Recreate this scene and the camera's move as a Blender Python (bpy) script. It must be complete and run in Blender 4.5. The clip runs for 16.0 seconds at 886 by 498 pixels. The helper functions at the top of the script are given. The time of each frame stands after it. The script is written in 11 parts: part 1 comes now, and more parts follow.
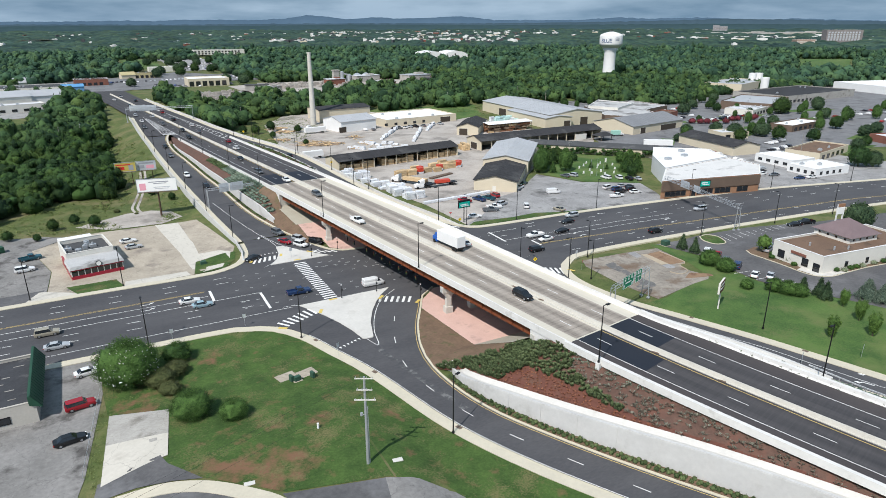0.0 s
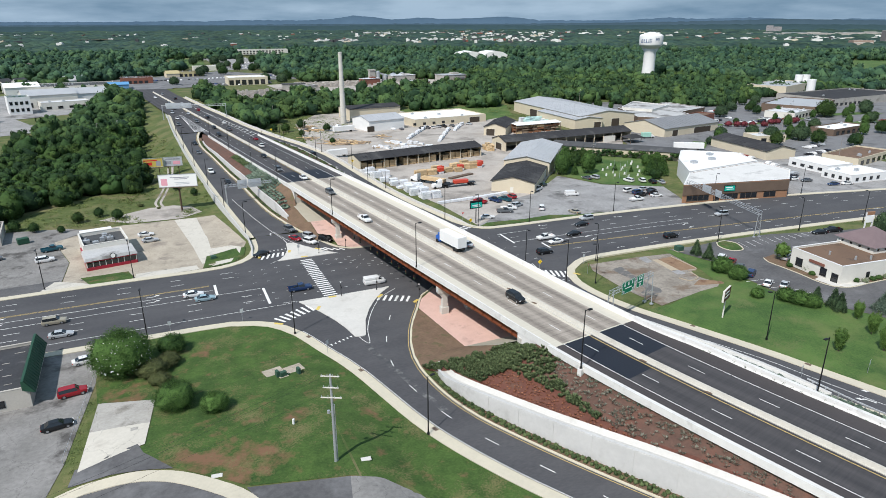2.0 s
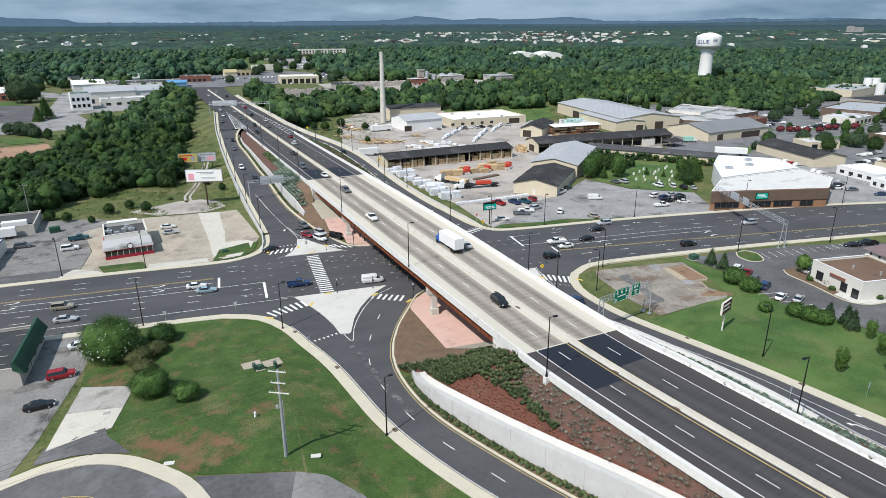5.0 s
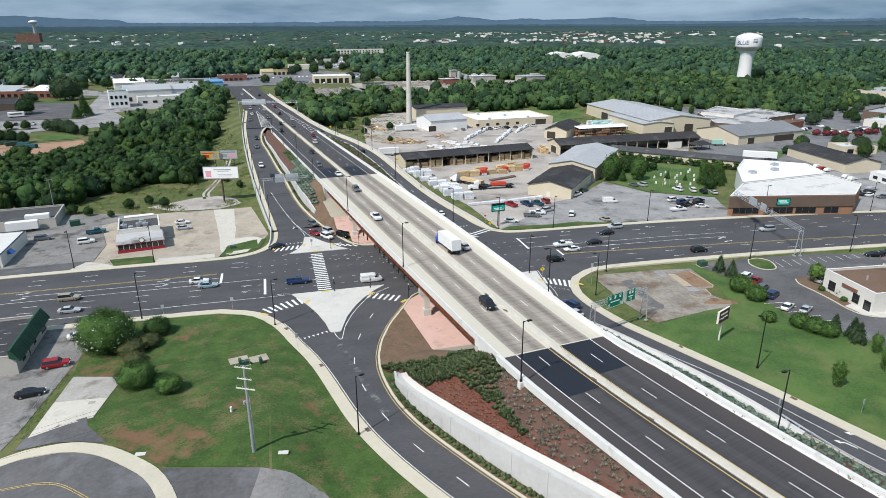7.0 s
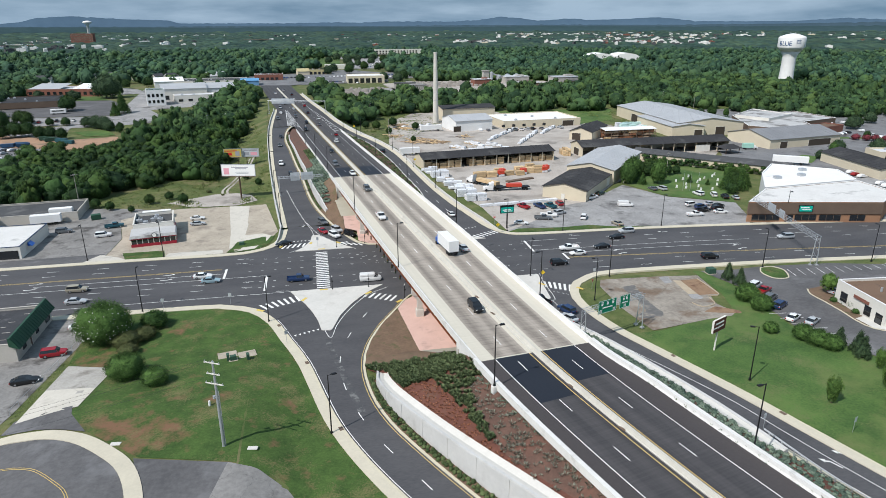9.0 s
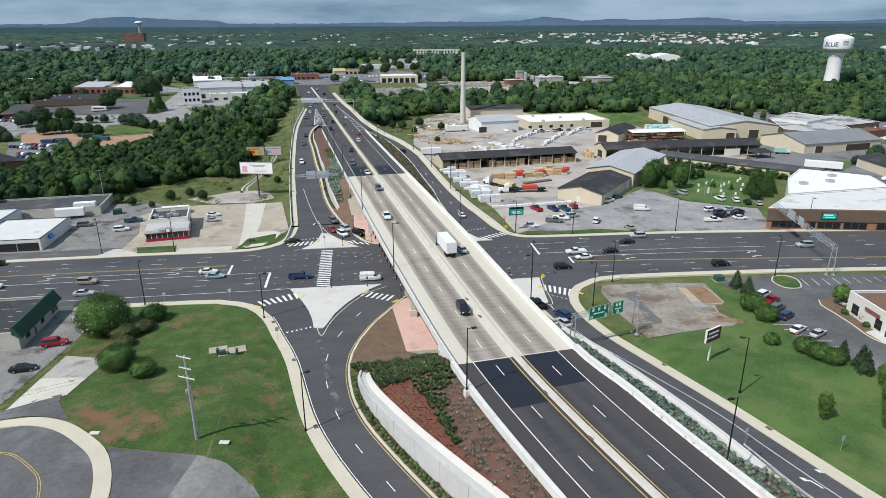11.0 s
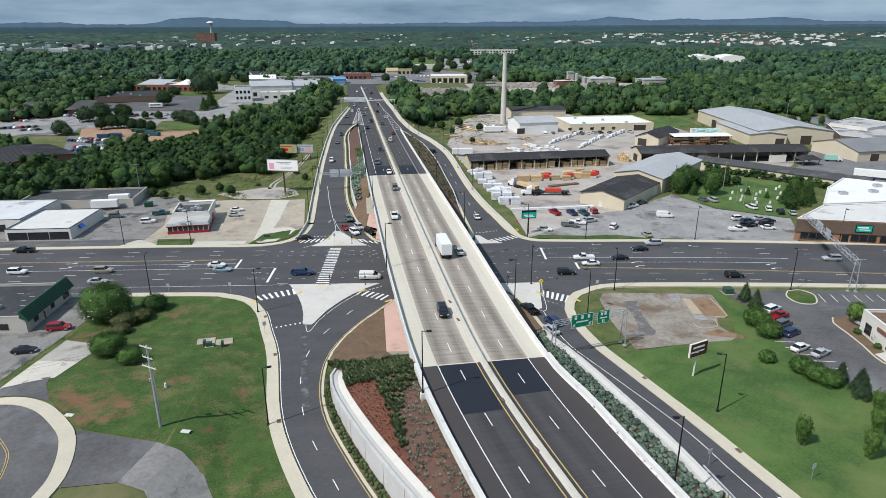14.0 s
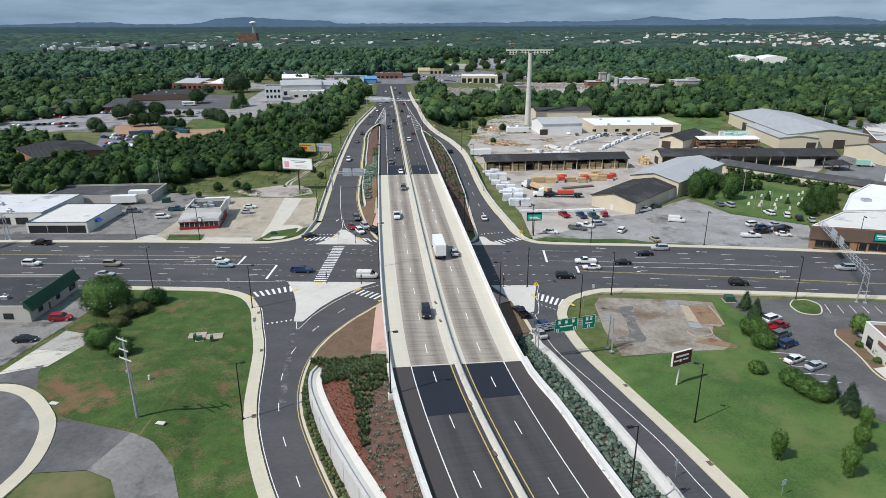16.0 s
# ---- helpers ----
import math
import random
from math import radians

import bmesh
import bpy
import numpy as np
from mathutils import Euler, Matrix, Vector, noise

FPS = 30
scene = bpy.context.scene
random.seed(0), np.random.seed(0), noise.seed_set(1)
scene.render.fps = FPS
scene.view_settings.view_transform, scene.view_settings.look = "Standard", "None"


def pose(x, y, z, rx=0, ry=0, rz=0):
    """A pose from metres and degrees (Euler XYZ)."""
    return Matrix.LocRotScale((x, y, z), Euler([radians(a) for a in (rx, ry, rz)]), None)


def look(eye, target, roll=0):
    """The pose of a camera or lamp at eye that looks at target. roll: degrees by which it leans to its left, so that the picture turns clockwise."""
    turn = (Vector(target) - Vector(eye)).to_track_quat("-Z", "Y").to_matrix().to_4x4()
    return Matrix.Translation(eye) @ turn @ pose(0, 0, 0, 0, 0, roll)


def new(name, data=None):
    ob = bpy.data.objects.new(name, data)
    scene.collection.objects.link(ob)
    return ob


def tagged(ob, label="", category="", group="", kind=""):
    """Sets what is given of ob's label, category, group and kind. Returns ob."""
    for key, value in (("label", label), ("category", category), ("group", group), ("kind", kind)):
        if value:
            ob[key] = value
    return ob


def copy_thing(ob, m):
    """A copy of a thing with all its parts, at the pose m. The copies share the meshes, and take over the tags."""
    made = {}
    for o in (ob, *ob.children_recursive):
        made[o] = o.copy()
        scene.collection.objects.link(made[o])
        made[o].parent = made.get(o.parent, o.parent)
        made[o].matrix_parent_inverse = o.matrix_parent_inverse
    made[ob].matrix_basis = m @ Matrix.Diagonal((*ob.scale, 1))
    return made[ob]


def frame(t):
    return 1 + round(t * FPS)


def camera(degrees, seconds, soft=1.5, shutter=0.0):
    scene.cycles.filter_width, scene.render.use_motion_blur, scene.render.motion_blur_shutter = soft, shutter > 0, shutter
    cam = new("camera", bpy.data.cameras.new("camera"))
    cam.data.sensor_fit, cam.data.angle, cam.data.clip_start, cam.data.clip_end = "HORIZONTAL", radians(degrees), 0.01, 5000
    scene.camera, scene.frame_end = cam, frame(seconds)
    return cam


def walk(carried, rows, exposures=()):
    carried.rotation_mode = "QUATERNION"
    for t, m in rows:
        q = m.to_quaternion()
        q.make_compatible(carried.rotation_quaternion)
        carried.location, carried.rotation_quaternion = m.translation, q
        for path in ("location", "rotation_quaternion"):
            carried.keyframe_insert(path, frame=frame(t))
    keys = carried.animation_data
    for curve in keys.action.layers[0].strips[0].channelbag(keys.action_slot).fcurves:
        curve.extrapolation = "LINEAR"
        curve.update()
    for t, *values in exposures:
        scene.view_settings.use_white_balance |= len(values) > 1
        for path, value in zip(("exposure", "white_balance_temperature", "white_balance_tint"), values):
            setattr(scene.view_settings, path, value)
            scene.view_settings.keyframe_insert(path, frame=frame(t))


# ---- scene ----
# ---- camera and its flight ----
cam = camera(70.0, 16.0, 0.55)
ROWS = [
    (0.0, -0.493, -0.449, 62.373, 28.050, -19.590),
    (1.0, 4.070, -2.414, 62.230, 26.038, -19.573),
    (2.0, 8.684, -4.234, 62.103, 24.115, -19.554),
    (3.0, 13.346, -5.905, 61.992, 22.253, -19.535),
    (4.0, 18.056, -7.425, 61.897, 20.427, -19.516),
    (5.0, 22.810, -8.793, 61.818, 18.618, -19.496),
    (6.0, 27.607, -10.010, 61.756, 16.811, -19.478),
    (7.0, 32.444, -11.075, 61.710, 14.994, -19.460),
    (8.0, 37.321, -11.990, 61.680, 13.161, -19.444),
    (9.0, 42.234, -12.759, 61.667, 11.307, -19.429),
    (10.0, 47.182, -13.384, 61.671, 9.436, -19.416),
    (11.0, 52.164, -13.870, 61.691, 7.551, -19.406),
    (12.0, 57.177, -14.222, 61.727, 5.664, -19.399),
    (13.0, 62.220, -14.447, 61.781, 3.786, -19.395),
    (14.0, 67.291, -14.552, 61.851, 1.938, -19.395),
    (15.0, 72.387, -14.545, 61.938, 0.140, -19.399),
    (16.0, 77.508, -14.435, 62.042, -1.580, -19.407),
]
walk(cam, [(t, pose(x, y, z, 90 + p, 0, -yaw) @ pose(0, 0, 0, 0, 0, -0.15)) for t, x, y, z, yaw, p in ROWS], [(0, -0.02), (8, -0.06), (16, -0.17)])

# ---- light ----
SUN_AZ, SUN_EL = radians(237.0), radians(50.0)   # compass-like angle from +y towards +x
sun_dir = Vector((math.sin(SUN_AZ) * math.cos(SUN_EL), math.cos(SUN_AZ) * math.cos(SUN_EL), math.sin(SUN_EL)))
world = bpy.data.worlds.new("world")
scene.world = world
world.use_nodes = True
wn, wl = world.node_tree.nodes, world.node_tree.links
sky = wn.new("ShaderNodeTexSky")
sky.sky_type, sky.sun_disc = "NISHITA", False
sky.sun_elevation, sky.sun_rotation = SUN_EL, SUN_AZ
sky.air_density, sky.dust_density = 1.0, 2.0
# broken grey-white cloud over the whole sky
tc = wn.new("ShaderNodeTexCoord")
wmap = wn.new("ShaderNodeMapping")
wmap.inputs["Scale"].default_value = (1.6, 1.6, 9.0)
wl.new(tc.outputs["Generated"], wmap.inputs["Vector"])
cl = wn.new("ShaderNodeTexNoise")
cl.inputs["Scale"].default_value, cl.inputs["Detail"].default_value, cl.inputs["Roughness"].default_value = 2.3, 8, 0.55
wl.new(wmap.outputs["Vector"], cl.inputs["Vector"])
cr = wn.new("ShaderNodeValToRGB")
cr.color_ramp.elements[0].position, cr.color_ramp.elements[1].position = 0.36, 0.62
cr.color_ramp.elements[0].color, cr.color_ramp.elements[1].color = (2.6, 4.8, 7.4, 1), (6.9, 9.6, 12.6, 1)
wl.new(cl.outputs["Fac"], cr.inputs["Fac"])
wm = wn.new("ShaderNodeMix")
wm.data_type = "RGBA"
wm.inputs["Factor"].default_value = 0.75
wl.new(sky.outputs["Color"], wm.inputs["A"])
wl.new(cr.outputs["Color"], wm.inputs["B"])
wl.new(wm.outputs["Result"], wn["Background"].inputs["Color"])
wn["Background"].inputs["Strength"].default_value = 0.066
sun = new("sun", bpy.data.lights.new("sun", "SUN"))
sun.data.energy, sun.data.angle, sun.data.color = 4.7, radians(0.53), (1.0, 0.965, 0.93)
sun.matrix_world = look(sun_dir * 200, (0, 0, 0))

# ---- materials ----
gz_spot = 2.0


def material(name, a, b=None, rough=0.85, fine=6.0, coarse=0.15, bump=0.2, metal=0.0, spread=0.35, random=0.0, c=None, patch=0.05, patch_at=(0.55, 0.68), stretch=None, spec=0.3, spots=(), cracks=0.0, sheen=0.0, straw=None):
    """Two-scale procedural surface: a and b mixed by fine grain and coarse stains; c comes in patches of its own."""
    m = bpy.data.materials.new(name)
    m.use_nodes = True
    n, l = m.node_tree.nodes, m.node_tree.links
    p = n["Principled BSDF"]
    p.inputs["Roughness"].default_value, p.inputs["Metallic"].default_value = rough, metal
    p.inputs["Specular IOR Level"].default_value = spec
    if sheen:
        p.inputs["Sheen Weight"].default_value, p.inputs["Sheen Roughness"].default_value = sheen, 0.5
        p.inputs["Sheen Tint"].default_value = (0.62, 0.85, 0.32, 1)
    geo = n.new("ShaderNodeNewGeometry")
    pos = geo.outputs["Position"]
    if stretch:
        mp = n.new("ShaderNodeMapping")
        mp.inputs["Scale"].default_value = stretch
        l.new(pos, mp.inputs["Vector"])
        pos = mp.outputs["Vector"]
    b = b or tuple(v * 0.75 for v in a)

    def tex(scale, detail):
        t = n.new("ShaderNodeTexNoise")
        t.inputs["Scale"].default_value, t.inputs["Detail"].default_value = scale, detail
        t.inputs["Roughness"].default_value = 0.64
        l.new(pos, t.inputs["Vector"])
        return t.outputs["Fac"]

    f, g = tex(fine, 4), tex(coarse, 6)
    add = n.new("ShaderNodeMath")
    add.operation = "MULTIPLY_ADD"
    add.inputs[1].default_value = 0.6
    l.new(g, add.inputs[0])
    half = n.new("ShaderNodeMath")
    half.operation = "MULTIPLY"
    half.inputs[1].default_value = 0.4
    l.new(f, half.inputs[0])
    l.new(half.outputs[0], add.inputs[2])
    ramp = n.new("ShaderNodeValToRGB")
    ramp.color_ramp.elements[0].position, ramp.color_ramp.elements[1].position = 0.5 - spread / 2, 0.5 + spread / 2
    ramp.color_ramp.elements[0].color, ramp.color_ramp.elements[1].color = (*b, 1), (*a, 1)
    l.new(add.outputs[0], ramp.inputs["Fac"])
    out = ramp.outputs["Color"]
    if c:
        pr = n.new("ShaderNodeValToRGB")
        pr.color_ramp.elements[0].position, pr.color_ramp.elements[1].position = patch_at
        pv = tex(patch, 7)
        for sx, sy, sr in spots:
            dn = n.new("ShaderNodeVectorMath")
            dn.operation = "DISTANCE"
            dn.inputs[1].default_value = (sx, sy, gz_spot)
            l.new(geo.outputs["Position"], dn.inputs[0])
            mr2 = n.new("ShaderNodeMapRange")
            mr2.inputs["From Max"].default_value = sr
            mr2.inputs["To Min"].default_value, mr2.inputs["To Max"].default_value = 0.16, 0.0
            l.new(dn.outputs["Value"], mr2.inputs["Value"])
            ad = n.new("ShaderNodeMath")
            l.new(pv, ad.inputs[0])
            l.new(mr2.outputs["Result"], ad.inputs[1])
            pv = ad.outputs[0]
        l.new(pv, pr.inputs["Fac"])
        mx = n.new("ShaderNodeMix")
        mx.data_type = "RGBA"
        l.new(pr.outputs["Color"], mx.inputs["Factor"])
        l.new(out, mx.inputs["A"])
        mx.inputs["B"].default_value = (*c, 1)
        out = mx.outputs["Result"]
    if straw:
        sr2 = n.new("ShaderNodeValToRGB")
        sr2.color_ramp.elements[0].position, sr2.color_ramp.elements[1].position = 0.56, 0.70
        sa = n.new("ShaderNodeMath")
        sa.operation = "MULTIPLY_ADD"
        sa.inputs[1].default_value = 0.45
        l.new(tex(3.5, 6), sa.inputs[0])
        sb = n.new("ShaderNodeMath")
        sb.operation = "MULTIPLY"
        sb.inputs[1].default_value = 0.62
        l.new(tex(0.16, 4), sb.inputs[0])
        l.new(sb.outputs[0], sa.inputs[2])
        l.new(sa.outputs[0], sr2.inputs["Fac"])
        sm = n.new("ShaderNodeMix")
        sm.data_type = "RGBA"
        l.new(sr2.outputs["Color"], sm.inputs["Factor"])
        l.new(out, sm.inputs["A"])
        sm.inputs["B"].default_value = (*straw, 1)
        out = sm.outputs["Result"]
    if cracks:
        vo = n.new("ShaderNodeTexVoronoi")
        vo.feature = "DISTANCE_TO_EDGE"
        vo.inputs["Scale"].default_value = cracks
        wob = n.new("ShaderNodeTexNoise")
        wob.inputs["Scale"].default_value, wob.inputs["Detail"].default_value = cracks * 4, 4
        l.new(pos, wob.inputs["Vector"])
        va = n.new("ShaderNodeVectorMath")
        va.operation = "MULTIPLY_ADD"
        l.new(wob.outputs["Color"], va.inputs[0])
        va.inputs[1].default_value = (0.35 / cracks,) * 3
        l.new(pos, va.inputs[2])
        l.new(va.outputs[0], vo.inputs["Vector"])
        lr = n.new("ShaderNodeValToRGB")
        lr.color_ramp.elements[0].position, lr.color_ramp.elements[1].position = 0.003, 0.010
        lr.color_ramp.elements[0].color, lr.color_ramp.elements[1].color = (0.35, 0.35, 0.35, 1), (1, 1, 1, 1)
        l.new(vo.outputs["Distance"], lr.inputs["Fac"])
        mu = n.new("ShaderNodeMix")
        mu.data_type, mu.blend_type = "RGBA", "MULTIPLY"
        mu.inputs["Factor"].default_value = 0.38
        l.new(out, mu.inputs["A"])
        l.new(lr.outputs["Color"], mu.inputs["B"])
        out = mu.outputs["Result"]
    if random:
        oi = n.new("ShaderNodeObjectInfo")
        hs = n.new("ShaderNodeHueSaturation")
        mr = n.new("ShaderNodeMapRange")
        mr.inputs["To Min"].default_value, mr.inputs["To Max"].default_value = 1 - random, 1 + random
        l.new(oi.outputs["Random"], mr.inputs["Value"])
        l.new(mr.outputs["Result"], hs.inputs["Value"])
        l.new(out, hs.inputs["Color"])
        out = hs.outputs["Color"]
    l.new(out, p.inputs["Base Color"])
    if bump:
        bp = n.new("ShaderNodeBump")
        bp.inputs["Strength"].default_value, bp.inputs["Distance"].default_value = bump, 0.05
        l.new(f, bp.inputs["Height"])
        l.new(bp.outputs["Normal"], p.inputs["Normal"])
    return m


def foliage(name, dark, light, scale=1.2, drift=0.09, island=0.45, ends=(0.3, 0.75), crown=0.0, relief=0.5):
    """Leaves: per-clump tint, big light-dark drift, and a tone of its own for each crown, about 1 / crown metres wide."""
    m = bpy.data.materials.new(name)
    m.use_nodes = True
    n, l = m.node_tree.nodes, m.node_tree.links
    p = n["Principled BSDF"]
    geo = n.new("ShaderNodeNewGeometry")
    t = n.new("ShaderNodeTexNoise")
    t.inputs["Scale"].default_value, t.inputs["Detail"].default_value = scale, 6
    l.new(geo.outputs["Position"], t.inputs["Vector"])
    t2 = n.new("ShaderNodeTexNoise")
    t2.inputs["Scale"].default_value, t2.inputs["Detail"].default_value = drift, 3
    l.new(geo.outputs["Position"], t2.inputs["Vector"])
    s1 = n.new("ShaderNodeMath")
    s1.operation = "MULTIPLY_ADD"
    s1.inputs[1].default_value = 0.5
    l.new(t.outputs["Fac"], s1.inputs[0])
    s2 = n.new("ShaderNodeMath")
    s2.operation = "MULTIPLY_ADD"
    s2.inputs[1].default_value, s2.inputs[2].default_value = island, -island / 2
    l.new(geo.outputs["Random Per Island"], s2.inputs[0])
    s3 = n.new("ShaderNodeMath")
    s3.operation = "MULTIPLY_ADD"
    s3.inputs[1].default_value = 0.5
    l.new(t2.outputs["Fac"], s3.inputs[0])
    l.new(s2.outputs[0], s3.inputs[2])
    l.new(s3.outputs[0], s1.inputs[2])
    r = n.new("ShaderNodeValToRGB")
    r.color_ramp.elements[0].position, r.color_ramp.elements[1].position = ends
    r.color_ramp.elements[0].color, r.color_ramp.elements[1].color = (*dark, 1), (*light, 1)
    l.new(s1.outputs[0], r.inputs["Fac"])
    if crown:
        vo = n.new("ShaderNodeTexVoronoi")
        vo.voronoi_dimensions = "2D"
        vo.inputs["Scale"].default_value = crown
        l.new(geo.outputs["Position"], vo.inputs["Vector"])
        sp = n.new("ShaderNodeSeparateColor")
        l.new(vo.outputs["Color"], sp.inputs["Color"])
        tone = n.new("ShaderNodeValToRGB")
        tone.color_ramp.elements[0].color, tone.color_ramp.elements[1].color = (0.74, 0.87, 1.0, 1), (1.18, 1.10, 0.88, 1)
        mid_tone = tone.color_ramp.elements.new(0.5)
        mid_tone.color = (0.92, 1.0, 0.95, 1)
        l.new(sp.outputs["Red"], tone.inputs["Fac"])
        mx = n.new("ShaderNodeMix")
        mx.data_type, mx.blend_type = "RGBA", "MULTIPLY"
        mx.inputs["Factor"].default_value = 1.0
        l.new(r.outputs["Color"], mx.inputs["A"])
        l.new(tone.outputs["Color"], mx.inputs["B"])
        l.new(mx.outputs["Result"], p.inputs["Base Color"])
    else:
        l.new(r.outputs["Color"], p.inputs["Base Color"])
    p.inputs["Roughness"].default_value, p.inputs["Specular IOR Level"].default_value = 0.8, 0.2
    bp = n.new("ShaderNodeBump")
    bp.inputs["Strength"].default_value, bp.inputs["Distance"].default_value = 0.9, relief
    l.new(t.outputs["Fac"], bp.inputs["Height"])
    l.new(bp.outputs["Normal"], p.inputs["Normal"])
    return m


def plain(name, colour, rough=0.5, metal=0.0, spec=0.5):
    m = bpy.data.materials.new(name)
    m.use_nodes = True
    p = m.node_tree.nodes["Principled BSDF"]
    p.inputs["Base Color"].default_value = (*colour, 1)
    p.inputs["Roughness"].default_value, p.inputs["Metallic"].default_value, p.inputs["Specular IOR Level"].default_value = rough, metal, spec
    return m



def track_material(name, light, dark, rough, wear):
    """Road surface in the road's own axes: wheel wear along it, faint brushed streaks across it."""
    m = bpy.data.materials.new(name)
    m.use_nodes = True
    n, l = m.node_tree.nodes, m.node_tree.links
    p = n["Principled BSDF"]
    p.inputs["Roughness"].default_value, p.inputs["Specular IOR Level"].default_value = rough, 0.3
    a, b = n.new("ShaderNodeAttribute"), n.new("ShaderNodeAttribute")
    a.attribute_name, b.attribute_name = "across", "lengthwise"
    xy = n.new("ShaderNodeCombineXYZ")
    l.new(a.outputs["Fac"], xy.inputs["X"])
    l.new(b.outputs["Fac"], xy.inputs["Y"])

    def tex(sx, sy, detail):
        mp = n.new("ShaderNodeMapping")
        mp.inputs["Scale"].default_value = (sx, sy, 1)
        l.new(xy.outputs[0], mp.inputs["Vector"])
        t = n.new("ShaderNodeTexNoise")
        t.inputs["Scale"].default_value, t.inputs["Detail"].default_value, t.inputs["Roughness"].default_value = 1.0, detail, 0.62
        l.new(mp.outputs[0], t.inputs["Vector"])
        return t.outputs["Fac"]

    def mad(x, k, c):
        q = n.new("ShaderNodeMath")
        q.operation = "MULTIPLY_ADD"
        l.new(x, q.inputs[0])
        q.inputs[1].default_value = k
        if isinstance(c, (int, float)):
            q.inputs[2].default_value = c
        else:
            l.new(c, q.inputs[2])
        return q.outputs[0]

    ab = n.new("ShaderNodeMath")
    ab.operation = "ABSOLUTE"
    l.new(a.outputs["Fac"], ab.inputs[0])
    ph = mad(ab.outputs[0], 2 * math.pi / 3.4, -1.42 * 2 * math.pi / 3.4)
    co = n.new("ShaderNodeMath")
    co.operation = "COSINE"
    l.new(ph, co.inputs[0])
    v = mad(tex(1.1, 0.035, 5), 0.5, -0.09)      # long streaks
    v = mad(tex(0.12, 2.6, 5), 0.52, v)           # cross streaks
    v = mad(tex(0.12, 0.05, 5), 0.3, v)          # large drift
    v = mad(tex(5, 5, 3), 0.2, v)                 # grain
    v = mad(co.outputs[0], wear * 0.32, v)
    if wear > 0.1:
        fr = n.new("ShaderNodeMath")
        fr.operation = "FRACT"
        l.new(mad(b.outputs["Fac"], 0.62, 0.0), fr.inputs[0])
        gt = n.new("ShaderNodeMath")
        gt.operation = "GREATER_THAN"
        gt.inputs[1].default_value = 0.87
        l.new(fr.outputs[0], gt.inputs[0])
        cut = n.new("ShaderNodeMath")
        cut.operation = "MULTIPLY"
        l.new(gt.outputs[0], cut.inputs[0])
        l.new(tex(0.5, 0.4, 3), cut.inputs[1])
        v = mad(cut.outputs[0], -0.22, v)
    r = n.new("ShaderNodeValToRGB")
    r.color_ramp.elements[0].position, r.color_ramp.elements[1].position = 0.42, 0.92
    r.color_ramp.elements[0].color, r.color_ramp.elements[1].color = (*dark, 1), (*light, 1)
    l.new(v, r.inputs["Fac"])
    l.new(r.outputs["Color"], p.inputs["Base Color"])
    return m


ASPHALT = material("asphalt", (0.092, 0.091, 0.095), (0.057, 0.057, 0.062), 0.8, 3, 0.12, 0.15, stretch=(0.35, 1.0, 1), spread=0.26)
SLAB_GREY = material("slab_concrete", (0.44, 0.42, 0.385), (0.31, 0.295, 0.27), 0.9, 2, 0.25, 0.15, c=(0.22, 0.205, 0.18), patch=0.22, patch_at=(0.55, 0.68), cracks=0.25)
ASPHALT_HWY = track_material("asphalt_highway", (0.082, 0.077, 0.079), (0.041, 0.040, 0.043), 0.8, -0.3)
ASPHALT_PATCH = material("asphalt_patch", (0.020, 0.024, 0.034), (0.014, 0.018, 0.027), 0.7, 3, 0.1, 0.15)
ASPHALT_SHOULDER = material("asphalt_shoulder", (0.072, 0.064, 0.064), (0.054, 0.048, 0.049), 0.85, 3, 0.06, 0.15)
LOT = material("asphalt_lot", (0.35, 0.345, 0.34), (0.215, 0.21, 0.208), 0.9, 1.4, 0.11, 0.15, c=(0.115, 0.112, 0.11), patch=0.10, patch_at=(0.54, 0.66), spread=0.25, cracks=0.16)
LOT_WARM = material("asphalt_lot_warm", (0.27, 0.26, 0.25), (0.165, 0.16, 0.152), 0.9, 1.4, 0.11, 0.15, c=(0.085, 0.08, 0.076), patch=0.14, patch_at=(0.52, 0.64), spread=0.25, cracks=0.2)
LOT_MID = material("asphalt_lot_aged", (0.215, 0.215, 0.22), (0.14, 0.14, 0.145), 0.9, 1.4, 0.11, 0.15, c=(0.09, 0.09, 0.09), patch=0.10, patch_at=(0.54, 0.66), spread=0.25, cracks=0.2)
LOT_DARK = material("asphalt_lot_dark", (0.135, 0.132, 0.134), (0.080, 0.079, 0.082), 0.85, 1.5, 0.09, 0.15, c=(0.19, 0.19, 0.195), patch=0.08, patch_at=(0.55, 0.72), spread=0.25)
YARD = material("yard_gravel", (0.475, 0.435, 0.395), (0.315, 0.285, 0.255), 0.95, 1.5, 0.07, 0.3, c=(0.22, 0.20, 0.18), patch=0.06, patch_at=(0.52, 0.66), spread=0.25)
CONCRETE = material("concrete", (0.60, 0.58, 0.53), (0.50, 0.48, 0.43), 0.9, 2, 0.2, 0.1)
CONCRETE_OLD = material("concrete_old", (0.45, 0.395, 0.32), (0.32, 0.28, 0.225), 0.92, 1.5, 0.13, 0.15, cracks=0.17, c=(0.25, 0.215, 0.18), patch=0.11, patch_at=(0.55, 0.66), spread=0.25)
PAD = material("stained_pad_concrete", (0.335, 0.300, 0.255), (0.205, 0.182, 0.155), 0.92, 1.2, 0.16, 0.15, cracks=0.15, c=(0.165, 0.118, 0.085), patch=0.13, patch_at=(0.50, 0.64), spread=0.22)
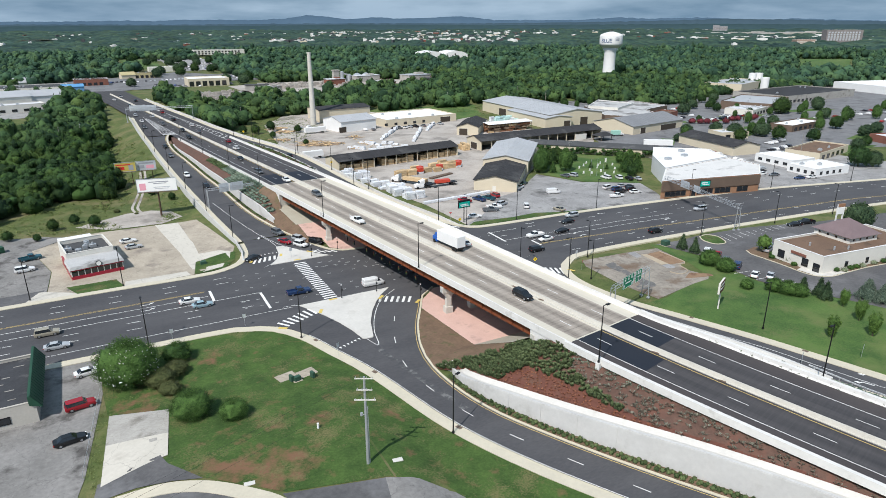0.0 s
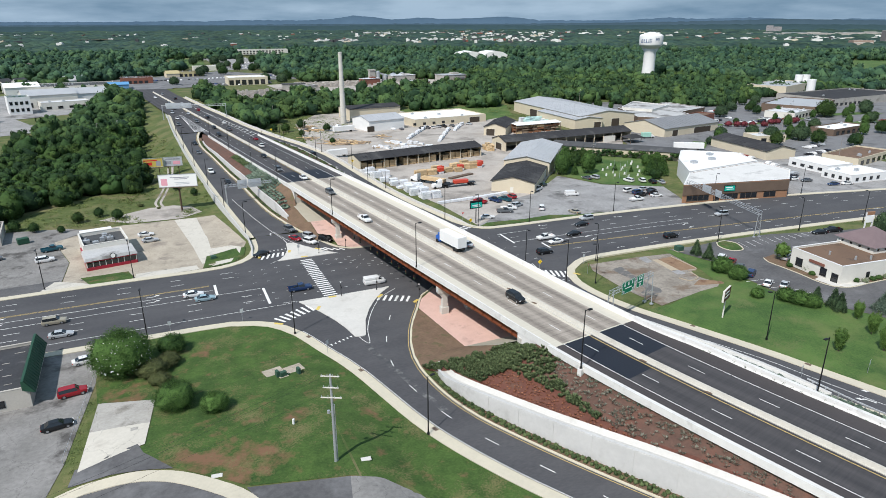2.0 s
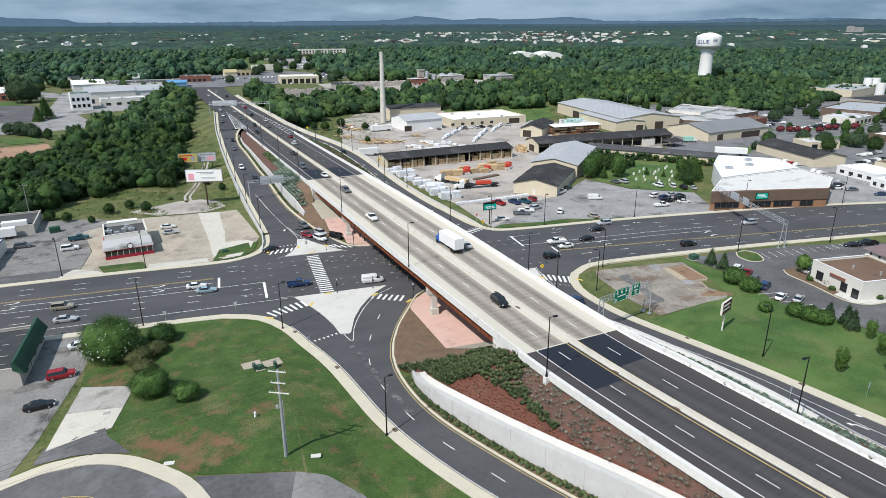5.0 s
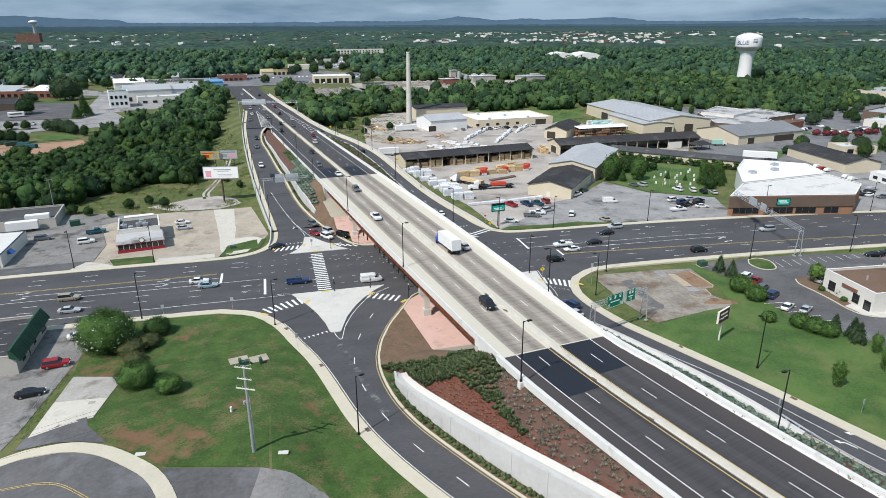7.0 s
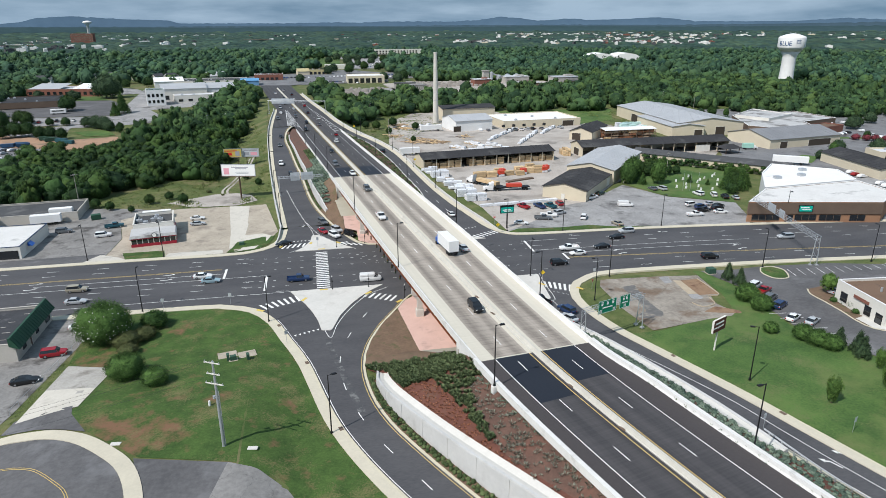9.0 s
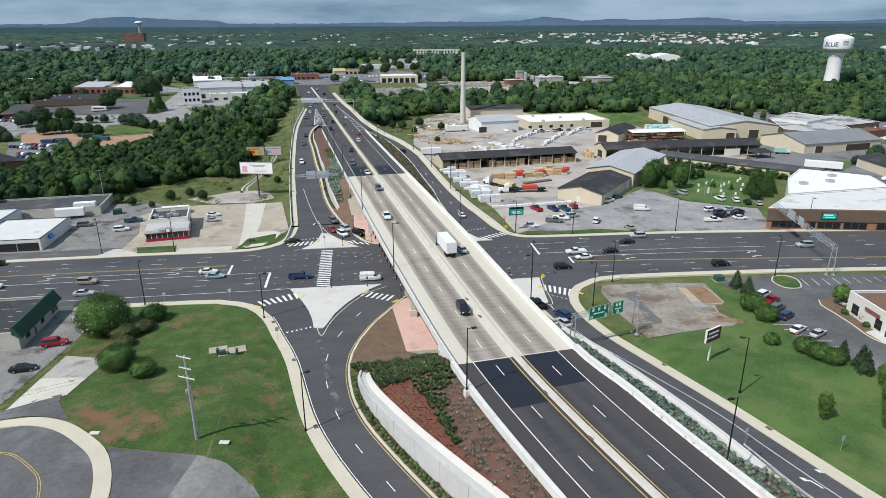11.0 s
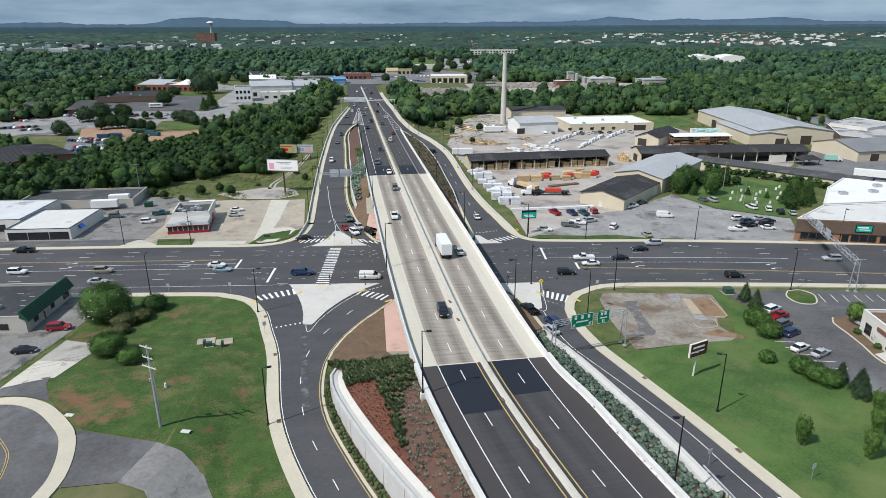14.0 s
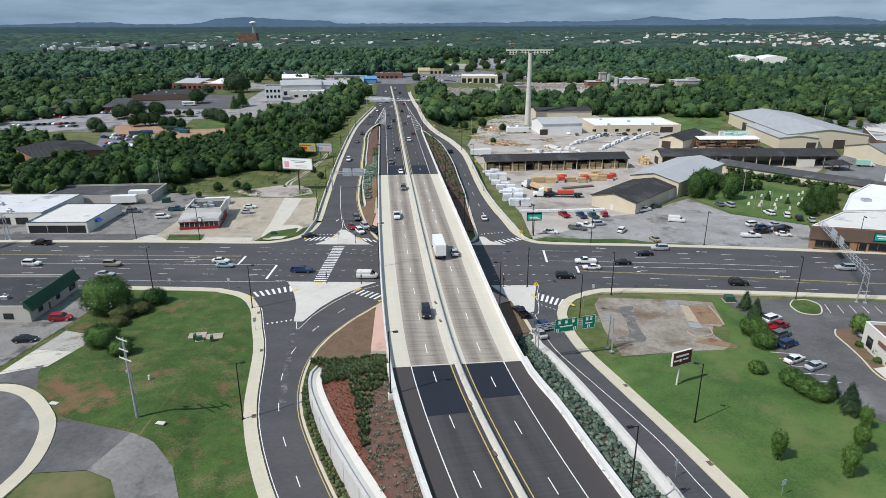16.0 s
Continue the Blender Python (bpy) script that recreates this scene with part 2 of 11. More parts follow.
CONCRETE_LIGHT = material("concrete_light", (0.62, 0.60, 0.56), (0.51, 0.495, 0.46), 0.9, 2, 0.15, 0.1, c=(0.44, 0.42, 0.38), patch=0.2, patch_at=(0.56, 0.72))
APRON = material("apron_concrete", (0.60, 0.565, 0.50), (0.49, 0.46, 0.40), 0.9, 2, 0.2, 0.1, c=(0.40, 0.37, 0.32), patch=0.2, patch_at=(0.56, 0.72), cracks=0.2)
WALK = material("pavement_concrete", (0.58, 0.53, 0.42), (0.49, 0.45, 0.36), 0.9, 2, 0.25, 0.1)
KERB = material("kerb_concrete", (0.60, 0.55, 0.42), (0.50, 0.46, 0.35), 0.9, 2, 0.4, 0.1)
BARRIER = material("barrier_concrete", (0.73, 0.72, 0.695), (0.60, 0.59, 0.565), 0.8, 1.5, 0.25, 0.08, c=(0.46, 0.45, 0.425), patch=0.3, patch_at=(0.58, 0.74))
MEDIAN = material("median_concrete", (0.56, 0.54, 0.485), (0.46, 0.44, 0.39), 0.85, 1.5, 0.25, 0.08, c=(0.36, 0.34, 0.30), patch=0.3, patch_at=(0.56, 0.74))
WALL_WHITE = material("wall_concrete", (0.58, 0.575, 0.56), (0.48, 0.475, 0.465), 0.85, 1.5, 0.18, 0.08, c=(0.39, 0.38, 0.36), patch=0.15, patch_at=(0.56, 0.75))
DECK_SIDE = track_material("deck_concrete_light", (0.63, 0.59, 0.50), (0.50, 0.465, 0.39), 0.9, 0.0)
DECK_LANE = track_material("deck_concrete_worn", (0.42, 0.372, 0.320), (0.182, 0.158, 0.136), 0.85, 0.40)
GRASS = material("grass", (0.068, 0.122, 0.028), (0.029, 0.062, 0.014), 0.95, 2.4, 0.24, 0.6, c=(0.175, 0.098, 0.056), patch=0.30, patch_at=(0.57, 0.76), spread=0.24, straw=(0.155, 0.140, 0.062), spots=((7.5, 81.5, 9), (12.5, 77.5, 8), (18.5, 76.5, 6.5), (17.0, 90.0, 5), (23.0, 85.5, 4.5), (34.5, 84.0, 4), (36.8, 67.5, 4.5), (31.3, 71.8, 3), (-2.5, 109.0, 10), (10.0, 119.0, 6)))
LAWN = material("lawn", (0.088, 0.156, 0.039), (0.040, 0.087, 0.022), 0.95, 2.6, 0.10, 0.4, c=(0.135, 0.170, 0.056), patch=0.045, patch_at=(0.48, 0.68), spread=0.22, straw=(0.125, 0.145, 0.056))
MEADOW = material("meadow_grass", (0.118, 0.142, 0.046), (0.055, 0.082, 0.024), 0.95, 0.9, 0.12, 0.6, c=(0.16, 0.145, 0.072), patch=0.06, patch_at=(0.50, 0.66), spread=0.25, straw=(0.17, 0.15, 0.07))
SOIL = material("brown_soil", (0.195, 0.130, 0.086), (0.120, 0.080, 0.054), 0.95, 1.6, 0.3, 0.5, c=(0.085, 0.090, 0.040), patch=0.5, patch_at=(0.55, 0.7))
MULCH_RED = material("red_mulch", (0.165, 0.066, 0.046), (0.085, 0.036, 0.027), 0.95, 3, 0.4, 0.6, c=(0.135, 0.080, 0.058), patch=0.35, patch_at=(0.54, 0.74))
MULCH = material("brown_mulch", (0.150, 0.088, 0.066), (0.080, 0.047, 0.037), 0.95, 3, 0.4, 0.6, c=(0.165, 0.074, 0.053), patch=0.3, patch_at=(0.5, 0.72))
RED_DIRT = material("red_dirt", (0.40, 0.255, 0.17), (0.29, 0.18, 0.12), 0.95, 1.5, 0.1, 0.4, c=(0.20, 0.15, 0.10), patch=0.09, patch_at=(0.52, 0.64))
PAVER = material("pink_paver", (0.66, 0.45, 0.385), (0.55, 0.365, 0.31), 0.9, 5, 0.3, 0.2, c=(0.44, 0.30, 0.26), patch=0.25, patch_at=(0.55, 0.7))
SLOPE_CONC = material("slope_concrete", (0.45, 0.42, 0.34), (0.36, 0.335, 0.27), 0.9, 3, 0.2, 0.15)
RUST = material("weathering_steel", (0.23, 0.075, 0.032), (0.16, 0.05, 0.022), 0.75, 3, 0.4, 0.1, metal=0.2)
PAINT_WHITE = material("road_paint_white", (0.80, 0.80, 0.78), (0.66, 0.66, 0.64), 0.7, 3, 0.5, 0.0)
PAINT_YELLOW = material("road_paint_yellow", (0.56, 0.42, 0.16), (0.47, 0.34, 0.12), 0.7, 3, 0.5, 0.0)
POLE_BLACK = plain("dark_bronze_paint", (0.012, 0.012, 0.014), 0.45, 0.3)
GALV = material("galvanised_steel", (0.52, 0.54, 0.56), (0.42, 0.44, 0.46), 0.45, 4, 0.5, 0.0, metal=0.5)
WOODPOLE = material("pole_wood", (0.33, 0.31, 0.28), (0.24, 0.22, 0.2), 0.9, 6, 1, 0.2)
WOODPOLE_DARK = material("billboard_post_steel", (0.10, 0.065, 0.045), (0.07, 0.045, 0.03), 0.8, 6, 1, 0.1)
SIGN_GREEN = material("sign_green", (0.0, 0.22, 0.12), (0.0, 0.19, 0.10), 0.5, 2, 0.3, 0.0)
SIGN_WHITE = plain("sign_white", (0.85, 0.85, 0.83), 0.5)
SIGN_BACK = material("sign_aluminium", (0.60, 0.63, 0.66), (0.50, 0.53, 0.56), 0.5, 3, 0.5, 0.0, metal=0.4)
SIGN_YELLOW = plain("sign_yellow", (0.85, 0.58, 0.03), 0.5)
SIGN_RED = plain("sign_red", (0.55, 0.02, 0.02), 0.5)
GLASS_DARK = plain("dark_window_glass", (0.015, 0.018, 0.022), 0.06, 0.0, 0.8)
ROOF_DARK = material("dark_metal_roof", (0.055, 0.055, 0.058), (0.035, 0.035, 0.038), 0.85, 2, 0.1, 0.1, c=(0.085, 0.085, 0.085), patch=0.08, spec=0.12)
ROOF_GREY = material("grey_metal_roof", (0.44, 0.45, 0.465), (0.36, 0.37, 0.385), 0.5, 2, 0.1, 0.05)
ROOF_DULL = material("dull_grey_metal_roof", (0.24, 0.245, 0.255), (0.18, 0.185, 0.195), 0.6, 2, 0.1, 0.05)
ROOF_WHITE = material("white_membrane_roof", (0.80, 0.80, 0.79), (0.70, 0.70, 0.69), 0.75, 2, 0.12, 0.05, c=(0.50, 0.49, 0.47), patch=0.07, patch_at=(0.62, 0.72))
ROOF_STAINED = material("stained_white_roof", (0.70, 0.69, 0.67), (0.54, 0.53, 0.51), 0.8, 2, 0.12, 0.05, c=(0.32, 0.315, 0.305), patch=0.12, patch_at=(0.56, 0.70))
ROOF_PATCHY = material("patched_grey_roof", (0.66, 0.67, 0.68), (0.50, 0.51, 0.53), 0.8, 2, 0.12, 0.05, c=(0.30, 0.31, 0.33), patch=0.14, patch_at=(0.56, 0.64))
ROOF_WORN = material("worn_pale_roof", (0.52, 0.52, 0.515), (0.36, 0.36, 0.36), 0.85, 2, 0.1, 0.1, c=(0.19, 0.185, 0.18), patch=0.09, patch_at=(0.50, 0.58), spec=0.1)
ROOF_BROWN = material("brown_gravel_roof", (0.195, 0.125, 0.085), (0.13, 0.085, 0.06), 0.95, 4, 0.15, 0.3, c=(0.09, 0.065, 0.05), patch=0.3, patch_at=(0.52, 0.66))
ROOF_MAUVE = material("mauve_shingle_roof", (0.20, 0.15, 0.155), (0.15, 0.11, 0.115), 0.9, 5, 0.3, 0.2)
ROOF_TAR = material("tar_roof", (0.095, 0.098, 0.102), (0.060, 0.063, 0.067), 0.95, 2, 0.15, 0.1, c=(0.14, 0.14, 0.14), patch=0.12, spec=0.08)
GREEN_METAL = material("green_metal_roof", (0.025, 0.085, 0.05), (0.018, 0.06, 0.036), 0.55, 2, 0.2, 0.0)
BEIGE = material("beige_cladding", (0.62, 0.55, 0.42), (0.54, 0.475, 0.36), 0.8, 3, 0.15, 0.05)
OFFWHITE = material("offwhite_wall", (0.70, 0.68, 0.62), (0.60, 0.58, 0.53), 0.8, 3, 0.15, 0.05)
WHITE_WALL = material("white_cladding", (0.78, 0.78, 0.77), (0.68, 0.68, 0.67), 0.7, 3, 0.15, 0.05)
BROWN_CLAD = material("brown_fascia", (0.16, 0.115, 0.085), (0.12, 0.085, 0.065), 0.8, 3, 0.2, 0.05)
BRICK_RED = material("red_brick_wall", (0.25, 0.105, 0.075), (0.18, 0.078, 0.058), 0.9, 8, 0.3, 0.2)
BRICK_ORANGE = material("orange_brick", (0.35, 0.195, 0.115), (0.27, 0.145, 0.085), 0.9, 8, 0.3, 0.2)
DINER_RED = plain("red_enamel", (0.30, 0.013, 0.032), 0.35)
LUMBER = material("fresh_lumber", (0.62, 0.46, 0.275), (0.42, 0.295, 0.165), 0.8, 4, 0.6, 0.2, random=0.3, stretch=(1, 1, 5))
WRAP = material("white_lumber_wrap", (0.76, 0.77, 0.79), (0.58, 0.60, 0.63), 0.5, 1.6, 0.5, 0.3, c=(0.40, 0.44, 0.46), patch=0.9, patch_at=(0.60, 0.66), spread=0.2, random=0.12)
TRUCK_RED = plain("red_paint", (0.55, 0.06, 0.03), 0.4)
BLUE_PAINT = plain("blue_paint", (0.02, 0.11, 0.42), 0.4)
# near-black for flat panels: the shade inside open bays, put into the colour
BAY_SHADE = plain("painted_bay_shade", (0.05, 0.038, 0.028), 0.9)
LEAF = foliage("tree_leaves", (0.011, 0.028, 0.009), (0.056, 0.104, 0.027), 0.9, crown=0.105)
LEAF_MIDDLE = foliage("broadleaf_wood_leaves", (0.015, 0.037, 0.015), (0.074, 0.126, 0.043), 0.5, crown=0.085, relief=0.9)
# bluer green: distance haze is mixed into this leaf colour
LEAF_FARWOOD = foliage("haze_tinted_wood_leaves", (0.019, 0.046, 0.029), (0.074, 0.134, 0.066), 0.25, crown=0.06, relief=1.8)
LEAF_MID = foliage("myrtle_leaves", (0.020, 0.050, 0.013), (0.094, 0.176, 0.042), 2.0)
LEAF_LIGHT = foliage("light_tree_leaves", (0.038, 0.080, 0.017), (0.140, 0.235, 0.055))
LEAF_DARK = foliage("dark_tree_leaves", (0.013, 0.031, 0.017), (0.085, 0.135, 0.060))
# farthest canopy, its leaf colour bluish with distance haze painted in
LEAF_FAR = foliage("haze_tinted_tree_leaves", (0.009, 0.024, 0.022), (0.062, 0.104, 0.072), 0.05, 0.006, 0.0, (0.36, 0.66), crown=0.022, relief=3.0)
LEAF_RED = foliage("crape_myrtle_leaves", (0.055, 0.014, 0.016), (0.20, 0.042, 0.055))
SHRUB = foliage("shrub_leaves", (0.034, 0.058, 0.022), (0.125, 0.165, 0.068), 3)
SHRUB_GREY = foliage("dry_grey_shrub", (0.075, 0.075, 0.055), (0.24, 0.24, 0.19), 3)
MEADOW_TUFT = foliage("rough_grass_blades", (0.085, 0.125, 0.034), (0.20, 0.235, 0.085), 0.8)
NAVY = plain("navy_trim", (0.012, 0.03, 0.075), 0.5)
SHRUB_BLUE = foliage("juniper_leaves", (0.060, 0.096, 0.072), (0.215, 0.275, 0.205), 3)
BARK = material("bark", (0.11, 0.085, 0.065), (0.07, 0.055, 0.042), 0.95, 6, 1, 0.5)
TYRE = plain("tyre_rubber", (0.012, 0.012, 0.012), 0.8)
CHROME = plain("wheel_alloy", (0.45, 0.46, 0.48), 0.3, 0.8)
LAMP_RED = plain("tail_lamp", (0.35, 0.01, 0.01), 0.3)
LAMP_CLEAR = plain("head_lamp", (0.75, 0.75, 0.75), 0.15)

# ---- mesh helpers ----
class Geo:
    """Vertices and faces gathered for one mesh, with a material slot for each face."""

    def __init__(self):
        self.v, self.f, self.m = [], [], []

    def add(self, verts, faces, slot=0):
        k = len(self.v)
        self.v += [tuple(p) for p in verts]
        self.f += [tuple(i + k for i in f) for f in faces]
        self.m += [slot] * len(faces)
        return self

    def box(self, x, y, z, sx, sy, sz, slot=0, rz=0.0, bevel=0.0):
        """A box with its base centre at x, y, z; bevel chamfers the upper edges."""
        c, s = math.cos(radians(rz)), math.sin(radians(rz))
        rings = [(0, 0, 0)] + ([(0, 0, sz - bevel), (bevel, bevel, sz)] if bevel else [(0, 0, sz)])
        vs = []
        for bx, by, h in rings:
            for u, w in ((-1, -1), (1, -1), (1, 1), (-1, 1)):
                px, py = u * (sx / 2 - bx), w * (sy / 2 - by)
                vs.append((x + px * c - py * s, y + px * s + py * c, z + h))
        n = len(rings)
        fs = [(3, 2, 1, 0), tuple(4 * (n - 1) + i for i in range(4))]
        for r in range(n - 1):
            fs += [(4 * r + i, 4 * r + (i + 1) % 4, 4 * r + 4 + (i + 1) % 4, 4 * r + 4 + i) for i in range(4)]
        return self.add(vs, fs, slot)

    def rod(self, a, b, ra, rb=None, n=8, slot=0):
        """A tapered rod from a to b."""
        rb = ra if rb is None else rb
        a, b = Vector(a), Vector(b)
        q = (b - a).to_track_quat("Z", "Y")
        vs = []
        for p, r in ((a, ra), (b, rb)):
            vs += [p + q @ Vector((r * math.cos(2 * math.pi * i / n), r * math.sin(2 * math.pi * i / n), 0)) for i in range(n)]
        fs = [tuple(range(n - 1, -1, -1)), tuple(range(n, 2 * n))]
        fs += [(i, (i + 1) % n, n + (i + 1) % n, n + i) for i in range(n)]
        return self.add(vs, fs, slot)

    def prism(self, poly, z0, z1, slot=0, top=None):
        n = len(poly)
        vs = [(p[0], p[1], z0) for p in poly] + [(p[0], p[1], z1) for p in poly]
        self.add(vs, [tuple(range(n - 1, -1, -1))] + [(i, (i + 1) % n, n + (i + 1) % n, n + i) for i in range(n)], slot)
        k = len(self.v) - n
        self.f.append(tuple(range(k, k + n)))
        self.m.append(slot if top is None else top)
        return self

    def sweep(self, rows, slot=0, closed=False, caps=False):
        """Skin over rows of points, all of one length."""
        n = len(rows[0])
        vs = [p for r in rows for p in r]
        fs = []
        for r in range(len(rows) - 1):
            for i in range(n if closed else n - 1):
                j = (i + 1) % n
                fs.append((r * n + i, r * n + j, r * n + n + j, r * n + n + i))
        if caps:
            fs += [tuple(range(n - 1, -1, -1)), tuple(range((len(rows) - 1) * n, len(rows) * n))]
        return self.add(vs, fs, slot)

    def mesh(self, name, mats, smooth=False):
        me = bpy.data.meshes.new(name)
        me.from_pydata(self.v, [], self.f)
        for m in mats:
            me.materials.append(m)
        if len(mats) > 1:
            me.polygons.foreach_set("material_index", self.m)
        if smooth:
            me.polygons.foreach_set("use_smooth", [True] * len(self.f))
        me.update()
        bm = bmesh.new()
        bm.from_mesh(me)
        bmesh.ops.recalc_face_normals(bm, faces=bm.faces)
        bm.to_mesh(me)
        bm.free()
        return me


def obj(name, geo, mats, parent=None, label="", category="", group="", kind="", smooth=False):
    mats = mats if isinstance(mats, (list, tuple)) else [mats]
    ob = new(name, geo if isinstance(geo, bpy.types.Mesh) else geo.mesh(name, mats, smooth))
    ob.parent = parent
    return tagged(ob, label, category, group, kind)


def thing(name, x, y, z, rz=0.0, label="", category="", group=""):
    """An Empty at the base of a thing; its parts hang under it in its own axes."""
    ob = new(name)
    ob.matrix_basis = pose(x, y, z, 0, 0, rz)
    return tagged(ob, label, category, group)


def curve(points, step=3.0):
    """A smooth line through the points (Catmull-Rom), about one point every step."""
    p = [Vector(q) for q in points]
    p = [p[0] * 2 - p[1]] + p + [p[-1] * 2 - p[-2]]
    out = []
    for a, b, c, d in zip(p, p[1:], p[2:], p[3:]):
        n = max(1, int((c - b).length / step))
        for i in range(n):
            t = i / n
            out.append(0.5 * (2 * b + (c - a) * t + (2 * a - 5 * b + 4 * c - d) * t * t + (3 * b - a - 3 * c + d) * t ** 3))
    return out + [p[-2]]


def normals(line):
    """The unit normal to the right of the way at each point of a flat line."""
    out = []
    for i in range(len(line)):
        a, b = line[max(i - 1, 0)], line[min(i + 1, len(line) - 1)]
        d = Vector((b[0] - a[0], b[1] - a[1]))
        d.normalize()
        out.append(Vector((d.y, -d.x)))
    return out


def side(line, off):
    return [Vector((p[0] + off * q.x, p[1] + off * q.y)) for p, q in zip(line, normals(line))]


def S(a):
    a = min(max(a, 0.0), 1.0)
    return a * a * (3 - 2 * a)


def clip(poly, x0, y0, x1, y1):
    for ax, lim, sg in ((0, x0, 1), (0, x1, -1), (1, y0, 1), (1, y1, -1)):
        out = []
        for a, b in zip(poly, poly[1:] + poly[:1]):
            ina, inb = sg * (a[ax] - lim) >= 0, sg * (b[ax] - lim) >= 0
            if ina:
                out.append(a)
            if ina != inb:
                t = (lim - a[ax]) / (b[ax] - a[ax])
                out.append((a[0] + t * (b[0] - a[0]), a[1] + t * (b[1] - a[1])))
        poly = out
        if len(poly) < 3:
            return []
    return poly


def drape(geo, poly, lift, cell=6.0, zf=None, slot=0):
    """Lay a flat outline on the ground, cell by cell."""
    zf = zf or gz
    poly = [(p[0], p[1]) for p in poly]
    xs, ys = [p[0] for p in poly], [p[1] for p in poly]
    for i in range(math.floor(min(xs) / cell), math.ceil(max(xs) / cell)):
        for j in range(math.floor(min(ys) / cell), math.ceil(max(ys) / cell)):
            c = clip(poly, i * cell, j * cell, (i + 1) * cell, (j + 1) * cell)
            if len(c) > 2:
                geo.add([(x, y, zf(x, y) + lift) for x, y in c], [tuple(range(len(c)))], slot)
    return geo


def strip(geo, line, w0, w1, lift, zf, slot=0):
    """A band along a line between two offsets, on the surface zf."""
    a, b = side(line, w0), side(line, w1)
    return geo.sweep([[(p[0], p[1], zf(p[0], p[1]) + lift), (q[0], q[1], zf(q[0], q[1]) + lift)] for p, q in zip(a, b)], slot)


def raised(geo, line, w0, w1, h, zf, slot=0, base=-0.3):
    """A kerb or walk: a band of some height between two offsets."""
    a, b = side(line, w0), side(line, w1)
    rows = []
    for p, q in zip(a, b):
        z = zf(p[0], p[1])
        zq = zf(q[0], q[1])
        rows.append([(p[0], p[1], z + base), (p[0], p[1], z + h), (q[0], q[1], max(z, zq) + h), (q[0], q[1], min(zq, z) + base)])
    return geo.sweep(rows, slot)


def smooth_table(pts, sigma, lo, hi, step=2.0):
    ys = np.arange(lo, hi, step)
    v = np.interp(ys, [p[0] for p in pts], [p[1] for p in pts])
    k = np.exp(-0.5 * (np.arange(-40, 41) * step / sigma) ** 2)
    k /= k.sum()
    pad = np.concatenate([v[0] + (np.arange(-40, 0)) * (v[1] - v[0]), v, v[-1] + np.arange(1, 41) * (v[-1] - v[-2])])
    v = np.convolve(pad, k, "valid")
    return lambda y: float(np.interp(y, ys, v))

# ---- the plan: highway, ramps, ground ----
CX = smooth_table([(-90, 139.3), (-60, 126.3), (0, 102.3), (50, 85.6), (64.4, 81.2), (81, 76.9), (115, 71.75), (155, 66.4), (219, 58.4), (298, 49.0), (413, 35.6), (522, 22.0), (596, 12.6), (760, -8), (900, -26)], 9, -88, 880)
ZH = smooth_table([(-90, -0.5), (0, 3.9), (55, 6.7), (80, 7.9), (120, 8.9), (150, 9.2), (220, 9.0), (350, 7.6), (450, 7.0), (560, 6.6), (640, 6.35), (900, 6.35)], 14, -88, 880)
ZR = smooth_table([(100, 0), (180, 0), (205, 0.7), (345, 7.5), (450, 7.0), (560, 6.6), (640, 6.35), (900, 6.35)], 8, 100, 880)   # the two northern ramps
XNW = smooth_table([(100, 31.4), (187, 31.4), (214, 28.6), (246, 25.6), (275, 23.2), (315, 20.5), (355, 18.6), (392, 17.8), (446, 17.4), (466, 14.2), (510, 8.9), (583, 0), (643, -7), (900, -38)], 5, 100, 880)
XNE = smooth_table([(100, 94), (178, 94), (196, 90.2), (210, 87.4), (225, 85.0), (246, 82.6), (266, 80.7), (287, 78.0), (312, 71.2), (329, 64.4), (345, 59.6), (376, 54.1), (434, 47.0), (480, 40.4), (530, 34.2), (591, 27.1), (640, 22.3), (900, -6)], 5, 100, 880)


def hw(y, off=0.0, dz=0.0):
    """A point of the highway: y along it, off metres to the east of its middle, dz above the road."""
    d = CX(y + 1) - CX(y - 1)
    n = Vector((2, -d)).normalized()
    return Vector((CX(y) + off * n.x, y + off * n.y, ZH(y) + dz - 0.046 * S((150 - y) / 55) * off))


def gz(x, y):
    """Height of the ground."""
    z = 2.4 * S((113 - y) / 36) * S((37 - x) / 9) * S((x + 15) / 16)
    z += 1.4 * S((112 - y) / 45) * S((x - 101) / 10)
    z -= 0.7 * S((y - 168) / 8) * S((26 - x) / 6) * S((330 - y) / 60)
    if y > 215 and y < 700:
        a = max(0.0, XNW(y) - 1.0 - x)
        b = max(0.0, x - XNW(y) - 5)
        z += S((y - 222) / 45) * S((520 - y) / 120) * (ZR(y) - 0.5) * S(1 - a / 19) * S(1 - b / 5)
        a = max(0.0, x - XNE(y) - 2.0)
        b = max(0.0, XNE(y) - 5 - x)
        z += S((y - 285) / 35) * S((520 - y) / 120) * (ZR(y) - 0.5) * S(1 - a / 17) * S(1 - b / 5)
    z += 6.0 * S((y - 400) / 130)
    z -= 1.5 * S((-30 - x) / 60) * S((y - 190) / 60) * S((420 - y) / 60)
    return z


def flat(x, y):
    return 0.0


def zramp(x, y):
    return ZR(y)


def zse(x, y):
    return 1.4 * S((112 - y) / 45)


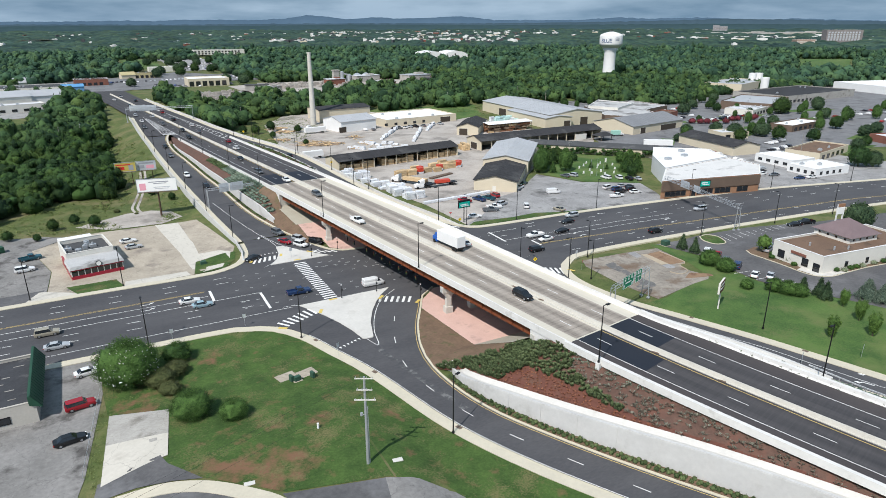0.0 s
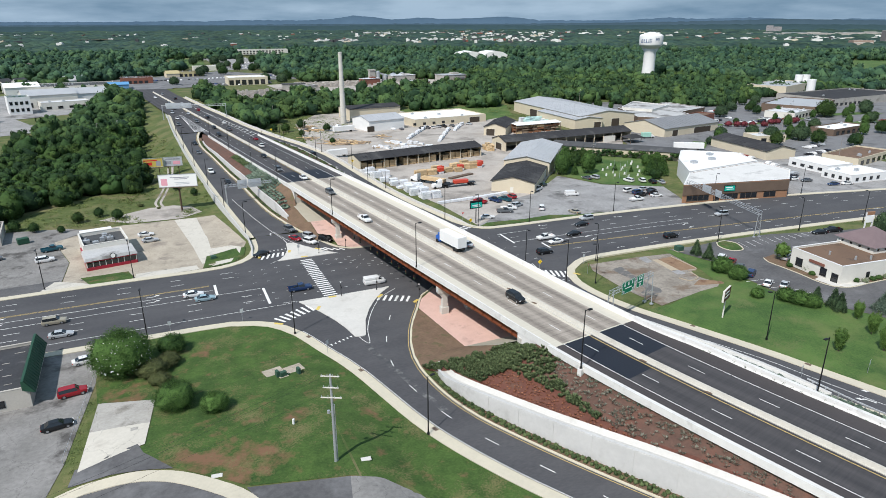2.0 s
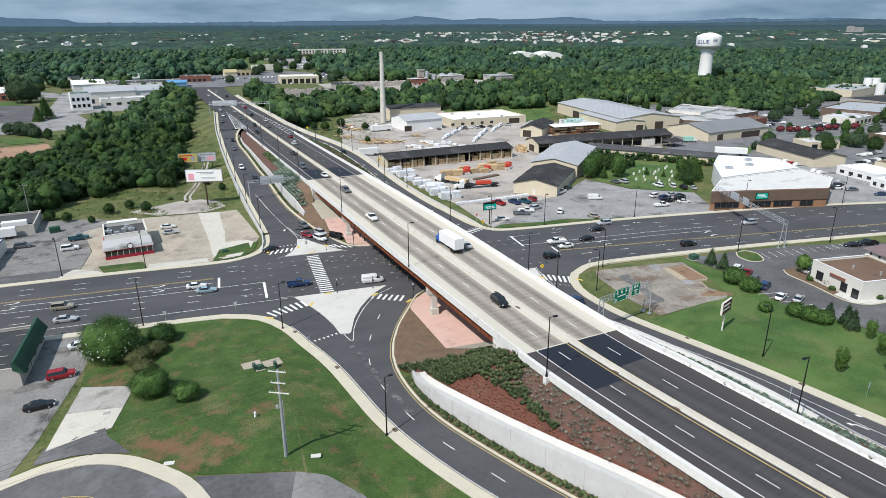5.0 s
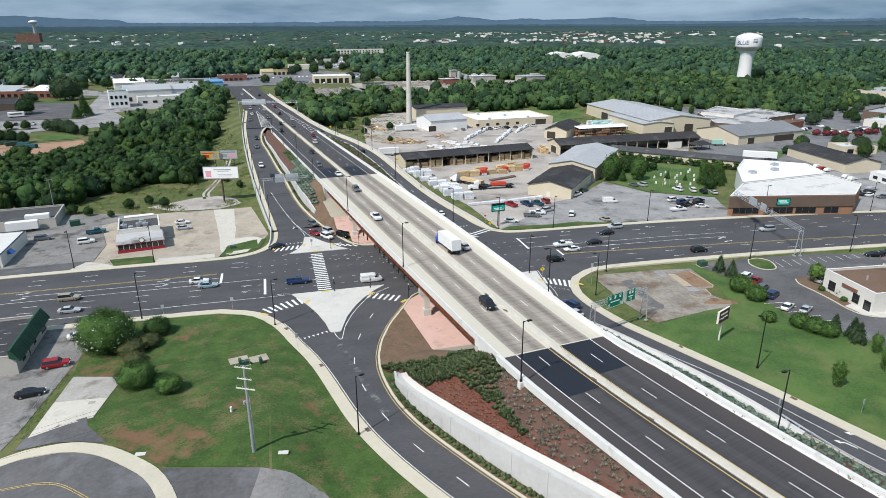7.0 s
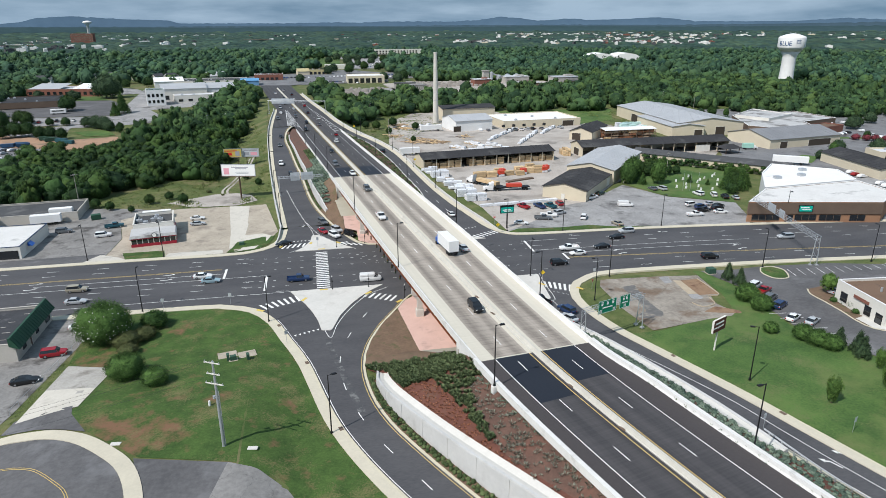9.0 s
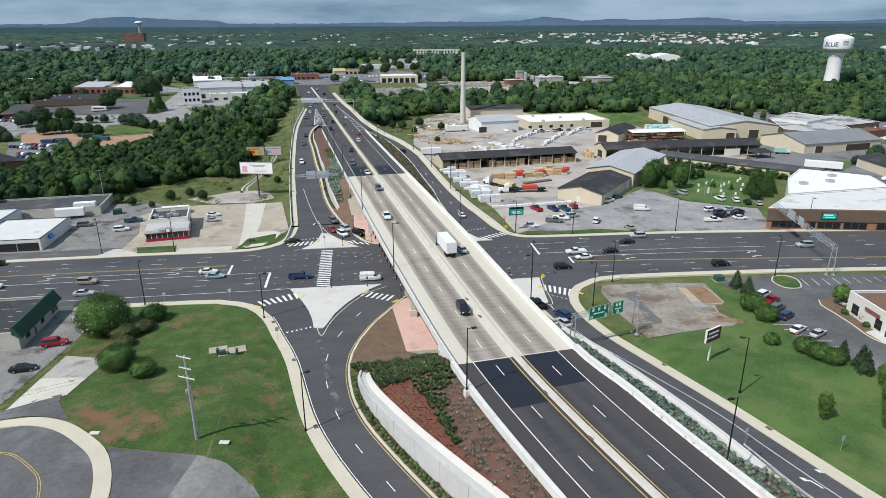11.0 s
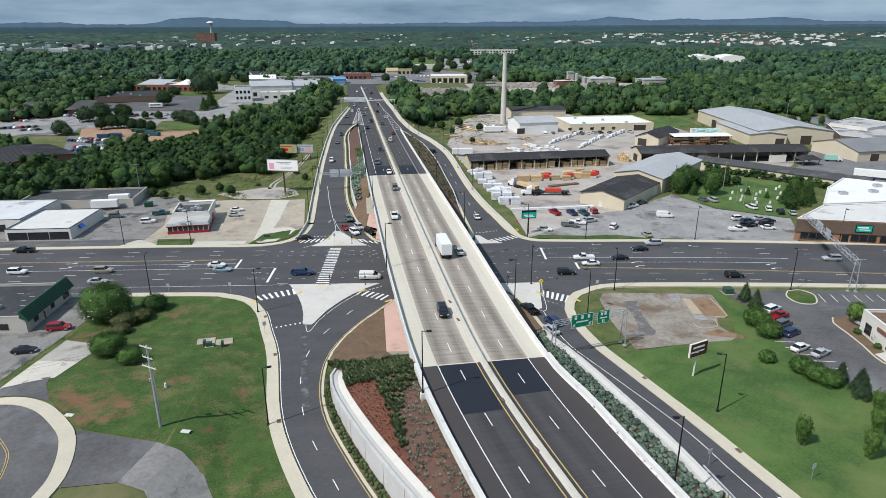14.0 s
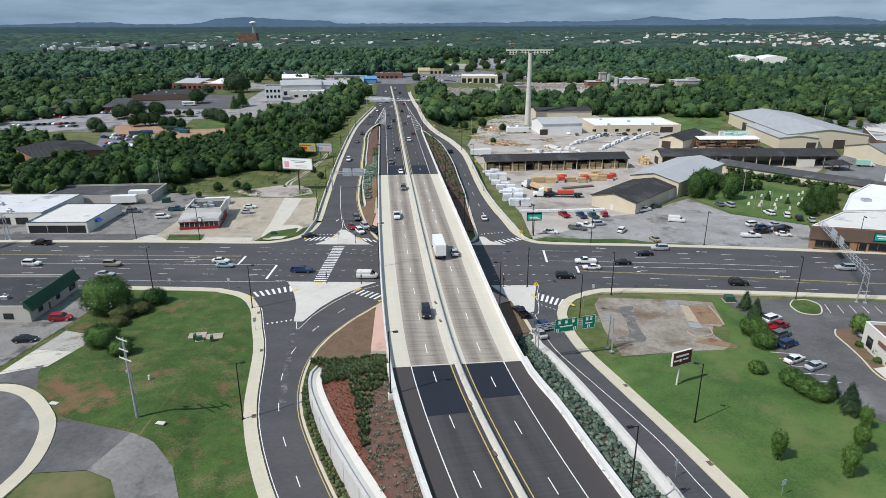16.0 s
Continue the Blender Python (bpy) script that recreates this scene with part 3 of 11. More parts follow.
# road edges, from the cross street out along each ramp
SW_OUT = curve([(-260, 128), (-150, 130), (-60, 131.3), (-25, 131.5), (12, 131), (19.5, 129.8), (26, 126.5), (30.8, 119.5), (34.2, 110), (38, 98.8), (42.3, 80), (45.7, 70), (49.8, 61), (53, 55), (60, 42), (70, 22), (82, -4), (96, -34)])
SW_IN = curve([(66, 130.6), (61.5, 127), (58, 121), (53.2, 112.5), (49.6, 103.5), (48.1, 95), (48.7, 85), (51, 76), (55, 67), (59.3, 58.5), (64, 50), (72, 36), (83, 14), (98, -18)])
NW_OUT = curve([(-260, 162), (-150, 164), (-62, 165), (-11, 165.6), (14, 165.2), (22, 166.3), (27.5, 170), (30.6, 177), (31.4, 187)])
NW_IN = curve([(62, 166), (55.5, 167), (52.0, 170), (47.4, 182), (42, 201), (38.2, 221), (34.6, 255), (32.8, 268), (29.2, 300), (27.1, 316), (26.2, 329), (26.4, 344), (27.5, 356), (28.6, 363)])
NE_OUT = curve([(330, 131), (286, 142), (226, 155.5), (180, 161.3), (142, 164.6), (110, 166), (99.5, 168), (94.6, 176), (92, 188), (90.4, 196)])
NE_IN = curve([(78, 167), (82, 168.5), (83.4, 173), (81.8, 195), (80.2, 215), (77.7, 238), (74.6, 266), (67.5, 306), (59.5, 333), (56.5, 341)])
SE_OUT = curve([(340, 99), (300, 110), (245, 120.3), (180, 127.2), (145, 129.7), (118, 130.6), (110.4, 129), (105.7, 125.7), (102.8, 120.4), (101.9, 113.5), (103.6, 101), (107.0, 89), (110.0, 79), (113.8, 67), (116.9, 57), (121.8, 42), (132.3, 15), (147.3, -25)])
SE_IN = curve([(85, 130.5), (89, 127), (91.5, 117), (92.8, 109), (94.2, 102), (96.4, 94.5), (100.1, 82), (104.1, 68), (107.4, 57), (112.2, 42), (123.2, 15), (138.2, -25)])

# ---- ground sheet ----
def axis(lo, hi, step, far):
    inner = list(np.arange(lo, hi + 0.1, step))
    a, d = [], step
    while (inner[-1] if not a else a[-1]) < far:
        d *= 1.25
        a.append((inner[-1] if not a else a[-1]) + d)
    b, d = [], step
    while (inner[0] if not b else b[-1]) > -far:
        d *= 1.25
        b.append((inner[0] if not b else b[-1]) - d)
    return b[::-1] + inner + a


gx, gy = axis(-120, 320, 4.0, 5200), axis(-60, 460, 4.0, 5200)
g = Geo()
g.v = [(x, y, gz(x, y) - 0.06 - (0.5 if -200 < y < 165 and 130 < y and -300 < x < 300 else 0)) for y in gy for x in gx]
nx = len(gx)
g.f = [(j * nx + i, j * nx + i + 1, j * nx + nx + i + 1, j * nx + nx + i) for j in range(len(gy) - 1) for i in range(nx - 1)]
g.m = [0] * len(g.f)
obj("ground", g, MEADOW, label="rolling ground of rough grass and dirt", category="ground", kind="structure", smooth=True)

# ---- cross street and the flat parts of the ramps ----
g = Geo()
outline = [p for p in SW_OUT][::-1] + [Vector((-260, 162))]
street = Geo()
# west of the bridge, the crossing itself and the east arm, as one outline round all four kerbs
ring = list(SW_OUT) + list(SW_IN)[::-1] + [Vector((70, 126)), Vector((84, 126))]
ring += list(SE_IN) + list(SE_OUT)[::-1] + list(NE_OUT) + [Vector((83, 196))]
ring += [p for p in NE_IN if p.y < 196][::-1] + [Vector((74, 170)), Vector((66, 170))]
ring += [p for p in NW_IN if p.y < 189] + [Vector((31.4, 189))] + list(NW_OUT)[::-1]


def zstreet(x, y):
    if y > 150:
        return ZR(y) if (20 < x < 100) else 0.0
    return zse(x, y) if x > 80 else 0.0


drape(street, ring, 0.0, 6.0, zstreet)
obj("road_1", street, ASPHALT, label="dark asphalt cross street with turning lanes and curved slip ramps", category="road", kind="structure")


def ribbon(name, left, right, z, mat, y0, y1, step=4.0, label="", lift=0.0):
    g = Geo()
    ys = np.arange(y0, y1 + 0.01, step)
    g.sweep([[(left(y), y, z(y) + lift), (right(y), y, z(y) + lift)] for y in ys])
    return obj(name, g, mat, label=label, category="road", kind="structure")


def along(line):
    ys, xs = [p[1] for p in line], [p[0] for p in line]
    o = np.argsort(ys)
    ys, xs = np.array(ys)[o], np.array(xs)[o]
    return lambda y: float(np.interp(y, ys, xs))


NWI, NEI = along([p for p in NW_IN if p.y > 180]), along([p for p in NE_IN if p.y > 180])
ribbon("road_2", XNW, NWI, ZR, ASPHALT, 189, 363.01, label="dark asphalt exit ramp climbing beside the highway")
ribbon("road_3", NEI, XNE, ZR, ASPHALT, 196, 341, label="dark asphalt entry ramp climbing beside the highway")

# highway surface: approach south, deck, approach north
HALF = 11.2


def east_half(y):
    """The east edge, which flares out on the southern approach."""
    return HALF + 1.1 * S((77 - y) / 12)


def road_axes(ob):
    """Store each vertex's place across and along the highway for the road materials."""
    me = ob.data
    a = me.attributes.new("across", "FLOAT", "POINT")
    b = me.attributes.new("lengthwise", "FLOAT", "POINT")
    for i, v in enumerate(me.vertices):
        x, y = v.co.x, v.co.y
        for k in range(2):
            d = (CX(y + 1) - CX(y - 1)) / 2
            off = (x - CX(y)) / math.hypot(1, d)
            y = v.co.y + off * d / math.hypot(1, d)
        a.data[i].value = off
        b.data[i].value = y
    return ob


def band(geo, o0, o1, y0, y1, lift=0.0, step=4.0, slot=0):
    n = max(1, int(round((y1 - y0) / step)))
    ys = [y0 + (y1 - y0) * i / n for i in range(n + 1)]
    return geo.sweep([[hw(y, o0, lift), hw(y, o1, lift)] for y in ys], slot)


Y_S, Y_N = 80.6, 221.0        # ends of the concrete deck and its approach slabs
g = Geo()
n = 42
g.sweep([[hw(y, -HALF), hw(y, east_half(y))] for y in [-85 + (Y_S + 85) * i / n for i in range(n + 1)]])
road_axes(obj("road_4", g, ASPHALT_HWY, label="asphalt highway approach south of the bridge", category="road", kind="structure"))
g = Geo()
band(g, -HALF, -8.0, -85, Y_S, 0.004)
g.sweep([[hw(y, 8.0, 0.004), hw(y, east_half(y), 0.004)] for y in [-85 + (Y_S + 85) * i / n for i in range(n + 1)]])
obj("road_shoulder", g, ASPHALT_SHOULDER, label="brownish asphalt shoulders of the highway", category="road shoulder", kind="structure")
g = Geo()
band(g, -8.0, -1.3, 67.5, Y_S, 0.006, 1.5)
band(g, 1.3, 8.0, 70.5, Y_S, 0.006, 1.5)
obj("road_patch", g, ASPHALT_PATCH, label="fresh blue-black asphalt patch beside the deck joint", category="road patch", kind="structure")
g = Geo()
ys = np.arange(Y_N, 341, 4.0)
band(g, -HALF, HALF, Y_N, 341)
g.sweep([[(hw(y, -HALF).x, y, ZH(y)), (CX(y), y, ZH(y)), (hw(y, HALF).x, y, ZH(y) - 0.01), (XNE(y), y, ZR(y))] for y in np.arange(341, 363.1, 4.4)])
ys = list(np.arange(363, 664, 7.0))
g.sweep([[(XNW(y), y, ZR(y)), (hw(y, -HALF).x, y, ZH(y) - 0.01), (CX(y), y, ZH(y)), (hw(y, HALF).x, y, ZH(y) - 0.01), (XNE(y), y, ZR(y))] for y in ys])
road_axes(obj("road_5", g, ASPHALT_HWY, label="asphalt highway running north from the bridge", category="road", kind="structure"))
g = Geo()
band(g, -8.2, -1.3, Y_N, Y_N + 17, 0.006)
band(g, 1.3, 8.2, Y_N, Y_N + 17, 0.006)
obj("road_patch", g, ASPHALT_PATCH, label="fresh blue-black asphalt patch beside the deck joint", category="road patch", kind="structure")

# ---- bridge ----
bridge = thing("bridge", CX(150), 150, 0, 0, "road bridge with concrete deck on rust-brown steel girders", "bridge")
inv = bridge.matrix_basis.inverted()


def bpart(name, geo, mat, label=""):
    ob = obj(name, geo, mat, bridge, label)
    ob.matrix_parent_inverse = inv
    return ob


g = Geo()
n = 140
rows = []
for i in range(n + 1):
    y = Y_S + (Y_N - Y_S) * i / n
    rows.append([hw(y, -HALF - 0.35, -0.35)] + [hw(y, o) for o in (-HALF - 0.35, -8.0, -1.5, 1.5, 8.1, HALF + 0.35)] + [hw(y, HALF + 0.35, -0.35)])
g.sweep(rows, 0, True, True)
road_axes(bpart("deck", g, DECK_SIDE, "pale concrete bridge deck with worn traffic lanes"))
g = Geo()
band(g, -8.0, -1.5, Y_S + 0.3, Y_N - 0.3, 0.012, 1)
road_axes(bpart("southbound_lane", g, DECK_LANE, "grooved grey worn concrete lanes"))
g = Geo()
band(g, 1.5, 8.1, Y_S + 0.3, Y_N - 0.3, 0.012, 1)
road_axes(bpart("northbound_lane", g, DECK_LANE, "grooved grey worn concrete lanes"))
for k in range(8):
    o = -10.6 + k * 3.03
    g = Geo()
    for dz0, dz1, w in ((-0.42, -0.36, 0.5), (-2.2, -0.42, 0.05), (-2.26, -2.2, 0.55)):
        rows = []
        for i in range(13):
            y = 89.0 + (209.0 - 89.0) * i / 12
            rows.append([hw(y, o - w / 2, dz0), hw(y, o - w / 2, dz1), hw(y, o + w / 2, dz1), hw(y, o + w / 2, dz0)])
        g.sweep(rows, 0, True, True)
    if k in (0, 7):
        for y in np.arange(91, 208, 3.0):
            a = hw(y, o + (-0.16 if k == 0 else 0.16), -2.2)
            g.box(a.x, a.y, a.z, 0.22, 0.04, 1.78)
    bpart("girder", g, RUST, "rust-brown weathering steel plate girder")
for yp in (115.3, 176.3):
    cx = CX(yp)
    zt = ZH(yp) - 2.3
    tilt = 0.046 * S((150 - yp) / 55) * 11.0
    g = Geo()
    g.add([(cx - 11.0, yp - 0.65, zt - 1.15), (cx + 11.4, yp - 0.65, zt - 1.15), (cx + 11.4, yp + 0.65, zt - 1.15), (cx - 11.0, yp + 0.65, zt - 1.15),
           (cx - 11.0, yp - 0.65, zt + tilt), (cx + 11.4, yp - 0.65, zt - tilt), (cx + 11.4, yp + 0.65, zt - tilt), (cx - 11.0, yp + 0.65, zt + tilt)],
          [(3, 2, 1, 0), (4, 5, 6, 7), (0, 1, 5, 4), (1, 2, 6, 5), (2, 3, 7, 6), (3, 0, 4, 7)])
    bpart("pier_cap", g, CONCRETE, "grey concrete pier cap")
    g = Geo()
    g.rod((cx - 11.03, yp, zt - 0.55), (cx - 11.09, yp, zt - 0.55), 0.42, n=20)
    bpart("medallion", g, SIGN_BACK, "round grey medallion")
    for o in (-9.3, -3.0, 3.4, 9.7):
        g = Geo()
        g.box(cx + o, yp, -0.1, 1.7, 1.5, 1.9, bevel=0.08)
        g.box(cx + o, yp, 1.75, 1.15, 1.05, zt - 1.15 - 1.7)
        s = 1
        for s in (-1, 1):
            g.add([(cx + o + s * 0.57, yp - 0.5, zt - 2.4), (cx + o + s * 0.57, yp + 0.5, zt - 2.4), (cx + o + s * 1.6, yp + 0.5, zt - 1.1), (cx + o + s * 1.6, yp - 0.5, zt - 1.1),
                   (cx + o, yp - 0.5, zt - 1.1), (cx + o, yp + 0.5, zt - 1.1)], [(0, 1, 2, 3), (0, 3, 4), (1, 5, 2), (3, 2, 5, 4)])
        bpart("pier_column", g, CONCRETE, "square concrete pier column on a plinth")
for ya, s in ((88.6, -1), (209.6, 1)):
    g = Geo()
    a, b = hw(ya, -HALF - 0.3), hw(ya, HALF + 0.3)
    d = 1.2 * s
    zb, zt = 3.6, b.z - 0.36
    g.prism([(a.x, a.y), (b.x, b.y), (b.x, b.y + d), (a.x, a.y + d)], zb, zt)
    bpart("abutment", g, CONCRETE, "concrete abutment wall")
    for o in (-HALF - 0.3, HALF + 0.3):
        g = Geo()
        rows = []
        for i in range(5):
            y = ya + s * i * (Y_S - 88.6) / -4 * (1 if s < 0 else 1.45)
            p = hw(y, o)
            q = hw(y, o * 0.96)
            zb = 5.3 + i * 0.5
            rows.append([(p.x, p.y, zb - 1.0), (p.x, p.y, p.z + 0.02), (q.x, q.y, q.z + 0.02), (q.x, q.y, zb - 1.0)])
        g.sweep(rows, 0, True, True)
        bpart("wing_wall", g, BARRIER, "white concrete wing wall")

# parapets and median barrier, swept along the highway
def barrier(name, off, inward, y0, y1, label, h=0.95, parent=None, drop=0.3, wide=0.0):
    g = Geo()
    n = max(2, int((y1 - y0) / 4))
    rows = []
    for i in range(n + 1):
        y = y0 + (y1 - y0) * i / n
        prof = [(-wide, -drop), (-wide, h), (0.28, h), (0.34, 0.35), (0.5, 0.0), (0.5, -0.3)]
        flare = east_half(y) - HALF if off > 0 else 0.0
        rows.append([hw(y, off + flare + inward * u, v) for u, v in prof])
    g.sweep(rows, 0, True, True)
    ob = obj(name, g, BARRIER, label=label, category="barrier", kind="structure") if not parent else bpart(name, g, BARRIER, label)
    return ob


for off, s in ((-HALF - 0.45, 1), (HALF + 0.45, -1)):
    barrier("parapet", off, s, 80.5, 221.5, "white concrete parapet", 1.0, bridge, 0.45)
    barrier("barrier_south", off, s, -85, 80.5, "white concrete barrier along the highway edge", wide=0.45)
barrier("barrier_north", -HALF - 0.45, 1, 221.5, 346, "white concrete barrier along the highway edge")
barrier("barrier_north", HALF + 0.45, -1, 221.5, 336, "white concrete barrier along the highway edge")


def median(y0, y1, name, parent):
    g = Geo()
    n = int((y1 - y0) / 5)
    rows = []
    w = 0.8 if y0 > 60 else 0.6
    for i in range(n + 1):
        y = y0 + (y1 - y0) * i / n
        rows.append([hw(y, u, v) for u, v in ((-w, -0.1), (-w, 0.12), (-0.34, 0.16), (-0.14, 0.82), (0.14, 0.82), (0.34, 0.16), (w, 0.12), (w, -0.1))])
    g.sweep(rows, 0, True, True)
    if parent:
        bpart(name, g, MEDIAN, "pale concrete median barrier")
    else:
        obj(name, g, MEDIAN, label="pale concrete median barrier of the highway", category="barrier", kind="structure")


median(Y_S, Y_N, "median_barrier", bridge)
median(-85, Y_S, "barrier_median_south", None)
median(Y_N, 620, "barrier_median_north", None)

# ---- kerbs and pavements ----
def kerb_and_walk(n, line, out, zf, walk_w, label="pale concrete pavement with kerb"):
    """line: the road's edge; out: +1 where the walk lies right of the way."""
    g = Geo()
    raised(g, line, 0.0, out * 0.45, 0.15, zf)
    obj("kerb_%d" % n, g, KERB, label="cream concrete kerb and gutter", category="kerb", kind="structure")
    if walk_w:
        g = Geo()
        raised(g, line, out * 0.45, out * (0.45 + walk_w), 0.145, zf)
        obj("pavement_%d" % n, g, WALK, label=label, category="pavement", kind="structure")


kerb_and_walk(1, SW_OUT, 1, flat, 1.7)
kerb_and_walk(2, SW_IN, -1, flat, 0)
kerb_and_walk(3, NW_OUT, -1, lambda x, y: 0.0, 1.6)
kerb_and_walk(4, [p for p in NW_IN], 1, zramp, 0.5)
kerb_and_walk(5, [p for p in NE_OUT if p.y < 196.5], 1, lambda x, y: ZR(y) if x < 110 else 0.0, 1.6)
kerb_and_walk(6, [p for p in NE_IN], -1, zramp, 0.6)
kerb_and_walk(7, SE_OUT, 1, zse, 1.8)
kerb_and_walk(8, [p for p in SE_IN if p.y < 128], -1, zse, 0.3)
# the northern ramps' outer walks and walls
nwl = [Vector((XNW(y), y)) for y in np.arange(188, 449, 4.0)]
nel = [Vector((XNE(y), y)) for y in np.arange(196, 561, 4.0)]
kerb_and_walk(9, nwl, -1, zramp, 1.5)
kerb_and_walk(10, nel, 1, zramp, 1.5)


def wall_line(name, line, off0, off1, zbot, ztop, mat, label, slot_cap=None):
    g = Geo()
    a, b = side(line, off0), side(line, off1)
    rows = [[(p[0], p[1], zbot(p[0], p[1])), (p[0], p[1], ztop(p[0], p[1])), (q[0], q[1], ztop(q[0], q[1])), (q[0], q[1], zbot(q[0], q[1]))] for p, q in zip(a, b)]
    g.sweep(rows, 0, True, True)
    return obj(name, g, mat, label=label, category="retaining wall", kind="structure")


wall_line("wall_north_west", [Vector((28.3, 172)), Vector((29.2, 178)), Vector((29.4, 188))] + [p + Vector((-2.0, 0)) for p in nwl[1:]], 0, -0.35, lambda x, y: min(gz(x, y), ZR(y)) - 1.5, lambda x, y: ZR(y) + 0.9 * S((y - 171) / 6) + 0.1, WALL_WHITE, "white concrete retaining wall with parapet beside the exit ramp")
wall_line("wall_north_east", [Vector((97.6, 172)), Vector((95.2, 182))] + [p + Vector((2.05, 0)) for p in nel], 0, 0.35, lambda x, y: min(gz(x, y), ZR(y)) - 1.5, lambda x, y: ZR(y) + 0.9 * S((y - 171) / 6) + 0.1, WALL_WHITE, "white concrete retaining wall with parapet beside the entry ramp")

# ---- planted banks between highway and ramps ----
# south-west: retaining wall, gutter, planted slope
SWW = curve([(52.0, 92.5), (50.4, 91.5), (50.0, 88), (51.7, 80), (56.3, 69), (61.6, 58.6), (67.6, 48), (75, 34.5), (86, 12.5), (101, -20)], 2.0)
SWT = smooth_table([(-90, 1.0), (0, 4.4), (48, 5.0), (58, 4.6), (68, 4.0), (79, 3.2), (88, 1.7), (92, 0.8), (96, 0.5)], 3, -88, 100)
wall_line("wall_south_west", SWW, 0, -0.4, lambda x, y: -0.4, lambda x, y: SWT(y), WALL_WHITE, "white concrete retaining wall beside the slip ramp")
wall_sw = bpy.data.objects["wall_south_west"]
run = curve([(p.x, p.y) for p in SWW if p.y < 90.5], 0.5)
acc, cut, k0 = 0.0, 0.0, 0
for i in range(1, len(run)):
    acc += (run[i] - run[i - 1]).length
    if acc - cut > 6.0 or i == len(run) - 1:
        seg = run[k0:i]
        k0, cut = i, acc
        if len(seg) > 3:
            g = Geo()
            a, b = side(seg, 0.07), side(seg, 0.002)
            g.sweep([[(p.x, p.y, 0.0), (p.x, p.y, SWT(p.y) - 0.16), (q.x, q.y, SWT(q.y) - 0.16), (q.x, q.y, 0.0)] for p, q in zip(a, b)], 0, True, True)
            obj("panel", g, WALL_WHITE, wall_sw)
g = Geo()
a, b = side(SWW, -0.4), side(SWW, -2.3)
g.sweep([[(p.x, p.y, SWT(p.y) - 0.25), ((p.x + q.x) / 2, (p.y + q.y) / 2, SWT(p.y) - 0.4), (q.x, q.y, SWT(p.y) + 0.12), (q.x, q.y, SWT(p.y) - 0.3)] for p, q in zip(a, b)][1:])
obj("gutter", g, CONCRETE_LIGHT, label="pale concrete drainage gutter behind the wall", category="gutter", kind="structure")


def grid_bank(name, rows_fn, ys, cols, slot_fn, mats, label):
    """A bank skinned over rows across it; slot_fn picks the cover by place."""
    g = Geo()
    rows = [[rows_fn(y, i / cols) for i in range(cols + 1)] for y in ys]
    g.sweep(rows)
    n = cols
    for k in range(len(g.f)):
        r, c = divmod(k, n)
        p = rows[r][c]
        g.m[k] = slot_fn(p[0], p[1], (c + 0.5) / n)
    return obj(name, g, mats, label=label, category="planted bank", kind="structure", smooth=True)


_swin, _sww = along([p for p in SW_IN if p.y < 126]), along([p for p in side(SWW, -2.3) if p.y < 91.5])


def h_s(y):
    return 0.15 + 5.3 * min(max((99 - y) / 11, 0), 1)


def paved_edge(y):
    """West edge of the paving under the bridge."""
    return float(np.interp(y, (88, 99, 121), (61.4, 59.7, 58.0)))


def h_n(y):
    return 0.15 + 4.1 * min(max((y - 170.5) / 38.5, 0), 1)


def sw_bank(y, f):
    t = S((y - 88) / 7)
    xl = (1 - t) * _sww(min(y, 91.4)) + t * (_swin(y) + 0.4)
    zl = (1 - t) * (SWT(y) + 0.1) + t * 0.15
    xh = hw(y, -HALF - 0.6).x
    zh = (1 - S((y - 80) / 8)) * (hw(y, -HALF).z - 0.2) + S((y - 80) / 8) * h_s(max(y, 88))
    if y > 86:
        xh = (1 - S((y - 86) / 4)) * xh + S((y - 86) / 4) * paved_edge(y)
    return Vector((xl + f * (xh - xl), y, zl + (zh - zl) * (f ** 0.9) + 0.03 * noise.noise((xl + f * 9, y * 0.4, 3))))


def sw_slot(x, y, f):
    w = 2.5 * noise.noise((x * 0.35, y * 0.35, 8)) + 1.5 * noise.noise((x * 1.1, y * 1.1, 4))
    if y > 93.5 + w * 0.5 or (y > 88 + w * 0.5 and f > 0.25):
        return 2
    return 1 if f < max(0.1, 0.20 + (y - 62) * 0.0275) + 0.03 * w else 0


grid_bank("bank_south_west", sw_bank, np.arange(-85, 119.1, 0.75), 30, sw_slot, [MULCH, MULCH_RED, SOIL], "planted bank of red and brown mulch beside the highway")
# strip of planting between slip-ramp kerb and wall
g = Geo()
ys = np.arange(-20, 91, 2.0)
wl_front = along([p for p in SWW if p.y < 91])
g.sweep([[(_swin(y) + 0.4, y, 0.12), (wl_front(y), y, 0.3)] for y in ys])
obj("planting_strip_south_west", g, SOIL, label="narrow soil strip with clipped shrubs at the wall's foot", category="planting bed", kind="structure")


def pave(name, quad_fn, mat, label):
    g = Geo()
    quad_fn(g)
    return obj(name, g, mat, label=label, category="pavement", kind="structure")


def south_slope(g):
    g.sweep([[(paved_edge(y), y, h_s(y) + 0.02), (CX(y) + 12.5, y, h_s(y) + 0.02)] for y in (99, 105, 110, 115, 120)] + [[(60.5, 124.5, 0.16), (90, 124.5, 0.16)], [(66, 129.5, 0.14), (86, 129.5, 0.14)], [(66, 129.5, -0.2), (86, 129.5, -0.2)]])


def south_slope_upper(g):
    g.sweep([[(paved_edge(y), y, h_s(y) + 0.02), (CX(y) + 12.5, y, h_s(y) + 0.02)] for y in (88, 91, 95, 99)])


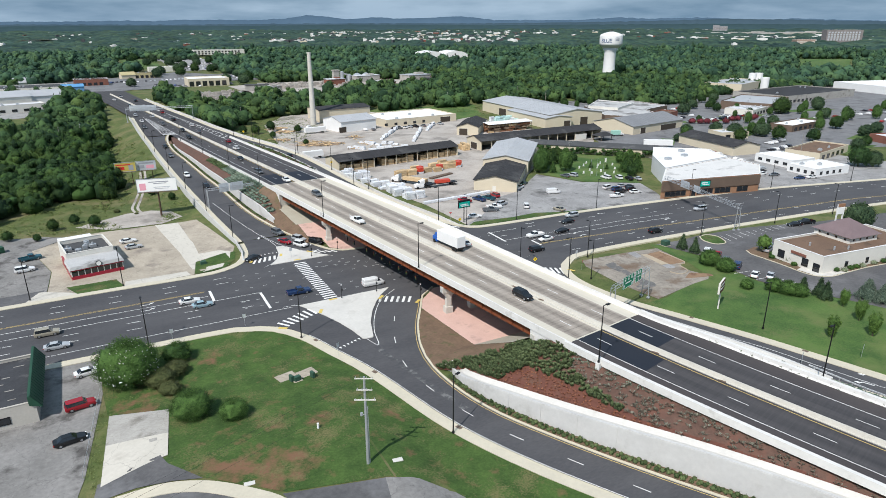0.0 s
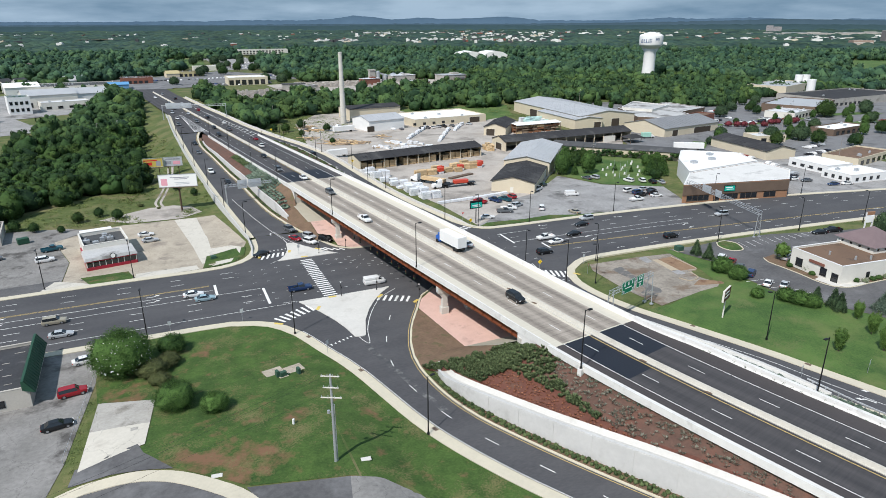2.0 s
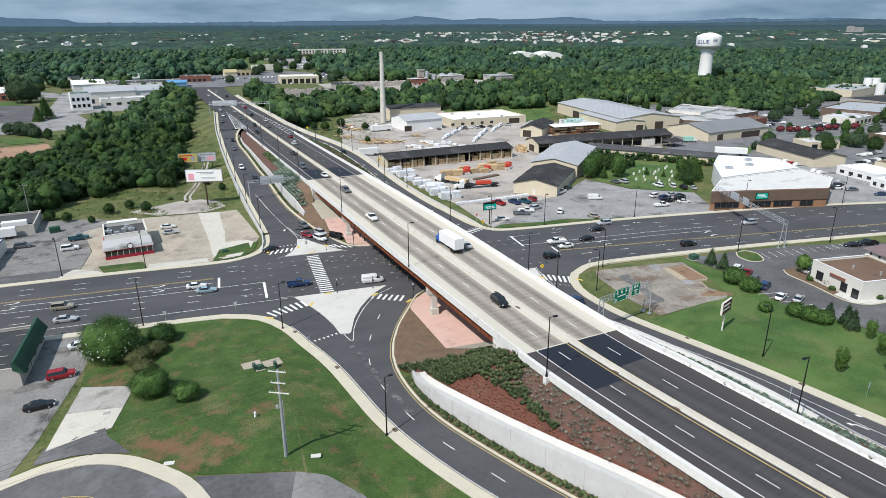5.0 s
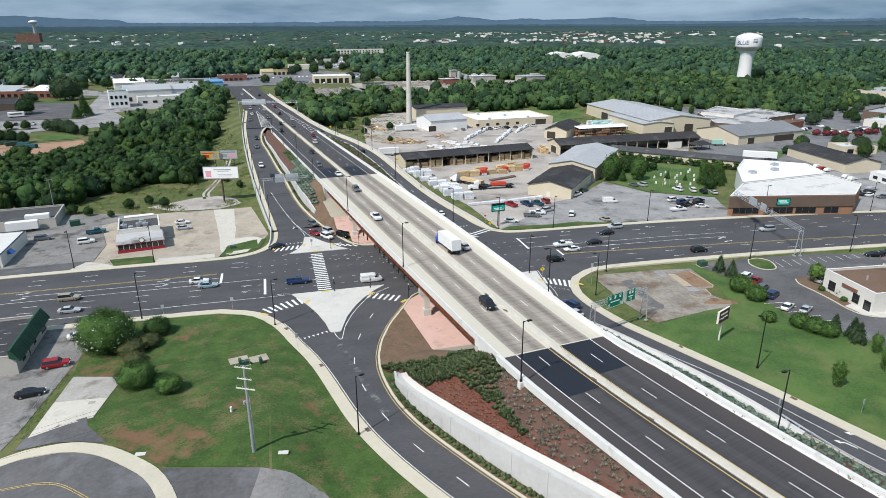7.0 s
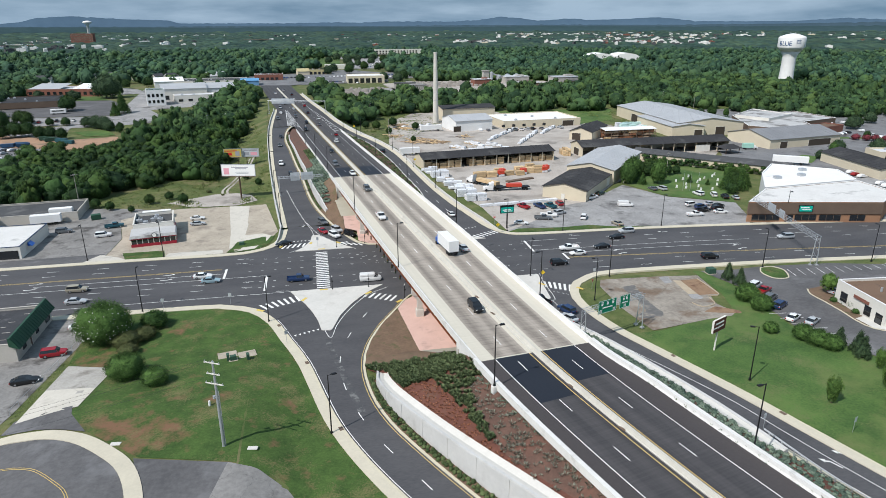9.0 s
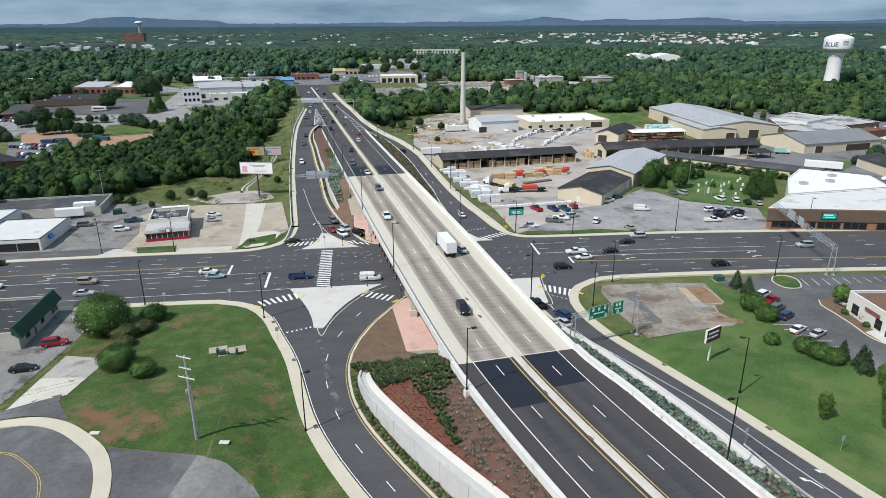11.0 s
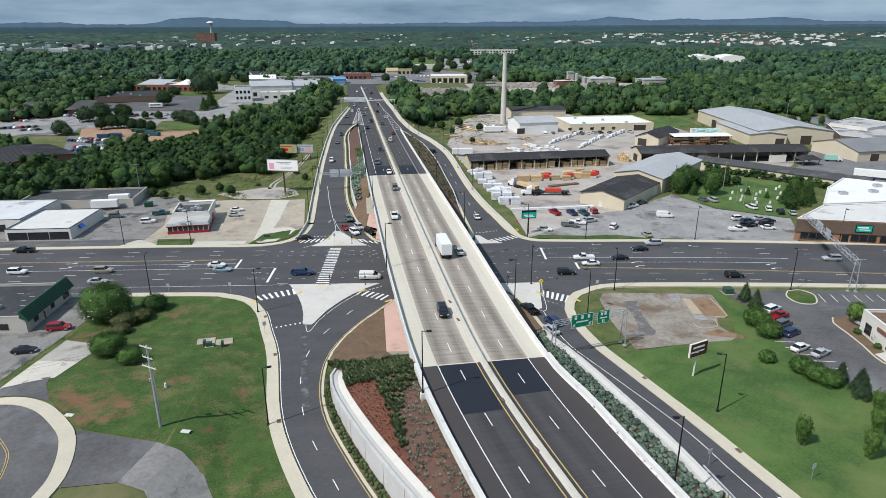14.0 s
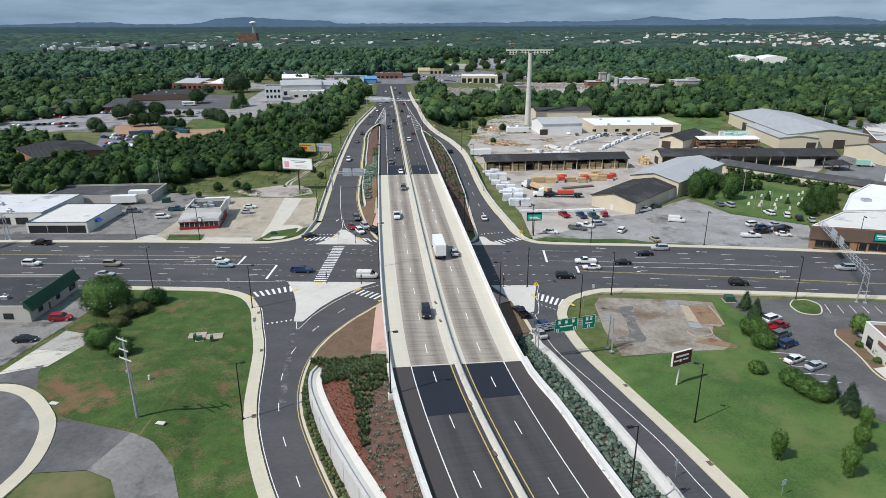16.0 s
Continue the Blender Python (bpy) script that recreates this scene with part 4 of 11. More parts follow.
def north_slope(g):
    g.sweep([[(56.5, 167.3, -0.2), (81, 167.3, -0.2)], [(56.5, 167.3, 0.14), (81, 167.3, 0.14)]] + [[(max(NWI(y) + 1.2, 49.3) if y > 180 else 52.8, y, h_n(y) + 0.02), (CX(y) + 12.5, y, h_n(y) + 0.02)] for y in np.arange(171, 192.1, 2.5)])


def north_slope_upper(g):
    g.sweep([[(48.6 - (y - 191) * 0.09, y, h_n(y) + 0.02), (CX(y) + 12.5, y, h_n(y) + 0.02)] for y in np.arange(191, 209.6, 2.5)])


pave("slope_paving_south", south_slope, PAVER, "pink stamped paving under the bridge")
pave("slope_paving_south_upper", south_slope_upper, SLOPE_CONC, "beige concrete slope paving below the abutment")
pave("slope_paving_north", north_slope, PAVER, "pink stamped paving sloping up under the bridge")
pave("slope_paving_north_upper", north_slope_upper, SLOPE_CONC, "beige concrete slope paving below the abutment")

# south-east bank and its wall
_sein = along([p for p in SE_IN if p.y < 126])
SET = smooth_table([(-90, 0.9), (40, 1.5), (50, 1.8), (57, 2.8), (64, 3.3), (70, 3.4), (92, 2.8), (104, 1.4), (110, 0.7), (120, 0.3)], 4, -88, 122)
sel = [Vector((_sein(y) - 0.8, y)) for y in np.arange(54, 108, 3.0)]
wall_line("wall_south_east", sel, 0, -0.55, lambda x, y: -0.4, lambda x, y: SET(y) + 0.3, WALL_WHITE, "white concrete retaining wall beside the signed ramp")


a, b = side(sel, -0.5), side(sel, -2.3)
g = Geo()
g.sweep([[(p.x, p.y, SET(p.y) + 0.22), ((p.x + q.x) / 2, (p.y + q.y) / 2, SET(p.y) + 0.08), (q.x, q.y, SET(p.y) + 0.3), (q.x, q.y, SET(p.y) - 0.2)] for p, q in zip(a, b) if p.y < 102])
obj("gutter_south_east", g, CONCRETE_LIGHT, label="pale concrete drainage gutter behind the wall", category="gutter", kind="structure")


def se_bank(y, f):
    xl = _sein(y) - 0.7 - 2.2 * S((105 - y) / 6) * S((y - 50) / 6)
    zl = SET(y)
    xh = hw(min(y, 90), east_half(y) + 0.6).x if y < 90 else CX(y) + 12.4
    zh = (1 - S((y - 84) / 6)) * (hw(y, east_half(y)).z - 0.2) + S((y - 84) / 6) * h_s(y)
    return Vector((xl + f * (xh - xl), y, zl + (zh - zl) * f))


grid_bank("bank_south_east", se_bank, np.arange(-60, 122.1, 2.0), 6, lambda x, y, f: 1 if y > 104 else (2 if y < 51 and f < 0.5 else 0), [MULCH, SOIL, MULCH_RED], "mulched bank planted with low junipers")

# north-west bank and its wall
NWT = smooth_table([(180, 0.4), (200, 1.6), (208, 4.2), (214, 4.8), (240, 5.4), (300, 6.9), (330, 7.2), (360, 7.6)], 2.5, 170, 362)
nwi = [Vector((NWI(y) + 2.0, y)) for y in np.arange(201, 334, 3.0)]
wall_line("wall_north_inner", nwi, 0, 0.5, lambda x, y: ZR(y) - 0.5, lambda x, y: NWT(y) + 0.25, WALL_WHITE, "white concrete retaining wall between exit ramp and highway")
g = Geo()
g.sweep([[(NWI(y) + 0.4, y, ZR(y) + 0.12), (NWI(y) + 2.1, y, ZR(y) + 0.25)] for y in np.arange(190, 345, 3.0)])
obj("planting_strip_north_west", g, SOIL, label="narrow planted strip at the foot of the wall", category="planting bed", kind="structure")


def nw_bank(y, f):
    t = S((y - 196) / 8)
    xl = (1 - t) * (NWI(max(y, 181)) + 0.6) + t * (NWI(y) + 2.5)
    zl = (1 - t) * (ZR(y) + 0.12) + t * NWT(y)
    xh = (1 - S((y - 204) / 7)) * (49.2 - max(0, y - 191) * 0.09) + S((y - 204) / 7) * hw(y, -HALF - 0.2).x
    zh = (1 - S((y - 206) / 6)) * h_n(y) + S((y - 206) / 6) * (ZH(y) - 0.2)
    return Vector((xl + f * (xh - xl), y, zl + (zh - zl) * f))


grid_bank("bank_north_west", nw_bank, np.arange(178, 354.1, 2.0), 6, lambda x, y, f: 1 if y < 204 or (y < 226 and f > 0.5) else 0, [MULCH, SOIL], "mulched planted bank beside the highway")


def ne_bank(y, f):
    xl = NEI(y) - 0.9
    zl = ZR(y) + 0.15 + 1.6 * S((y - 200) / 20) * S((330 - y) / 40)
    xh = hw(y, HALF + 0.2).x
    zh = (1 - S((y - 206) / 6)) * h_n(y) + S((y - 206) / 6) * (ZH(y) - 0.2)
    return Vector((xl + f * (xh - xl), y, zl + (zh - zl) * f))


grid_bank("bank_north_east", ne_bank, np.arange(178, 336.1, 2.0), 5, lambda x, y, f: 0, [MULCH], "mulched planted bank beside the entry ramp")
nei = [Vector((NEI(y) - 0.6, y)) for y in np.arange(203, 325, 3.0)]
wall_line("wall_north_east_inner", nei, 0, -0.4, lambda x, y: ZR(y) - 0.5, lambda x, y: ZR(y) + 0.4 + 1.6 * S((y - 200) / 20) * S((330 - y) / 40), WALL_WHITE, "low white concrete wall beside the entry ramp")

# ---- traffic islands ----
def island(name, pts, label, z=0.0, mat=CONCRETE_LIGHT):
    g = Geo()
    p = [(v.x, v.y) for v in curve(pts + [pts[0]], 1.5)[:-1]]
    g.prism(p, z - 0.2, z + 0.17)
    return obj(name, g, mat, label=label, category="traffic island", kind="structure")


def rounded(pts, r):
    """Corners of an outline cut back by r."""
    out = []
    for a, b, c in zip(pts[-1:] + pts[:-1], pts, pts[1:] + pts[:1]):
        a, b, c = Vector(a), Vector(b), Vector(c)
        for k in range(5):
            t = k / 4
            p0, p2 = b + (a - b).normalized() * r, b + (c - b).normalized() * r
            out.append((1 - t) ** 2 * p0 + 2 * t * (1 - t) * b + t * t * p2)
    return out


def island_poly(name, pts, r, label, mat=CONCRETE_LIGHT):
    g = Geo()
    g.prism([(v.x, v.y) for v in rounded(pts, r)], -0.2, 0.17)
    return obj(name, g, mat, label=label, category="traffic island", kind="structure")


island_poly("island_1", [(33.4, 135.2), (56.4, 135.2), (53, 132), (50.3, 128.7), (47.6, 124.5), (45, 119.2), (42.8, 112.0), (40.6, 112.4), (40.0, 117), (38.8, 122), (37, 127.4), (35.2, 131.6)], 0.5, "white concrete triangular traffic island")
island_poly("island_2", [(34.0, 165.0), (50.8, 165.0), (46.0, 170.5), (40.9, 179.2), (39.0, 179.2), (38.4, 173.5), (36.6, 168.6)], 0.5, "white concrete triangular traffic island")
island_poly("island_3", [(85.5, 133.8), (97, 134), (96, 128), (94.8, 118.4), (92.8, 117.4), (91.2, 121), (88.6, 127.5)], 0.5, "white concrete triangular traffic island")
island_poly("island_4", [(80.5, 165.2), (91.5, 165.5), (87, 168.5), (85.2, 173), (83.6, 173), (83.4, 168.3)], 0.5, "white concrete triangular traffic island")

# ---- lots, drives, lawns ----
def lot(name, poly, mat, label, lift=0.03, cell=6.0, category="parking lot", zf=None):
    g = Geo()
    drape(g, poly, lift, cell, zf)
    ob = obj(name, g, mat, label=label, category=category, kind="structure")
    bm = bmesh.new()
    bm.from_mesh(ob.data)
    bmesh.ops.remove_doubles(bm, verts=bm.verts, dist=0.002)
    for q in bm.faces:
        q.smooth = True
        if q.normal.z < 0:
            q.normal_flip()
    bm.to_mesh(ob.data)
    bm.free()
    return ob

# steel rail where the low wall ends
rail_line = curve([(_sein(y) - 0.75, y) for y in (58, 54, 50, 45, 38, 30, 20, 8, -6)], 1.0)
guard = thing("guardrail", rail_line[0].x, rail_line[0].y, 0, 0, "galvanised two-wave guardrail on steel posts", "guardrail")
ginv = guard.matrix_basis.inverted()
g = Geo()
rows = []
for p, q in zip(rail_line, normals(rail_line)):
    z = SET(p.y) + 0.1
    rows.append([(p.x + q.x * u, p.y + q.y * u, z + v) for u, v in ((0, 0.45), (0.07, 0.5), (0.07, 0.56), (0, 0.6), (0.07, 0.65), (0.07, 0.71), (0, 0.76), (-0.02, 0.76), (-0.02, 0.45))])
g.sweep(rows, 0, True, True)
ob = obj("rail", g, GALV, guard)
ob.matrix_parent_inverse = ginv
for p in rail_line[1::2]:
    g = Geo()
    g.box(p.x - 0.1, p.y, SET(p.y) - 0.3, 0.12, 0.16, 1.1)
    ob = obj("post", g, GALV, guard)
    ob.matrix_parent_inverse = ginv
lot("lot_diner", [(-19.5, 167.6), (14.5, 167.8), (26, 177.5), (28.4, 186), (22.5, 222), (-7, 222.6), (-16, 221), (-25, 212), (-19, 190)], CONCRETE_OLD, "worn concrete parking lot round the diner")
lot("lot_patch", [(15.2, 168.2), (24, 171), (26.5, 182), (20.5, 189), (17.8, 200), (16.6, 222), (9.5, 222.4), (13.4, 190)], APRON, "newer pale concrete strip across the diner lot", 0.045)
lot("lot_west", [(-140, 166.6), (-19.7, 167.6), (-19.2, 190), (-25, 212), (-15, 221), (-23, 226), (-59, 234), (-140, 236)], LOT_WARM, "cracked grey asphalt parking lot")
lot("lot_apron", [(-120, 166.4), (-20.5, 167.5), (-20.0, 178), (-44, 177), (-120, 176)], LOT_DARK, "dark asphalt apron beside the street", 0.05)
lot("apron_diner", [(-23.6, 167.0), (-21.1, 175.7), (-14.6, 170.3), (-11.8, 167.0)], APRON, "pale concrete crossing before the diner", 0.085, 3.0, category="apron")
lot("apron_diner", [(-2.2, 167.4), (-1.8, 171.9), (13.2, 172.0), (13.7, 167.6)], APRON, "pale concrete crossing before the diner lot", 0.085, 3.0, category="apron")
lot("verge_diner", [(14.6, 167.9), (22, 168.6), (26.2, 174), (27.6, 181.4), (22, 181.6), (16.4, 179.4)], GRASS, "small grass verge", 0.08, category="verge")
lot("verge_diner_front", [(-12.5, 167.5), (-2.0, 167.6), (-4, 176.4), (-15.5, 176.2)], GRASS, "small grass verge with a soil bed", 0.08, category="verge")
lot("gravel_track", [(-14, 232), (-6, 237), (2, 242), (10, 242), (16, 237), (19, 229), (12, 223.4), (-4, 224)], YARD, "bare gravel track below the billboards", 0.05, category="track")
g = Geo()
for o in (-0.9, 0.9):
    strip(g, curve([(6, 240), (5, 248), (6.5, 258), (8.5, 270), (10.5, 284), (11.5, 300)], 2.0), o - 0.45, o + 0.45, 0.06, gz)
obj("wheel_tracks", g, YARD, label="two bare wheel tracks worn through the grass", category="track", kind="structure")
lot("dirt_yard", [(-152, 404), (-141, 411), (-120, 402), (-104, 392), (-74, 397), (-62, 366), (-93, 364), (-140, 378)], RED_DIRT, "bare red dirt yard with containers", 0.08, category="yard")
lot("yard_lumber", [(97.5, 169.5), (100, 172), (99, 200), (93, 235), (90, 265), (84, 300), (81, 330), (86, 372), (92, 420), (112, 448), (180, 448), (180, 428), (214, 426), (214, 412), (228, 412), (232, 372), (232, 330), (250, 318), (256, 290), (232, 262), (205, 262), (160, 222), (140, 199), (128, 190), (118, 178)], YARD, "dusty gravel lumber yard", 0.04)
lot("lot_north_east", [(99.5, 170.4), (110, 168.5), (142, 166.9), (181, 163.4), (186, 172), (192, 187), (172, 200), (164, 221), (140, 200), (128, 196), (112, 180)], LOT, "weathered grey asphalt parking lot", 0.07)
lot("verge_north_east", [(99.5, 170.0), (110, 168.4), (142, 166.9), (150, 166.6), (136, 168.6), (128, 172.0), (118, 171.4), (104, 173)], GRASS, "grass verge along the pavement", 0.10, category="verge")
lot("lawn_mill", [(212, 430), (214, 384), (232, 392), (244, 398), (252.5, 417), (264, 442), (258, 448), (226, 446), (172, 448), (180, 432)], LAWN, "mown green lawn behind the mill", 0.06, 8.0, "lawn")
lot("lawn_cemetery", [(166, 221), (173, 200.5), (192, 187.5), (200, 200), (214, 222), (236, 243), (214, 256), (194, 262)], LAWN, "mown graveyard lawn", 0.06, category="lawn")
lot("lot_east", [(222, 157), (236, 154.6), (262, 149), (300, 138), (330, 150), (320, 190), (270, 215), (240, 200), (232, 184)], LOT, "grey parking lot", 0.06)
lot("lot_north_east_far", [(232, 200), (262, 215), (330, 200), (420, 215), (420, 330), (300, 325), (258, 290), (236, 262)], LOT_MID, "grey asphalt yard between sheds", 0.05)
lot("lot_far_east", [(300, 330), (460, 335), (470, 420), (330, 430), (306, 380)], LOT_MID, "parking lot beyond the warehouse", 0.06)
lot("lot_business", [(238, 262), (262, 216), (330, 197), (420, 168), (560, 150), (700, 250), (700, 415), (560, 440), (470, 425), (330, 430), (290, 380), (300, 330), (258, 300)], LOT_MID, "grey asphalt lots between the business buildings", 0.03, 12.0)
for x0, y0, w, d, a in ((330, 246, 34, 8, 20), (372, 262, 40, 8, -10), (404, 300, 44, 7, -12), (300, 262, 22, 8, 30), (352, 298, 60, 6, -14), (432, 268, 40, 8, 10), (470, 300, 50, 10, -10), (276, 252, 20, 8, 40), (395, 212, 46, 8, 16), (345, 190, 40, 10, 12), (300, 402, 60, 26, 5)):
    ca, sa = math.cos(radians(a)), math.sin(radians(a))
    lot("verge_business", [(x0 + u * ca - v * sa, y0 + u * sa + v * ca) for u, v in ((-w / 2, -d / 2), (w / 2, -d / 2), (w / 2, d / 2), (-w / 2, d / 2))], LAWN, "grass verge between the business lots", 0.12, 12.0, "verge")
lot("lot_bank", [(140, 127.4), (150, 126.6), (158, 127.2), (178, 125.6), (205, 118.5), (240, 113), (250, 40), (170, 58), (150, 66), (144.5, 80), (140.5, 93), (142, 104), (144.5, 112)], LOT_DARK, "dark asphalt car park round the bank", 0.03)
lot("pad_south_east", [(109.4, 123.0), (111.4, 127.0), (127.0, 126.2), (137.5, 124.7), (135.9, 112.7), (132.9, 111.7), (131.7, 107.5), (133.1, 102.4), (130.9, 100.7), (124.9, 100.2), (109.9, 97.4), (108.9, 109.8)], PAD, "stained bare concrete slab of a cleared site", 0.05, category="slab")
lot("lawn_south_east", [(112.2, 97.0), (122, 100.2), (133.5, 103.6), (136.6, 113), (138, 128), (140, 127.3), (144, 112), (141.5, 104), (140, 93), (144, 80), (150, 66), (170, 57), (200, 20), (190, -20)] + [(p.x, p.y) for p in side(SE_OUT, 2.0) if -22 < p.y < 98][::-1], LAWN, "mown green lawn", 0.02, 4.0, category="lawn")
lot("lawn_south_west", [p for p in side(SW_OUT, 2.1) if p.x > -9 and p.y > 40] + [Vector((48, 40)), Vector((40.5, 53)), Vector((34.8, 63)), Vector((27, 67.8)), Vector((13.5, 71.5)), Vector((4, 80)), Vector((-4.4, 84)), Vector((0.3, 88.4)), Vector((1.8, 103.4)), Vector((-7.6, 106.8)), Vector((-8.2, 115)), Vector((-8.6, 128))], GRASS, "rough grass plot with bare red patches", 0.02, 3.0, category="lawn")
lot("slab_west", [(-9.0, 86.9), (0.2, 88.4), (1.7, 103.4), (-7.4, 106.6)], SLAB_GREY, "broken pale concrete slab", 0.05, 3.0, category="slab")
lot("slab_west_newer", [(-9.0, 86.95), (0.2, 88.45), (0.9, 95.2), (-8.1, 97.4)], APRON, "smoother pale end of the concrete slab", 0.062, 3.0, category="slab")
lot("drive_dark", [(13.0, 71.3), (26.6, 67.7), (24.6, 58.8), (17.1, 58.0)], LOT_DARK, "dark asphalt driveway", 0.05, 3.0, category="drive")
lot("drive_west", [(-4.6, 83.0), (4, 79.8), (0, 86), (-0.8, 89.0), (-9.4, 87.8), (-10, 84)], LOT_DARK, "dark asphalt driveway", 0.05, 3.0, category="drive")
lot("drive_grey", [(26.6, 67.7), (31, 66), (35, 62.6), (40.2, 53.4), (44, 40), (30, 36), (31.8, 53), (29, 57), (24.6, 58.8)], LOT_WARM, "grey weathered asphalt driveway", 0.05, 3.0, category="drive")
lot("lot_west_south", [(-140, 129.2), (-8.4, 129.2), (-8.2, 115), (-11, 90.6), (-14, 78), (-140, 70)], LOT_WARM, "grey asphalt car park beside the green-roofed shop", 0.03, 4.0)
# curved side street with its pale kerb
arc = curve([(-30, 76), (-12, 82.6), (-4.3, 82.2), (3.8, 79.2), (10, 74), (13.6, 69.5), (16.2, 63), (16.9, 57), (15, 48), (8, 38)], 1.5)
lot("road_side", [p for p in side(arc, 2.2)] + [Vector((-30, 30))], LOT_DARK, "grey asphalt side street curving away", 0.06, 3.0, "road")
g = Geo()
raised(g, arc, 0.0, 2.3, 0.16, gz)
obj("pavement_side", g, WALK, label="pale curved kerb and pavement", category="pavement", kind="structure")
g = Geo()
strip(g, arc, 8.62, 8.72, 0.1, gz)
strip(g, arc, 8.92, 9.02, 0.1, gz)
obj("road_marking_side", g, PAINT_YELLOW, label="double yellow centre line", category="road marking", kind="structure")

# ---- road markings ----
def mark(name, geo, mat=None, label="white painted road lines"):
    return obj(name, geo, mat or PAINT_WHITE, label=label, category="road marking", kind="structure")


def bar(geo, a, b, w, z=0.015):
    d = Vector((b[0] - a[0], b[1] - a[1]))
    n = Vector((-d.y, d.x)).normalized() * (w / 2)
    za, zb = (zstreet(*a[:2]), zstreet(*b[:2]))
    geo.add([(a[0] - n.x, a[1] - n.y, za + z), (b[0] - n.x, b[1] - n.y, zb + z), (b[0] + n.x, b[1] + n.y, zb + z), (a[0] + n.x, a[1] + n.y, za + z)], [(0, 1, 2, 3)])


def dashes(geo, pts, w, dash, gap, phase=0.0):
    pts = curve(pts, 2.0)
    acc = -phase
    for a, b in zip(pts, pts[1:]):
        length = (b - a).length
        t = 0.0
        while t < length - 1e-6:
            cyc = (acc + t) % (dash + gap)
            if cyc < dash:
                e = min(length, t + dash - cyc)
                bar(geo, a + (b - a) * (t / length), a + (b - a) * (e / length), w)
                t = e
            else:
                t = min(length, t + dash + gap - cyc)
            t += 1e-6
        acc += length


def YC(x):
    """The cross street's shift off its straight western line."""
    return float(np.interp(x, [-260, -60, 40, 107, 149, 186, 245, 286, 330], [-1.5, 0, 0, 0, -1.6, -4.6, -10.5, -19, -31]))


def lane(y, x0, x1, step=8.0):
    n = max(1, int(abs(x1 - x0) / step))
    return [(x0 + (x1 - x0) * i / n, y + YC(x0 + (x1 - x0) * i / n)) for i in range(n + 1)]


g = Geo()
for y in (154.1, 154.5):
    for a, b in zip(lane(y, -250, 15), lane(y, -250, 15)[1:]):
        bar(g, a, b, 0.14)
for y in (144.4, 144.8):
    L = lane(y, 110, 320)
    L = [(x, yy + float(np.interp(x, [110, 149, 186, 260], [0.2, -1.9, -2.9, -4.0]))) for x, yy in L]
    for a, b in zip(L, L[1:]):
        bar(g, a, b, 0.14)
mark("road_marking_centre", g, PAINT_YELLOW, "double yellow centre lines")
g = Geo()
for y, x0, x1 in ((151.1, -30, 15.5), (147.5, -42, 27), (135.3, -60, 32)):
    for a, b in zip(lane(y, x0, x1), lane(y, x0, x1)[1:]):
        bar(g, a, b, 0.15)
for y, x0, x1 in ((148.6, 110, 165), (152.2, 102, 170), (160.6, 101, 112)):
    for a, b in zip(lane(y, x0, x1), lane(y, x0, x1)[1:]):
        bar(g, a, b, 0.15)
mark("road_marking_solid", g)
g = Geo()
for y, x0, x1, ph in ((158.0, -250, 30, 0), (161.6, -250, 30, 0), (144.0, -250, 24, 3), (140.3, -250, 24, 3), (151.2, -250, -34, 0), (147.5, -250, -46, 0),
                      (140.3, 112, 320, 3), (136.0, 112, 320, 3), (156.2, 103, 320, 0), (160.4, 116, 320, 0), (152.2, 176, 320, 0)):
    dashes(g, lane(y, x0, x1, 20), 0.15, 3.05, 9.15, ph)
mark("road_marking_dashed", g)
g = Geo()
for y0, y1 in ((160.6, 158.5), (157.0, 154.3), (151.6, 148.5), (143.6, 141.8), (139.6, 137.4)):
    dashes(g, [(22, y0), (60, y0 - 0.2), (82, y1), (101, y1)], 0.11, 0.9, 2.5)
for pts in ([(42, 158.8), (52, 155.8), (62, 148.5), (66, 143)], [(46.5, 161), (55, 157.2), (63, 150.5), (68, 144)]):
    dashes(g, pts, 0.13, 0.7, 1.9)
mark("road_marking_dotted", g, None, "dotted white turning guide lines")
g = Geo()
bar(g, (16.3, 147.3), (16.3, 154.4), 0.62)
bar(g, (27.2, 137.1), (27.2, 147.4), 0.62)
bar(g, (101.9, 151.2), (102.1, 161.0), 0.62)
bar(g, (109.4, 143.4), (109.5, 148.2), 0.62)
bar(g, (49.5, 171.2), (42.6, 168.2), 0.5)
mark("road_marking_stop_bars", g, None, "broad white stop bars")


def ladder(geo, a0, a1, b0, b1, n, w=0.6):
    """Crossing bars from the line a0-a1 to the line b0-b1."""
    for i in range(n):
        t = (i + 0.5) / n
        bar(geo, (a0[0] + t * (a1[0] - a0[0]), a0[1] + t * (a1[1] - a0[1])), (b0[0] + t * (b1[0] - b0[0]), b0[1] + t * (b1[1] - b0[1])), w)


